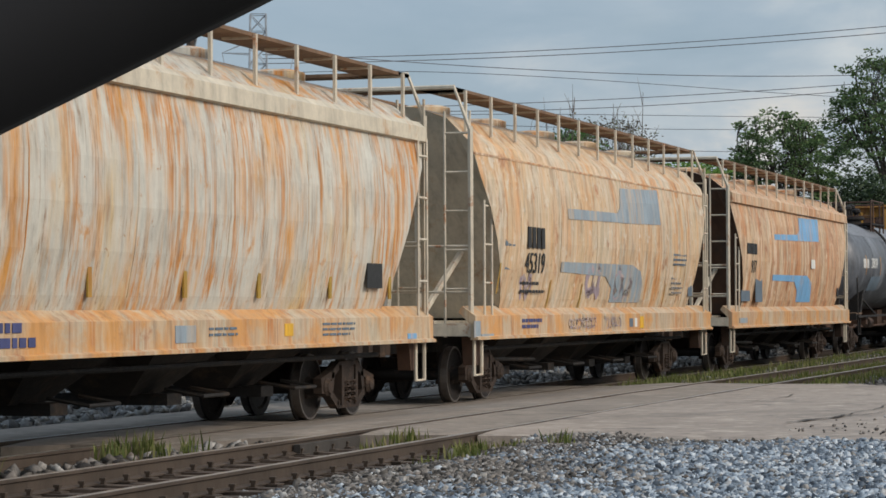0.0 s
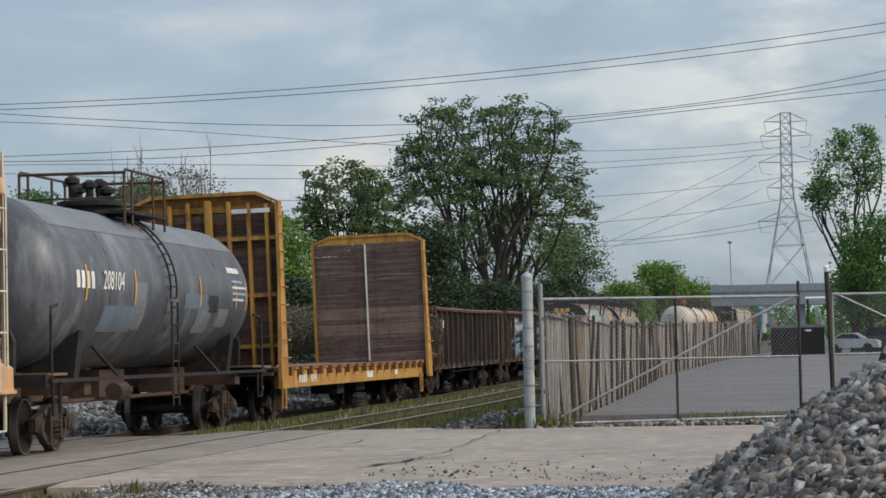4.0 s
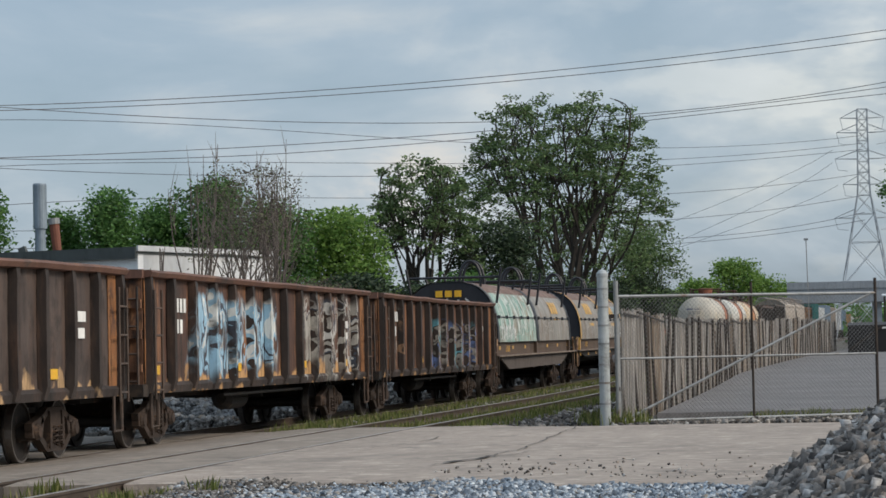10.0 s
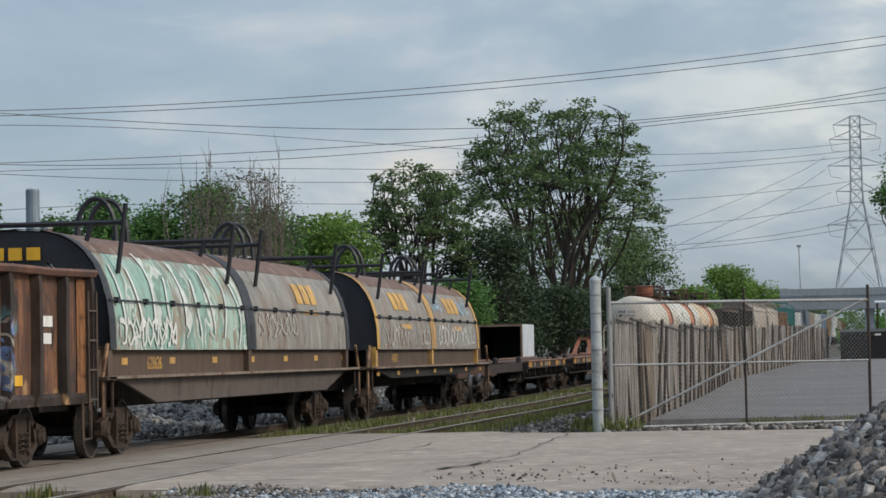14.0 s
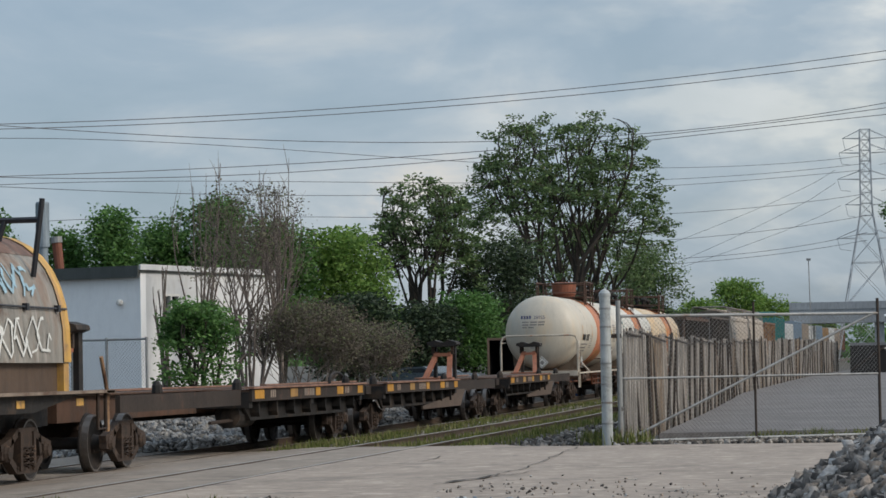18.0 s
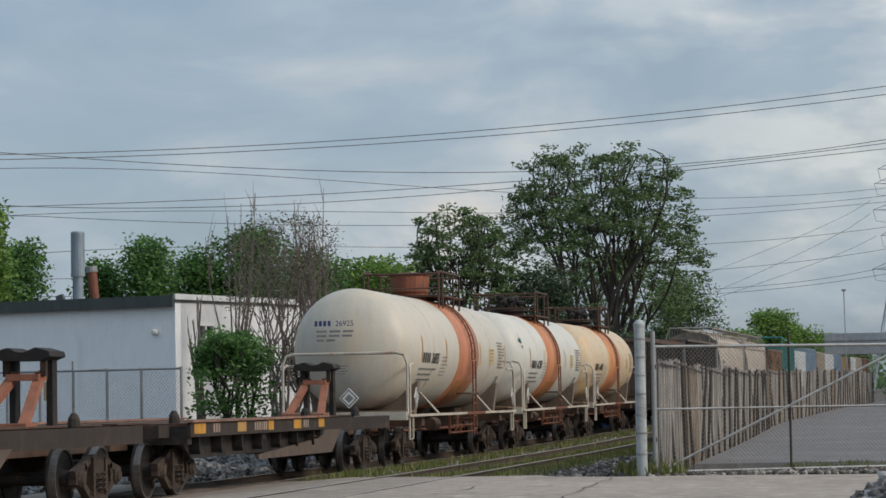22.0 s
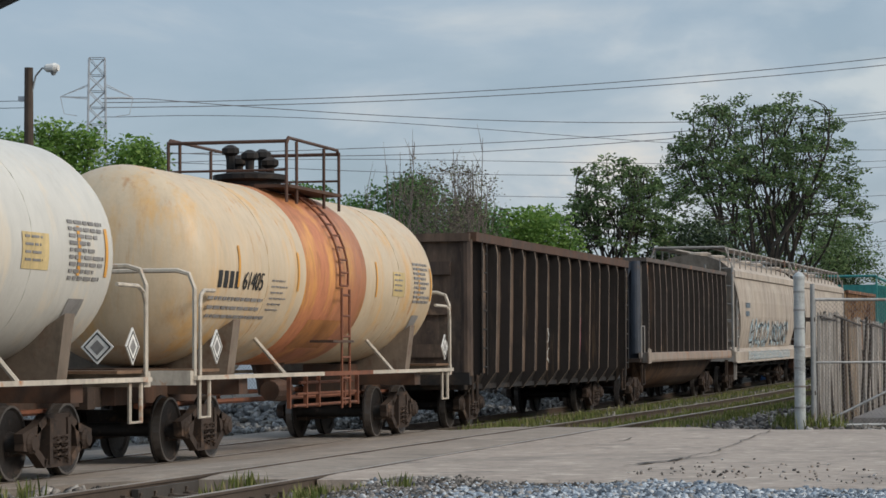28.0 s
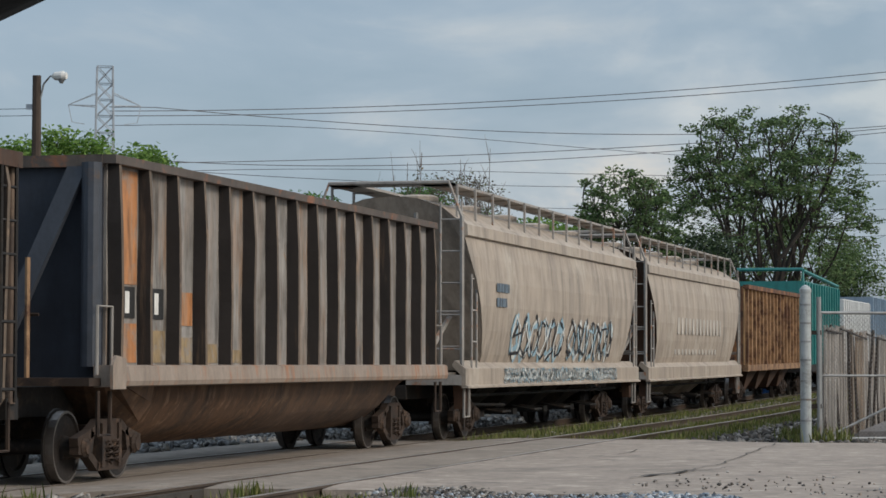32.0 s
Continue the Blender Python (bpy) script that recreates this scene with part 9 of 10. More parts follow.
    part("stake", tubes([(0, 0, -0.1), (0, 0, 1.45)], r=0.03), M["fence_post"], sg)
    part("board", boxes((-0.12, 0.12, -0.06, 0.0, 1.4, 1.8)), M["sign_tan"], sg)


M["sign_tan"] = mat("weathered_tan_board", (0.36, 0.27, 0.18), 0.8, var=0.3)
make_building()

# ---- trees ----
M["bark"] = mat("grey_brown_bark", (0.05, 0.042, 0.034), 0.9, var=0.4, fine=8, bump=0.5)
M["dead_bark"] = mat("pale_dead_wood", (0.17, 0.14, 0.12), 0.9, var=0.35, fine=8, bump=0.4)
M["leaf_dark"] = island_mat("dark_green_leaves", [(0.0, (0.05, 0.086, 0.038)), (0.5, (0.115, 0.185, 0.068)), (0.9, (0.18, 0.27, 0.10)), (1.0, (0.16, 0.15, 0.085))], 0.65, 2, 0, 0.35)
M["leaf_mid"] = island_mat("mid_green_leaves", [(0.0, (0.055, 0.125, 0.035)), (0.5, (0.105, 0.225, 0.06)), (1.0, (0.165, 0.31, 0.085))], 0.6, 2, 0, 0.42)
M["leaf_bright"] = island_mat("bright_green_leaves", [(0.0, (0.08, 0.16, 0.03)), (0.5, (0.16, 0.29, 0.06)), (1.0, (0.26, 0.39, 0.09))], 0.6, 2, 0, 0.42)
M["twig_bark"] = mat("grey_brown_twigs", (0.21, 0.175, 0.15), 0.9, var=0.35, fine=8, bump=0)
# undergrowth green lowered to hold the shade under the canopy
M["leaf_shaded"] = island_mat("canopy_shaded_leaves", [(0.0, (0.022, 0.038, 0.020)), (0.6, (0.042, 0.068, 0.034)), (1.0, (0.075, 0.115, 0.05))], 0.65, 2, 0, 0.25)
M["leaf_brown"] = island_mat("brown_twig_haze", [(0.0, (0.10, 0.085, 0.07)), (0.6, (0.18, 0.155, 0.12)), (1.0, (0.17, 0.21, 0.09))], 0.8, 2, 0, 0.3)


def grow(rnd, base_p, H, spread, fork, levels, lean=0.0, low=0.25):
    """Limbs as polylines, and the places of the twig ends."""
    limbs, tips = [], []

    def limb(p, d, length, r, lv):
        pts = [p]
        q, v = p.copy(), d.copy()
        n = 4
        for i in range(n):
            v = (v + Vector((rnd.uniform(-0.22, 0.22), rnd.uniform(-0.22, 0.22), rnd.uniform(-0.05, 0.16)))).normalized()
            q = q + v * length / n
            pts.append(q.copy())
        limbs.append((pts, r, r * 0.55, lv))
        if lv == 0:
            tips.append(q)
            tips.append(pts[2])
            return
        for i in range(fork + (1 if rnd.random() < 0.5 else 0)):
            k = rnd.choice((2, 3, 4, 4))
            a = rnd.uniform(0, 6.28)
            side = Vector((math.cos(a), math.sin(a), 0)) * spread * rnd.uniform(0.5, 1.2)
            nd = (v * 0.75 + side + Vector((0, 0, rnd.uniform(0.0, 0.45)))).normalized()
            limb(pts[k], nd, length * rnd.uniform(0.55, 0.8), r * 0.55, lv - 1)

    return limb, limbs, tips


def leaf_cloud(name, tips, per, radius, size, material, parent, rng, flat=0.6):
    n = len(tips) * per
    c = np.repeat(np.array([tuple(t) for t in tips]), per, axis=0)
    c = c + np.clip(rng.normal(size=(n, 3)), -1.7, 1.7) * np.array([radius, radius, radius * flat])
    a = rng.normal(size=(n, 3))
    a[:, 2] *= 0.5
    a /= np.linalg.norm(a, axis=1)[:, None]
    b = np.cross(a, rng.normal(size=(n, 3)))
    b /= np.linalg.norm(b, axis=1)[:, None]
    s = size * rng.uniform(0.6, 1.3, (n, 1))
    a, b = a * s, b * s * 0.55
    v = np.stack([c - a, c - b * 0.9 - a * 0.1, c + a, c + b * 0.9 - a * 0.1], 1).reshape(-1, 3)
    f = np.arange(n * 4).reshape(-1, 4)
    me = bpy.data.meshes.new(name)
    me.from_pydata(v.tolist(), [], f.tolist())
    me.materials.append(material)
    ob = new(name, me)
    ob.parent = parent
    return ob


def tree(label, az, dist, top_el, half_deg, leaf, seed, trunks=3, levels=3, per=24, leaf_size=0.16, clump=0.5, bark="bark", category="tree", name="tree", floor=0.25, tall=0.62, crown_low=0.3, dense=0, dome=0, flat=0.6, stem=1.0, pads=False):
    rnd, rng = random.Random(seed), np.random.default_rng(seed)
    p = at(az, 0, dist)
    gz = ground_z(p.x, p.y)
    H = at(az, top_el, dist).z - gz
    R = dist * math.tan(radians(half_deg))
    ob = base(name, label, category, pose(p.x, p.y, gz))
    limb, limbs, tips = grow(rnd, None, H, 0.75, 2, levels)
    for i in range(trunks):
        a = 6.28 * i / trunks + rnd.uniform(-0.4, 0.4)
        out = 0.34 * R / H * 2 if trunks > 1 else 0.05
        limb(Vector((0.25 * math.cos(a), 0.25 * math.sin(a), 0)) if trunks > 1 else Vector((0, 0, 0)), Vector((math.cos(a) * out, math.sin(a) * out, 1)).normalized(), H * 0.42, (H * 0.012 + 0.04) * stem, levels)
    # fit the grown shape to the tree's own height and breadth
    zs = sorted(t.z for t in tips)[int(len(tips) * 0.97)]
    xs = sorted(abs(t.x) for t in tips)[int(len(tips) * (0.985 if pads else 0.88))]
    ys = sorted(abs(t.y) for t in tips)[int(len(tips) * (0.985 if pads else 0.88))]
    fz, fx, fy = (H - clump * 0.6) / zs, (R - clump * 0.5) / max(xs, 0.1), (R - clump * 0.5) / max(ys, 0.1)

    def held(x, y, z):
        # no limb leaves the crown's own outline
        k = math.hypot(x, y)
        u = min(1.0, max(0.0, z / H))
        most = (R - clump * 0.5) * (0.22 + 0.78 * (u / 0.62) ** 0.8 if u < 0.62 else math.sqrt(max(0.06, 1 - ((u - 0.62) / 0.42) ** 2)))
        c = most * math.tanh(k / most) / k if k > 0.01 else 1.0
        cap = H - clump * 0.4
        return x * c, y * c, z if z < 0.8 * cap else cap * (0.8 + 0.2 * math.tanh((z / cap - 0.8) / 0.2))

    bm = bmesh.new()
    for pts, r, r1, lv in limbs:
        q = pts[-1]
        if lv < levels and (q.z * fz > 1.02 * H or math.hypot(q.x * fx, q.y * fy) > 1.35 * R):
            continue
        tube(bm, [held(q.x * fx, q.y * fy, q.z * fz) for q in pts], r, 5 if lv else 4, r1)
    tips = [Vector(held(t.x * fx, t.y * fy, t.z * fz)) for t in tips]
    ends = np.array([tuple(t) for t in tips])
    if pads:
        tips = [t for t in tips if rnd.random() < 0.25]
    # a domed shell of clumps, uneven and open
    for _ in range(dome):
        a, u = rnd.uniform(0, 6.28), rnd.uniform(0.05, 1.0)
        lo, top = H * 0.34, H - clump * 0.5
        k = (R - clump * 0.4) * math.sqrt(u) * rnd.uniform(0.88, 1.0)
        z = lo + (top - lo) * math.sqrt(max(0.0, 1 - (k / R) ** 2.6)) * rnd.uniform(0.45 if pads else 0.72, 1.0)
        p = Vector((k * math.cos(a), k * math.sin(a), z))
        near = Vector(ends[np.argmin(((ends - np.array((p.x * 0.85, p.y * 0.85, p.z - 0.9))) ** 2).sum(1))])
        tube(bm, [near, near.lerp(p, 0.55) - Vector((0, 0, 0.12)), p], 0.035 * stem, 3, 0.012 * min(1, stem * 1.5))
        tips.append(p)
    part("trunk", bm, M[bark], ob)
    for _ in range(dense):
        a, u = rnd.uniform(0, 6.28), rnd.random() ** 0.5
        z = rnd.uniform(floor * H, H * 0.92)
        k = R * u * math.sqrt(max(0.05, 1 - ((z / H - 0.5) / 0.55) ** 2))
        tips.append(Vector((k * math.cos(a), k * math.sin(a), z)))
    if leaf:
        tips = [t for t in tips if t.z > crown_low * H * rnd.uniform(0.6, 1.0)]
        leaf_cloud("crown", tips, per, clump, leaf_size, M[leaf], ob, rng, flat)
    return ob


def make_trees():
    tree("tall broad ailanthus tree with layered dark green clumps and bare limbs", -6.99, 190, 5.74, 2.58, "leaf_dark", 5, 9, 3, 38, 0.15, 0.36, dense=120, floor=0.08, crown_low=0.03, dome=430, flat=0.42, pads=True)
    tree("slender dark green ailanthus tree with open branches", -10.1, 132, 4.35, 1.38, "leaf_dark", 8, 6, 3, 40, 0.11, 0.25, crown_low=0.1, dome=165, dense=45, floor=0.12, flat=0.42, pads=True)
    tree("dark leafy tree standing behind the tall crown", -6.75, 206, 3.35, 2.15, "leaf_dark", 17, 5, 3, 30, 0.14, 0.5, crown_low=0.05, dense=460, floor=0.1)
    # this low tree's leaf colour holds the tall trees' shade
    tree("young dark tree filling in below the tall ones", -8.6, 134, 2.9, 1.1, "leaf_shaded", 18, 3, 3, 36, 0.115, 0.42, crown_low=0.05, dense=170)
    tree("dense mid-green tree beside the tracks", -11.9, 116, 3.30, 1.05, "leaf_bright", 11, 3, 3, 44, 0.11, 0.42, crown_low=0.05, dense=260)
    tree("low dark tree under the tall crown", -5.1, 216, 2.7, 0.85, "leaf_dark", 12, 3, 3, 44, 0.12, 0.45, crown_low=0.05, dense=140)
    for i, (az, el, r, d) in enumerate(((-23.6, 5.0, 1.0, 96), (-22.2, 5.25, 0.95, 98), (-20.8, 4.85, 0.8, 100), (-19.75, 3.75, 0.7, 112), (-17.85, 3.35, 0.55, 112), (-16.9, 3.85, 0.55, 110), (-15.9, 3.5, 0.6, 112), (-14.7, 3.95, 0.95, 112), (-13.3, 3.45, 0.75, 114), (-25.2, 5.0, 1.1, 96), (-26.8, 4.8, 1.1, 96))):
        tree("mid-green leafy tree standing beyond the white building", az, d, el, r, "leaf_bright" if az < -20 else "leaf_mid", 30 + i, 3, 3, 40, 0.11, 0.38, crown_low=0.1, dense=190)
    tree("leafless grey-brown dead tree with upright twigs", -14.0, 79, 4.35, 1.6, "leaf_brown", 21, 11, 4, 4, 0.05, 0.25, "dead_bark", crown_low=0.35, stem=0.42)
    tree("thin pale dead sapling before the building", -15.75, 74, 2.6, 0.5, None, 22, 2, 3, 2, 0.05, 0.2, "dead_bark")
    tree("green leafy shrub with yellow tips", -15.05, 72, 1.66, 0.92, "leaf_mid", 23, 5, 3, 24, 0.075, 0.20, category="shrub", name="shrub", crown_low=0.0, dense=110)
    tree("brown twiggy half-leafless shrub", -12.75, 80, 1.60, 1.5, "leaf_brown", 24, 12, 4, 12, 0.045, 0.34, "twig_bark", "shrub", "shrub", crown_low=0.0, dome=420, stem=0.34)
    tree("brown twiggy half-leafless shrub", -11.2, 88, 1.1, 0.9, "leaf_brown", 25, 10, 4, 12, 0.045, 0.3, "twig_bark", "shrub", "shrub", crown_low=0.0, dome=260, stem=0.34)
    # all but one shrub take the leaf colour darkened for canopy shade
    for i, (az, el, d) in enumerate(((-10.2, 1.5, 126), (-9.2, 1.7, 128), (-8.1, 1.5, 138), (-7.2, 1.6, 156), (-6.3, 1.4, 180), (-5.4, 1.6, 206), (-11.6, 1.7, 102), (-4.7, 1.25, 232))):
        tree("dark green undergrowth shrub along the railway", az, d, el, 0.85, "leaf_mid" if i == 1 else "leaf_shaded", 60 + i, 5, 2, 44, 0.11, 0.42, category="shrub", name="shrub", crown_low=0.0, dense=190)
    for i, (az, el, r, d) in enumerate(((-3.25, 1.93, 0.55, 325), (-2.6, 1.55, 0.5, 365), (-1.95, 1.33, 0.5, 410), (-4.0, 1.45, 0.45, 290), (-1.45, 1.25, 0.35, 455), (-4.7, 1.2, 0.6, 270))):
        tree("bright green round tree far beyond the yard", az, d, el, r, "leaf_bright", 80 + i, 3, 2, 44, 0.22, 0.7, crown_low=0.05, dense=110)
    tree("airy grey-green tree at the yard's side", 0.95, 190, 4.88, 1.05, "leaf_mid", 91, 3, 4, 24, 0.14, 0.36, crown_low=0.3, dome=60, flat=0.45)
    tree("dense green tree at the yard's side", 1.45, 186, 2.9, 0.95, "leaf_mid", 92, 3, 3, 40, 0.15, 0.5, crown_low=0.05, dense=130)
    tree("dense green tree at the yard's side", 3.0, 190, 4.3, 1.3, "leaf_mid", 93, 3, 3, 40, 0.15, 0.55, crown_low=0.05, dense=150)
    tree("yellow-green shrub behind the parked cars", 1.15, 196, 1.75, 0.7, "leaf_bright", 94, 4, 2, 24, 0.2, 0.5, category="shrub", name="shrub", crown_low=0.0, dense=90)


def bare_shoots(az, dist, n, spread, seed):
    """A leafless tree of long upright shoots."""
    rnd = random.Random(seed)
    p = at(az, 0, dist)
    gz = ground_z(p.x, p.y)
    ob = base("tree", "thin leafless tree with long pale upright shoots", "tree", pose(p.x, p.y, gz))
    H = at(az, 4.75, dist).z - gz
    R = dist * math.tan(radians(spread))
    bm = bmesh.new()
    tube(bm, [(0, 0, -0.1), (0.05, 0, H * 0.18), (0, 0.1, H * 0.36)], 0.11, 6, 0.07)
    for i in range(n):
        a, k, h = rnd.uniform(0, 6.28), R * rnd.uniform(0.2, 1.0), H * rnd.uniform(0.72, 1.0)
        x, y, z0 = k * math.cos(a), k * math.sin(a), H * rnd.uniform(0.15, 0.36)
        line = [Vector((0, 0, z0)), Vector((x * 0.45, y * 0.45, z0 + (h - z0) * 0.3)), Vector((x * 0.8, y * 0.8, z0 + (h - z0) * 0.65)), Vector((x * 0.92, y * 0.92, h))]
        tube(bm, line, 0.045, 4, 0.008)
        for _ in range(7):
            q = line[1].lerp(line[3], rnd.uniform(0.0, 0.9))
            d = Vector((rnd.uniform(-0.45, 0.45), rnd.uniform(-0.45, 0.45), rnd.uniform(0.5, 1.3)))
            tube(bm, [q, q + d * 0.5 + Vector((0, 0, 0.05)), q + d], 0.014, 3, 0.004)
    part("trunk", bm, M["dead_bark"], ob)


make_trees()
bare_shoots(-13.3, 84, 15, 0.62, 5)
bare_shoots(-15.0, 83, 9, 0.75, 6)


def backdrop():
    """A far tree line that closes the horizon."""
    rng = np.random.default_rng(77)
    rnd = random.Random(77)
    tips = []
    for k in range(2600):
        az = rnd.uniform(-46, 34)
        d = rnd.uniform(420, 520)
        h = 6 + 5 * noise.noise(Vector((az * 0.6, 1.5, 0))) + 3 * noise.noise(Vector((az * 2.1, 4.5, 0)))
        p = at(az, 0, d)
        tips.append(Vector((p.x, p.y, rnd.uniform(0, 1) ** 0.7 * max(2.5, h))))
    ob = leaf_cloud("far_woods", tips, 16, 1.6, 0.75, M["leaf_mid"], None, rng)
    tagged(ob, "far line of green woods along the horizon", "woods", kind="stuff")


backdrop()

# ---- pylons, wires, lamp ----
M["pylon"] = mat("pale_galvanised_pylon_steel", (0.40, 0.43, 0.46), 0.6, metal=0.05, var=0.15)
M["wire"] = mat("dark_power_line", (0.07, 0.075, 0.085), 0.5, metal=0.3, var=0.1)
M["pole_wood"] = mat("dark_creosoted_pole", (0.075, 0.055, 0.042), 0.9, var=0.35)


def pylon(name, label, p, H, w0, waist, w1, arms, turn):
    ob = base(name, label, "pylon", pose(p.x, p.y, 0, 0, 0, turn))

    def width(z):
        return w0 + (waist - w0) * z / (H * 0.66) if z < H * 0.66 else waist + (w1 - waist) * (z - H * 0.66) / (H * 0.34)

    zs = [0]
    while zs[-1] < H - 1.2:
        zs.append(min(H, zs[-1] + max(1.6, width(zs[-1]) * 0.95)))
    zs[-1] = H
    legs = bmesh.new()
    r = 0.10
    for sx in (-1, 1):
        for sy in (-1, 1):
            tube(legs, [(sx * width(z) / 2, sy * width(z) / 2, z) for z in zs], r, 4)
    part("leg_frame", legs, M["pylon"], ob)
    bm = bmesh.new()
    for za, zb in zip(zs, zs[1:]):
        a, b = width(za) / 2, width(zb) / 2
        for s in (-1, 1):
            tube(bm, [(-a, s * a, za), (b, s * b, zb)], 0.05, 3)
            tube(bm, [(a, s * a, za), (-b, s * b, zb)], 0.05, 3)
            tube(bm, [(s * a, -a, za), (s * b, b, zb)], 0.05, 3)
            tube(bm, [(s * a, a, za), (s * b, -b, zb)], 0.05, 3)
            tube(bm, [(-b, s * b, zb), (b, s * b, zb)], 0.05, 3)
            tube(bm, [(s * b, -b, zb), (s * b, b, zb)], 0.05, 3)
    part("lattice", bm, M["pylon"], ob)
    for z, L in arms:
        k = width(z) / 2
        for s in (-1, 1):
            bm = bmesh.new()
            for sy in (-k, k):
                tube(bm, [(s * k, sy, z), (s * L, 0, z + 0.1)], 0.06, 4)
                tube(bm, [(s * k, sy, z + 1.3), (s * L, 0, z + 0.1)], 0.05, 4)
            tube(bm, [(s * L, 0, z + 0.1), (s * L * 0.9, 0, z - 1.6), (s * L * 0.55, 0, z - 1.8)], 0.05, 4)
            part("crossarm", bm, M["pylon"], ob)
    return ob


def make_lines():
    p1 = at(-0.42, 0, 400)
    pylon("lattice_pylon", "tall grey lattice power pylon with three crossarms", p1, 36.8, 10.5, 1.75, 1.5, [(35.4, 3.3), (33.2, 3.9), (29.2, 4.2), (25.3, 3.1), (20.2, 4.5)], 4)
    p2 = at(-21.5, 0, 262)
    pylon("lattice_pylon", "grey lattice power pylon with one wide crossarm", p2, 31.0, 5.5, 1.9, 1.55, [(27.0, 3.6)], 24)
    p3 = at(2.6, 0, 300)
    pylon("lattice_pylon", "grey lattice power pylon beyond the yard", p3, 34.0, 6.5, 2.4, 2.0, [(32.0, 4.2), (27.0, 4.6)], 10)
    # bearing and height at places along each wire
    runs = [
        [(-18.35, 5.53), (-10.96, 5.84), (1.05, 6.83)],
        [(-18.35, 5.42), (-10.96, 5.71), (1.04, 6.64)],
        [(-17.38, 5.33), (-13.45, 5.13), (-9.23, 4.97), (-5.24, 5.11), (1.02, 5.75)],
        [(-18.37, 4.40), (-13.47, 4.56), (-9.24, 4.77), (-5.25, 5.02), (1.01, 5.60)],
        [(-18.37, 4.33), (-13.47, 4.38), (-9.24, 4.62), (-5.25, 4.93), (1.01, 5.42)],
        [(-17.99, 5.19), (-13.46, 4.90), (-9.24, 4.62), (-4.64, 4.28), (-2.3, 4.39), (-0.42, 4.47)],
        [(-18.37, 4.22), (-13.47, 4.21), (-9.25, 4.10), (-4.65, 4.07), (-2.30, 4.19), (-0.42, 4.30)],
        [(-16.43, 4.01), (-12.49, 3.87), (-8.76, 3.87), (-4.65, 3.94), (-2.30, 4.04), (-0.42, 4.18)],
        [(-16.5, 3.45), (-12.5, 3.39), (-11.0, 3.40), (-4.79, 3.31), (-2.32, 3.47), (-0.60, 3.62)],
        [(-12.0, 2.75), (-4.81, 2.75), (-2.33, 2.93), (-0.61, 3.15)],
        [(-12.0, 2.4), (-4.57, 2.34), (-2.35, 2.49), (-0.75, 2.74)],
        [(-12.0, 2.3), (-4.57, 2.23), (-2.35, 2.39), (-0.75, 2.59)]]
    for i, run in enumerate(runs):
        az, el = np.array(run).T
        k = np.polyfit(az, el, min(3, len(run) - 1))
        lo, hi = (-21.4, 2.6) if i < 5 else (-21.4, -0.42)
        bm = bmesh.new()
        pts = []
        for j in range(49):
            a = lo + (hi - lo) * j / 48
            d = 262 + (300 - 262) * j / 48 if i < 5 else 262 + (398 - 262) * j / 48
            pts.append(at(a, float(np.polyval(k, a)) if az[0] - 3 < a else float(np.polyval(k, az[0] - 3)), d))
        tube(bm, pts, 0.050 if i < 2 else 0.046, 4)
        tagged(part("power_line", bm, M["wire"]), "thin dark overhead power line", "power line", group="overhead power lines")
    for a0, e0, a1, e1 in ((-1.07, 4.18, -4.6, 2.7), (-1.08, 3.90, -4.8, 2.15), (-0.97, 3.41, -4.6, 2.1)):
        bm = bmesh.new()
        tube(bm, [at(a0 + (a1 - a0) * k / 8, e0 + (e1 - e0) * (k / 8) ** 0.85, 398) for k in range(9)], 0.03, 3)
        tagged(part("power_line", bm, M["wire"]), "thin slanting wire from the pylon", "power line", group="overhead power lines")
    q = at(-22.97, 0, 78)
    lp = base("street_lamp", "wooden pole with a pale lamp head on a curved arm", "street lamp", pose(q.x, q.y, 0.2))
    part("pole", lathe(bmesh.new(), [(-0.2, 0.20), (9.75, 0.13)], "z", 10), M["pole_wood"], lp)
    part("arm", tubes([(0.1, 0, 9.0), (0.22, 0, 9.5), (0.42, 0, 9.72), (0.58, 0, 9.74)], r=0.03), M["galv"], lp)
    bm = lathe(bmesh.new(), [(-0.24, 0.05), (-0.15, 0.12), (0.1, 0.15), (0.22, 0.10)], "x", 12, (0.72, 0, 9.72))
    part("lamp_head", bm, M["white_paint"], lp)
    part("lens", lathe(bmesh.new(), [(9.50, 0.05), (9.62, 0.11)], "z", 12, (0.78, 0, 0)), M["galv"], lp)
    part("insulator", boxes((-0.32, -0.1, -0.05, 0.05, 8.75, 8.9)), M["pylon"], lp)
    bm = bmesh.new()
    for e in (4.9, 4.75):
        tube(bm, [at(-22.97 - 0.9 * k, e + 0.55 + 0.10 * (k - 2) ** 2 * 0.1, 78 + k) for k in range(8)], 0.012, 4)
    tagged(part("service_wire", bm, M["wire"]), "slack service wires on the wooden pole", "power line")


make_lines()

# ---- the edge of the vehicle's window round the eye ----
M["trim_black"] = mat("matt_black_window_trim", (0.012, 0.012, 0.014), 0.7, var=0.2, bump=0)


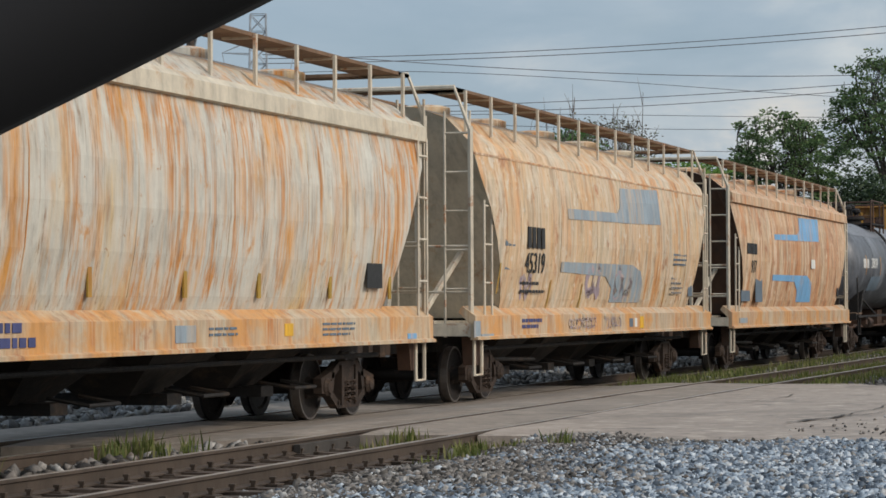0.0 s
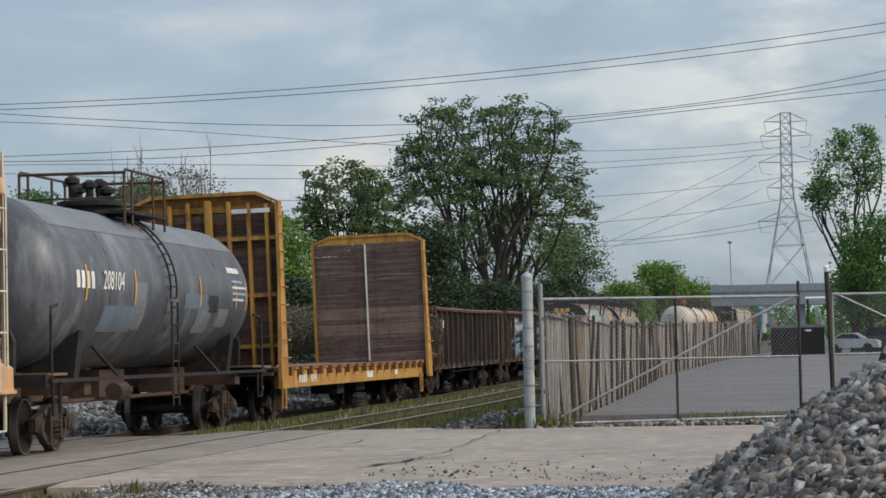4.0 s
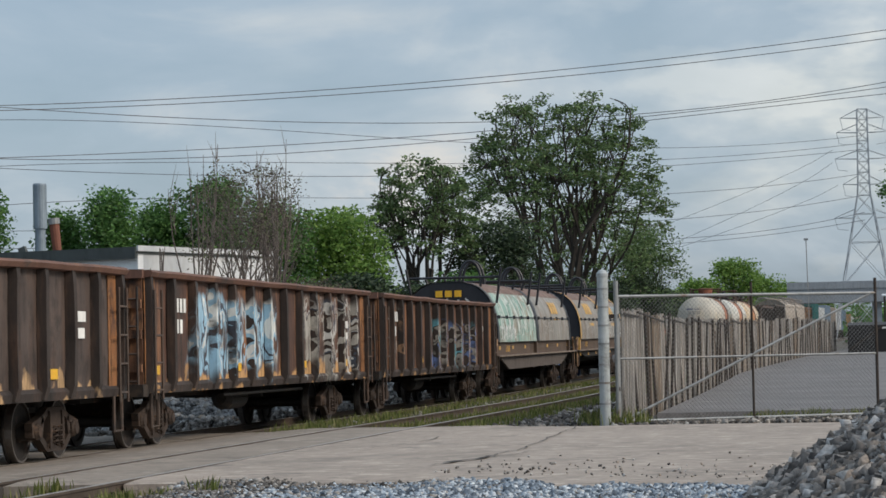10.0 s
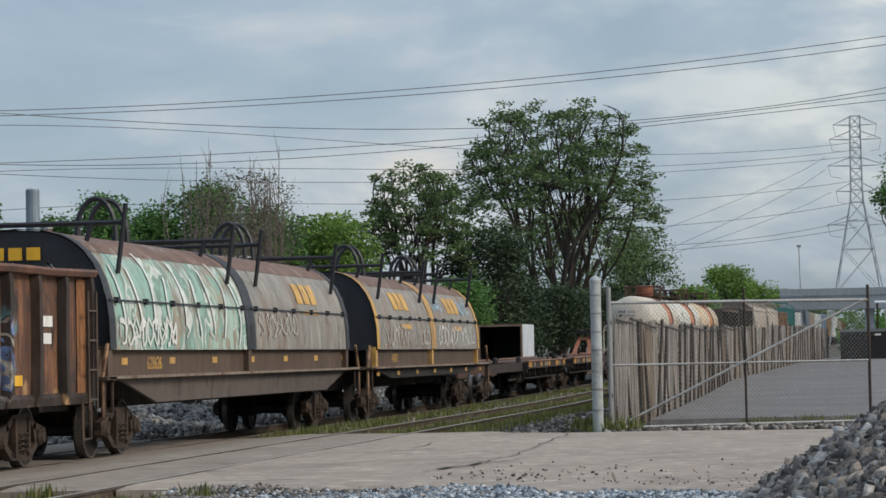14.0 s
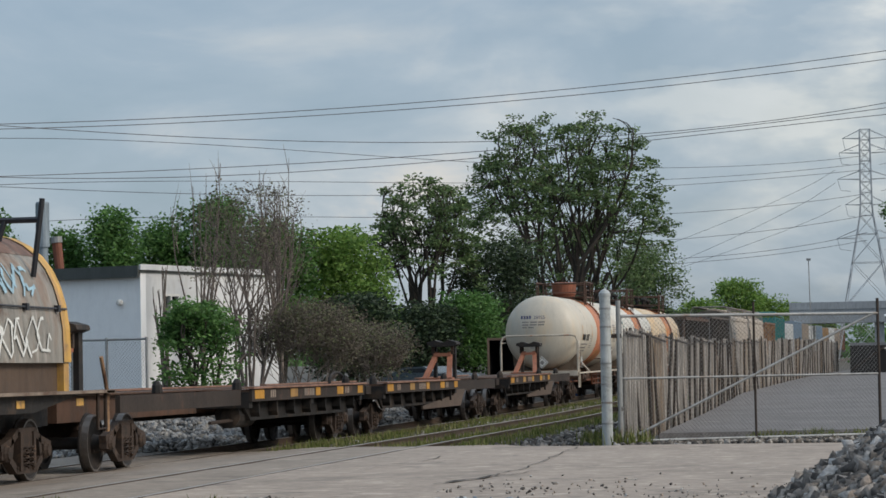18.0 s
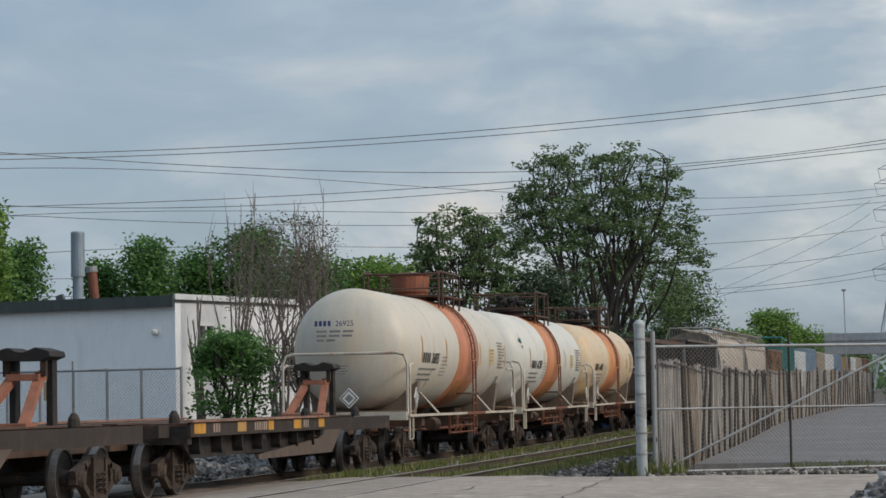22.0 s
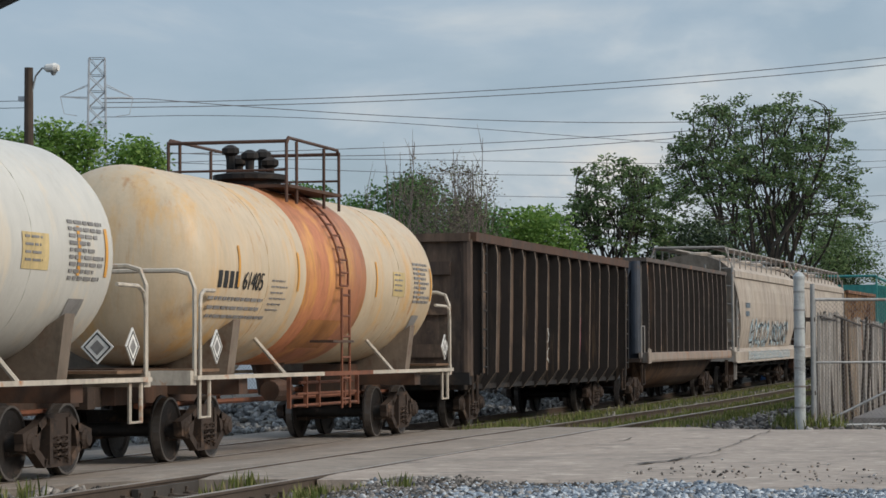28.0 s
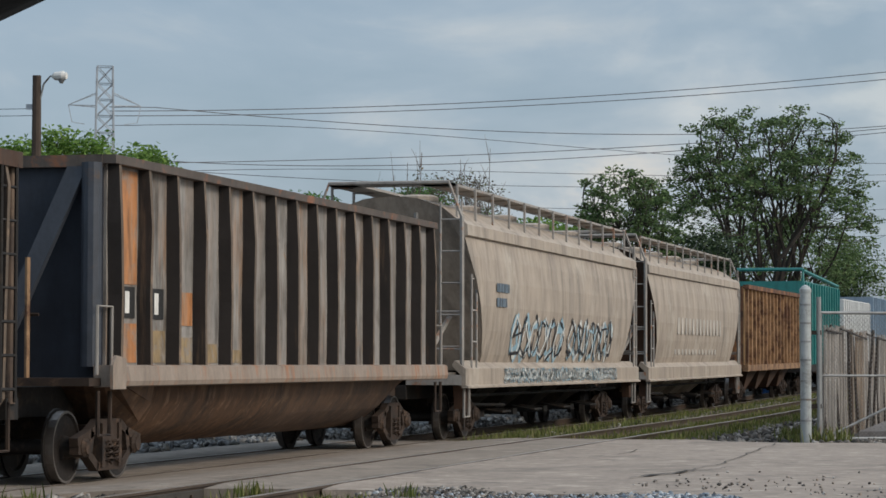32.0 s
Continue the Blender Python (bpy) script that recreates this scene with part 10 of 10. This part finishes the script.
def window_trim():
    bm = bmesh.new()
    rows = []
    for az in (-44, -36, -30, -27.1, -24.3, -21.58, -18, -14):
        el = 3.95 + (az + 27.1) * 0.505
        low = at(az, el, 0.55) + Vector((0, 0, 0.006))
        rows.append([bm.verts.new(low + v) for v in (Vector((0, 0, 0)), Vector((0.012, 0.03, 0.012)), Vector((0, 0.06, 0.10)), Vector((-0.02, -0.01, 0.12)), Vector((-0.012, -0.012, 0.015)))])
    for a, b in zip(rows, rows[1:]):
        for k in range(5):
            bm.faces.new((a[k], a[(k + 1) % 5], b[(k + 1) % 5], b[k]))
    bm.faces.new(rows[0])
    bm.faces.new(rows[-1][::-1])
    tagged(part("window_trim", bm, M["trim_black"], smooth=True), "matt black upper edge of a vehicle's open window", "window trim", kind="structure")


window_trim()


# ---- what moves ----
SPEED = 10.16


def motions():
    for car, s in CARS:
        rows = []
        for i in range(33):
            k = s - SPEED * i
            x, y, th = along(k)
            tilt = math.degrees(math.atan((grade(k + 6) - grade(k - 6)) / 12))
            rows.append((float(i), pose(x, y, grade(k), 0, 0, -math.degrees(th)) @ pose(0, 0, 0, tilt, 0, 0)))
        walk(car, rows)
    turn = math.degrees(SPEED / WHEEL_R)
    first = {}
    for w, dy in AXLES:
        if dy not in first:
            walk(w, [(i / FPS, pose(0, dy, WHEEL_R, (turn * i / FPS) % 360)) for i in range(32 * FPS + 1)])
            first[dy] = w
        else:
            src = first[dy].animation_data
            w.rotation_mode = "QUATERNION"
            data = w.animation_data_create()
            data.action = src.action
            data.action_slot = src.action_slot


motions()
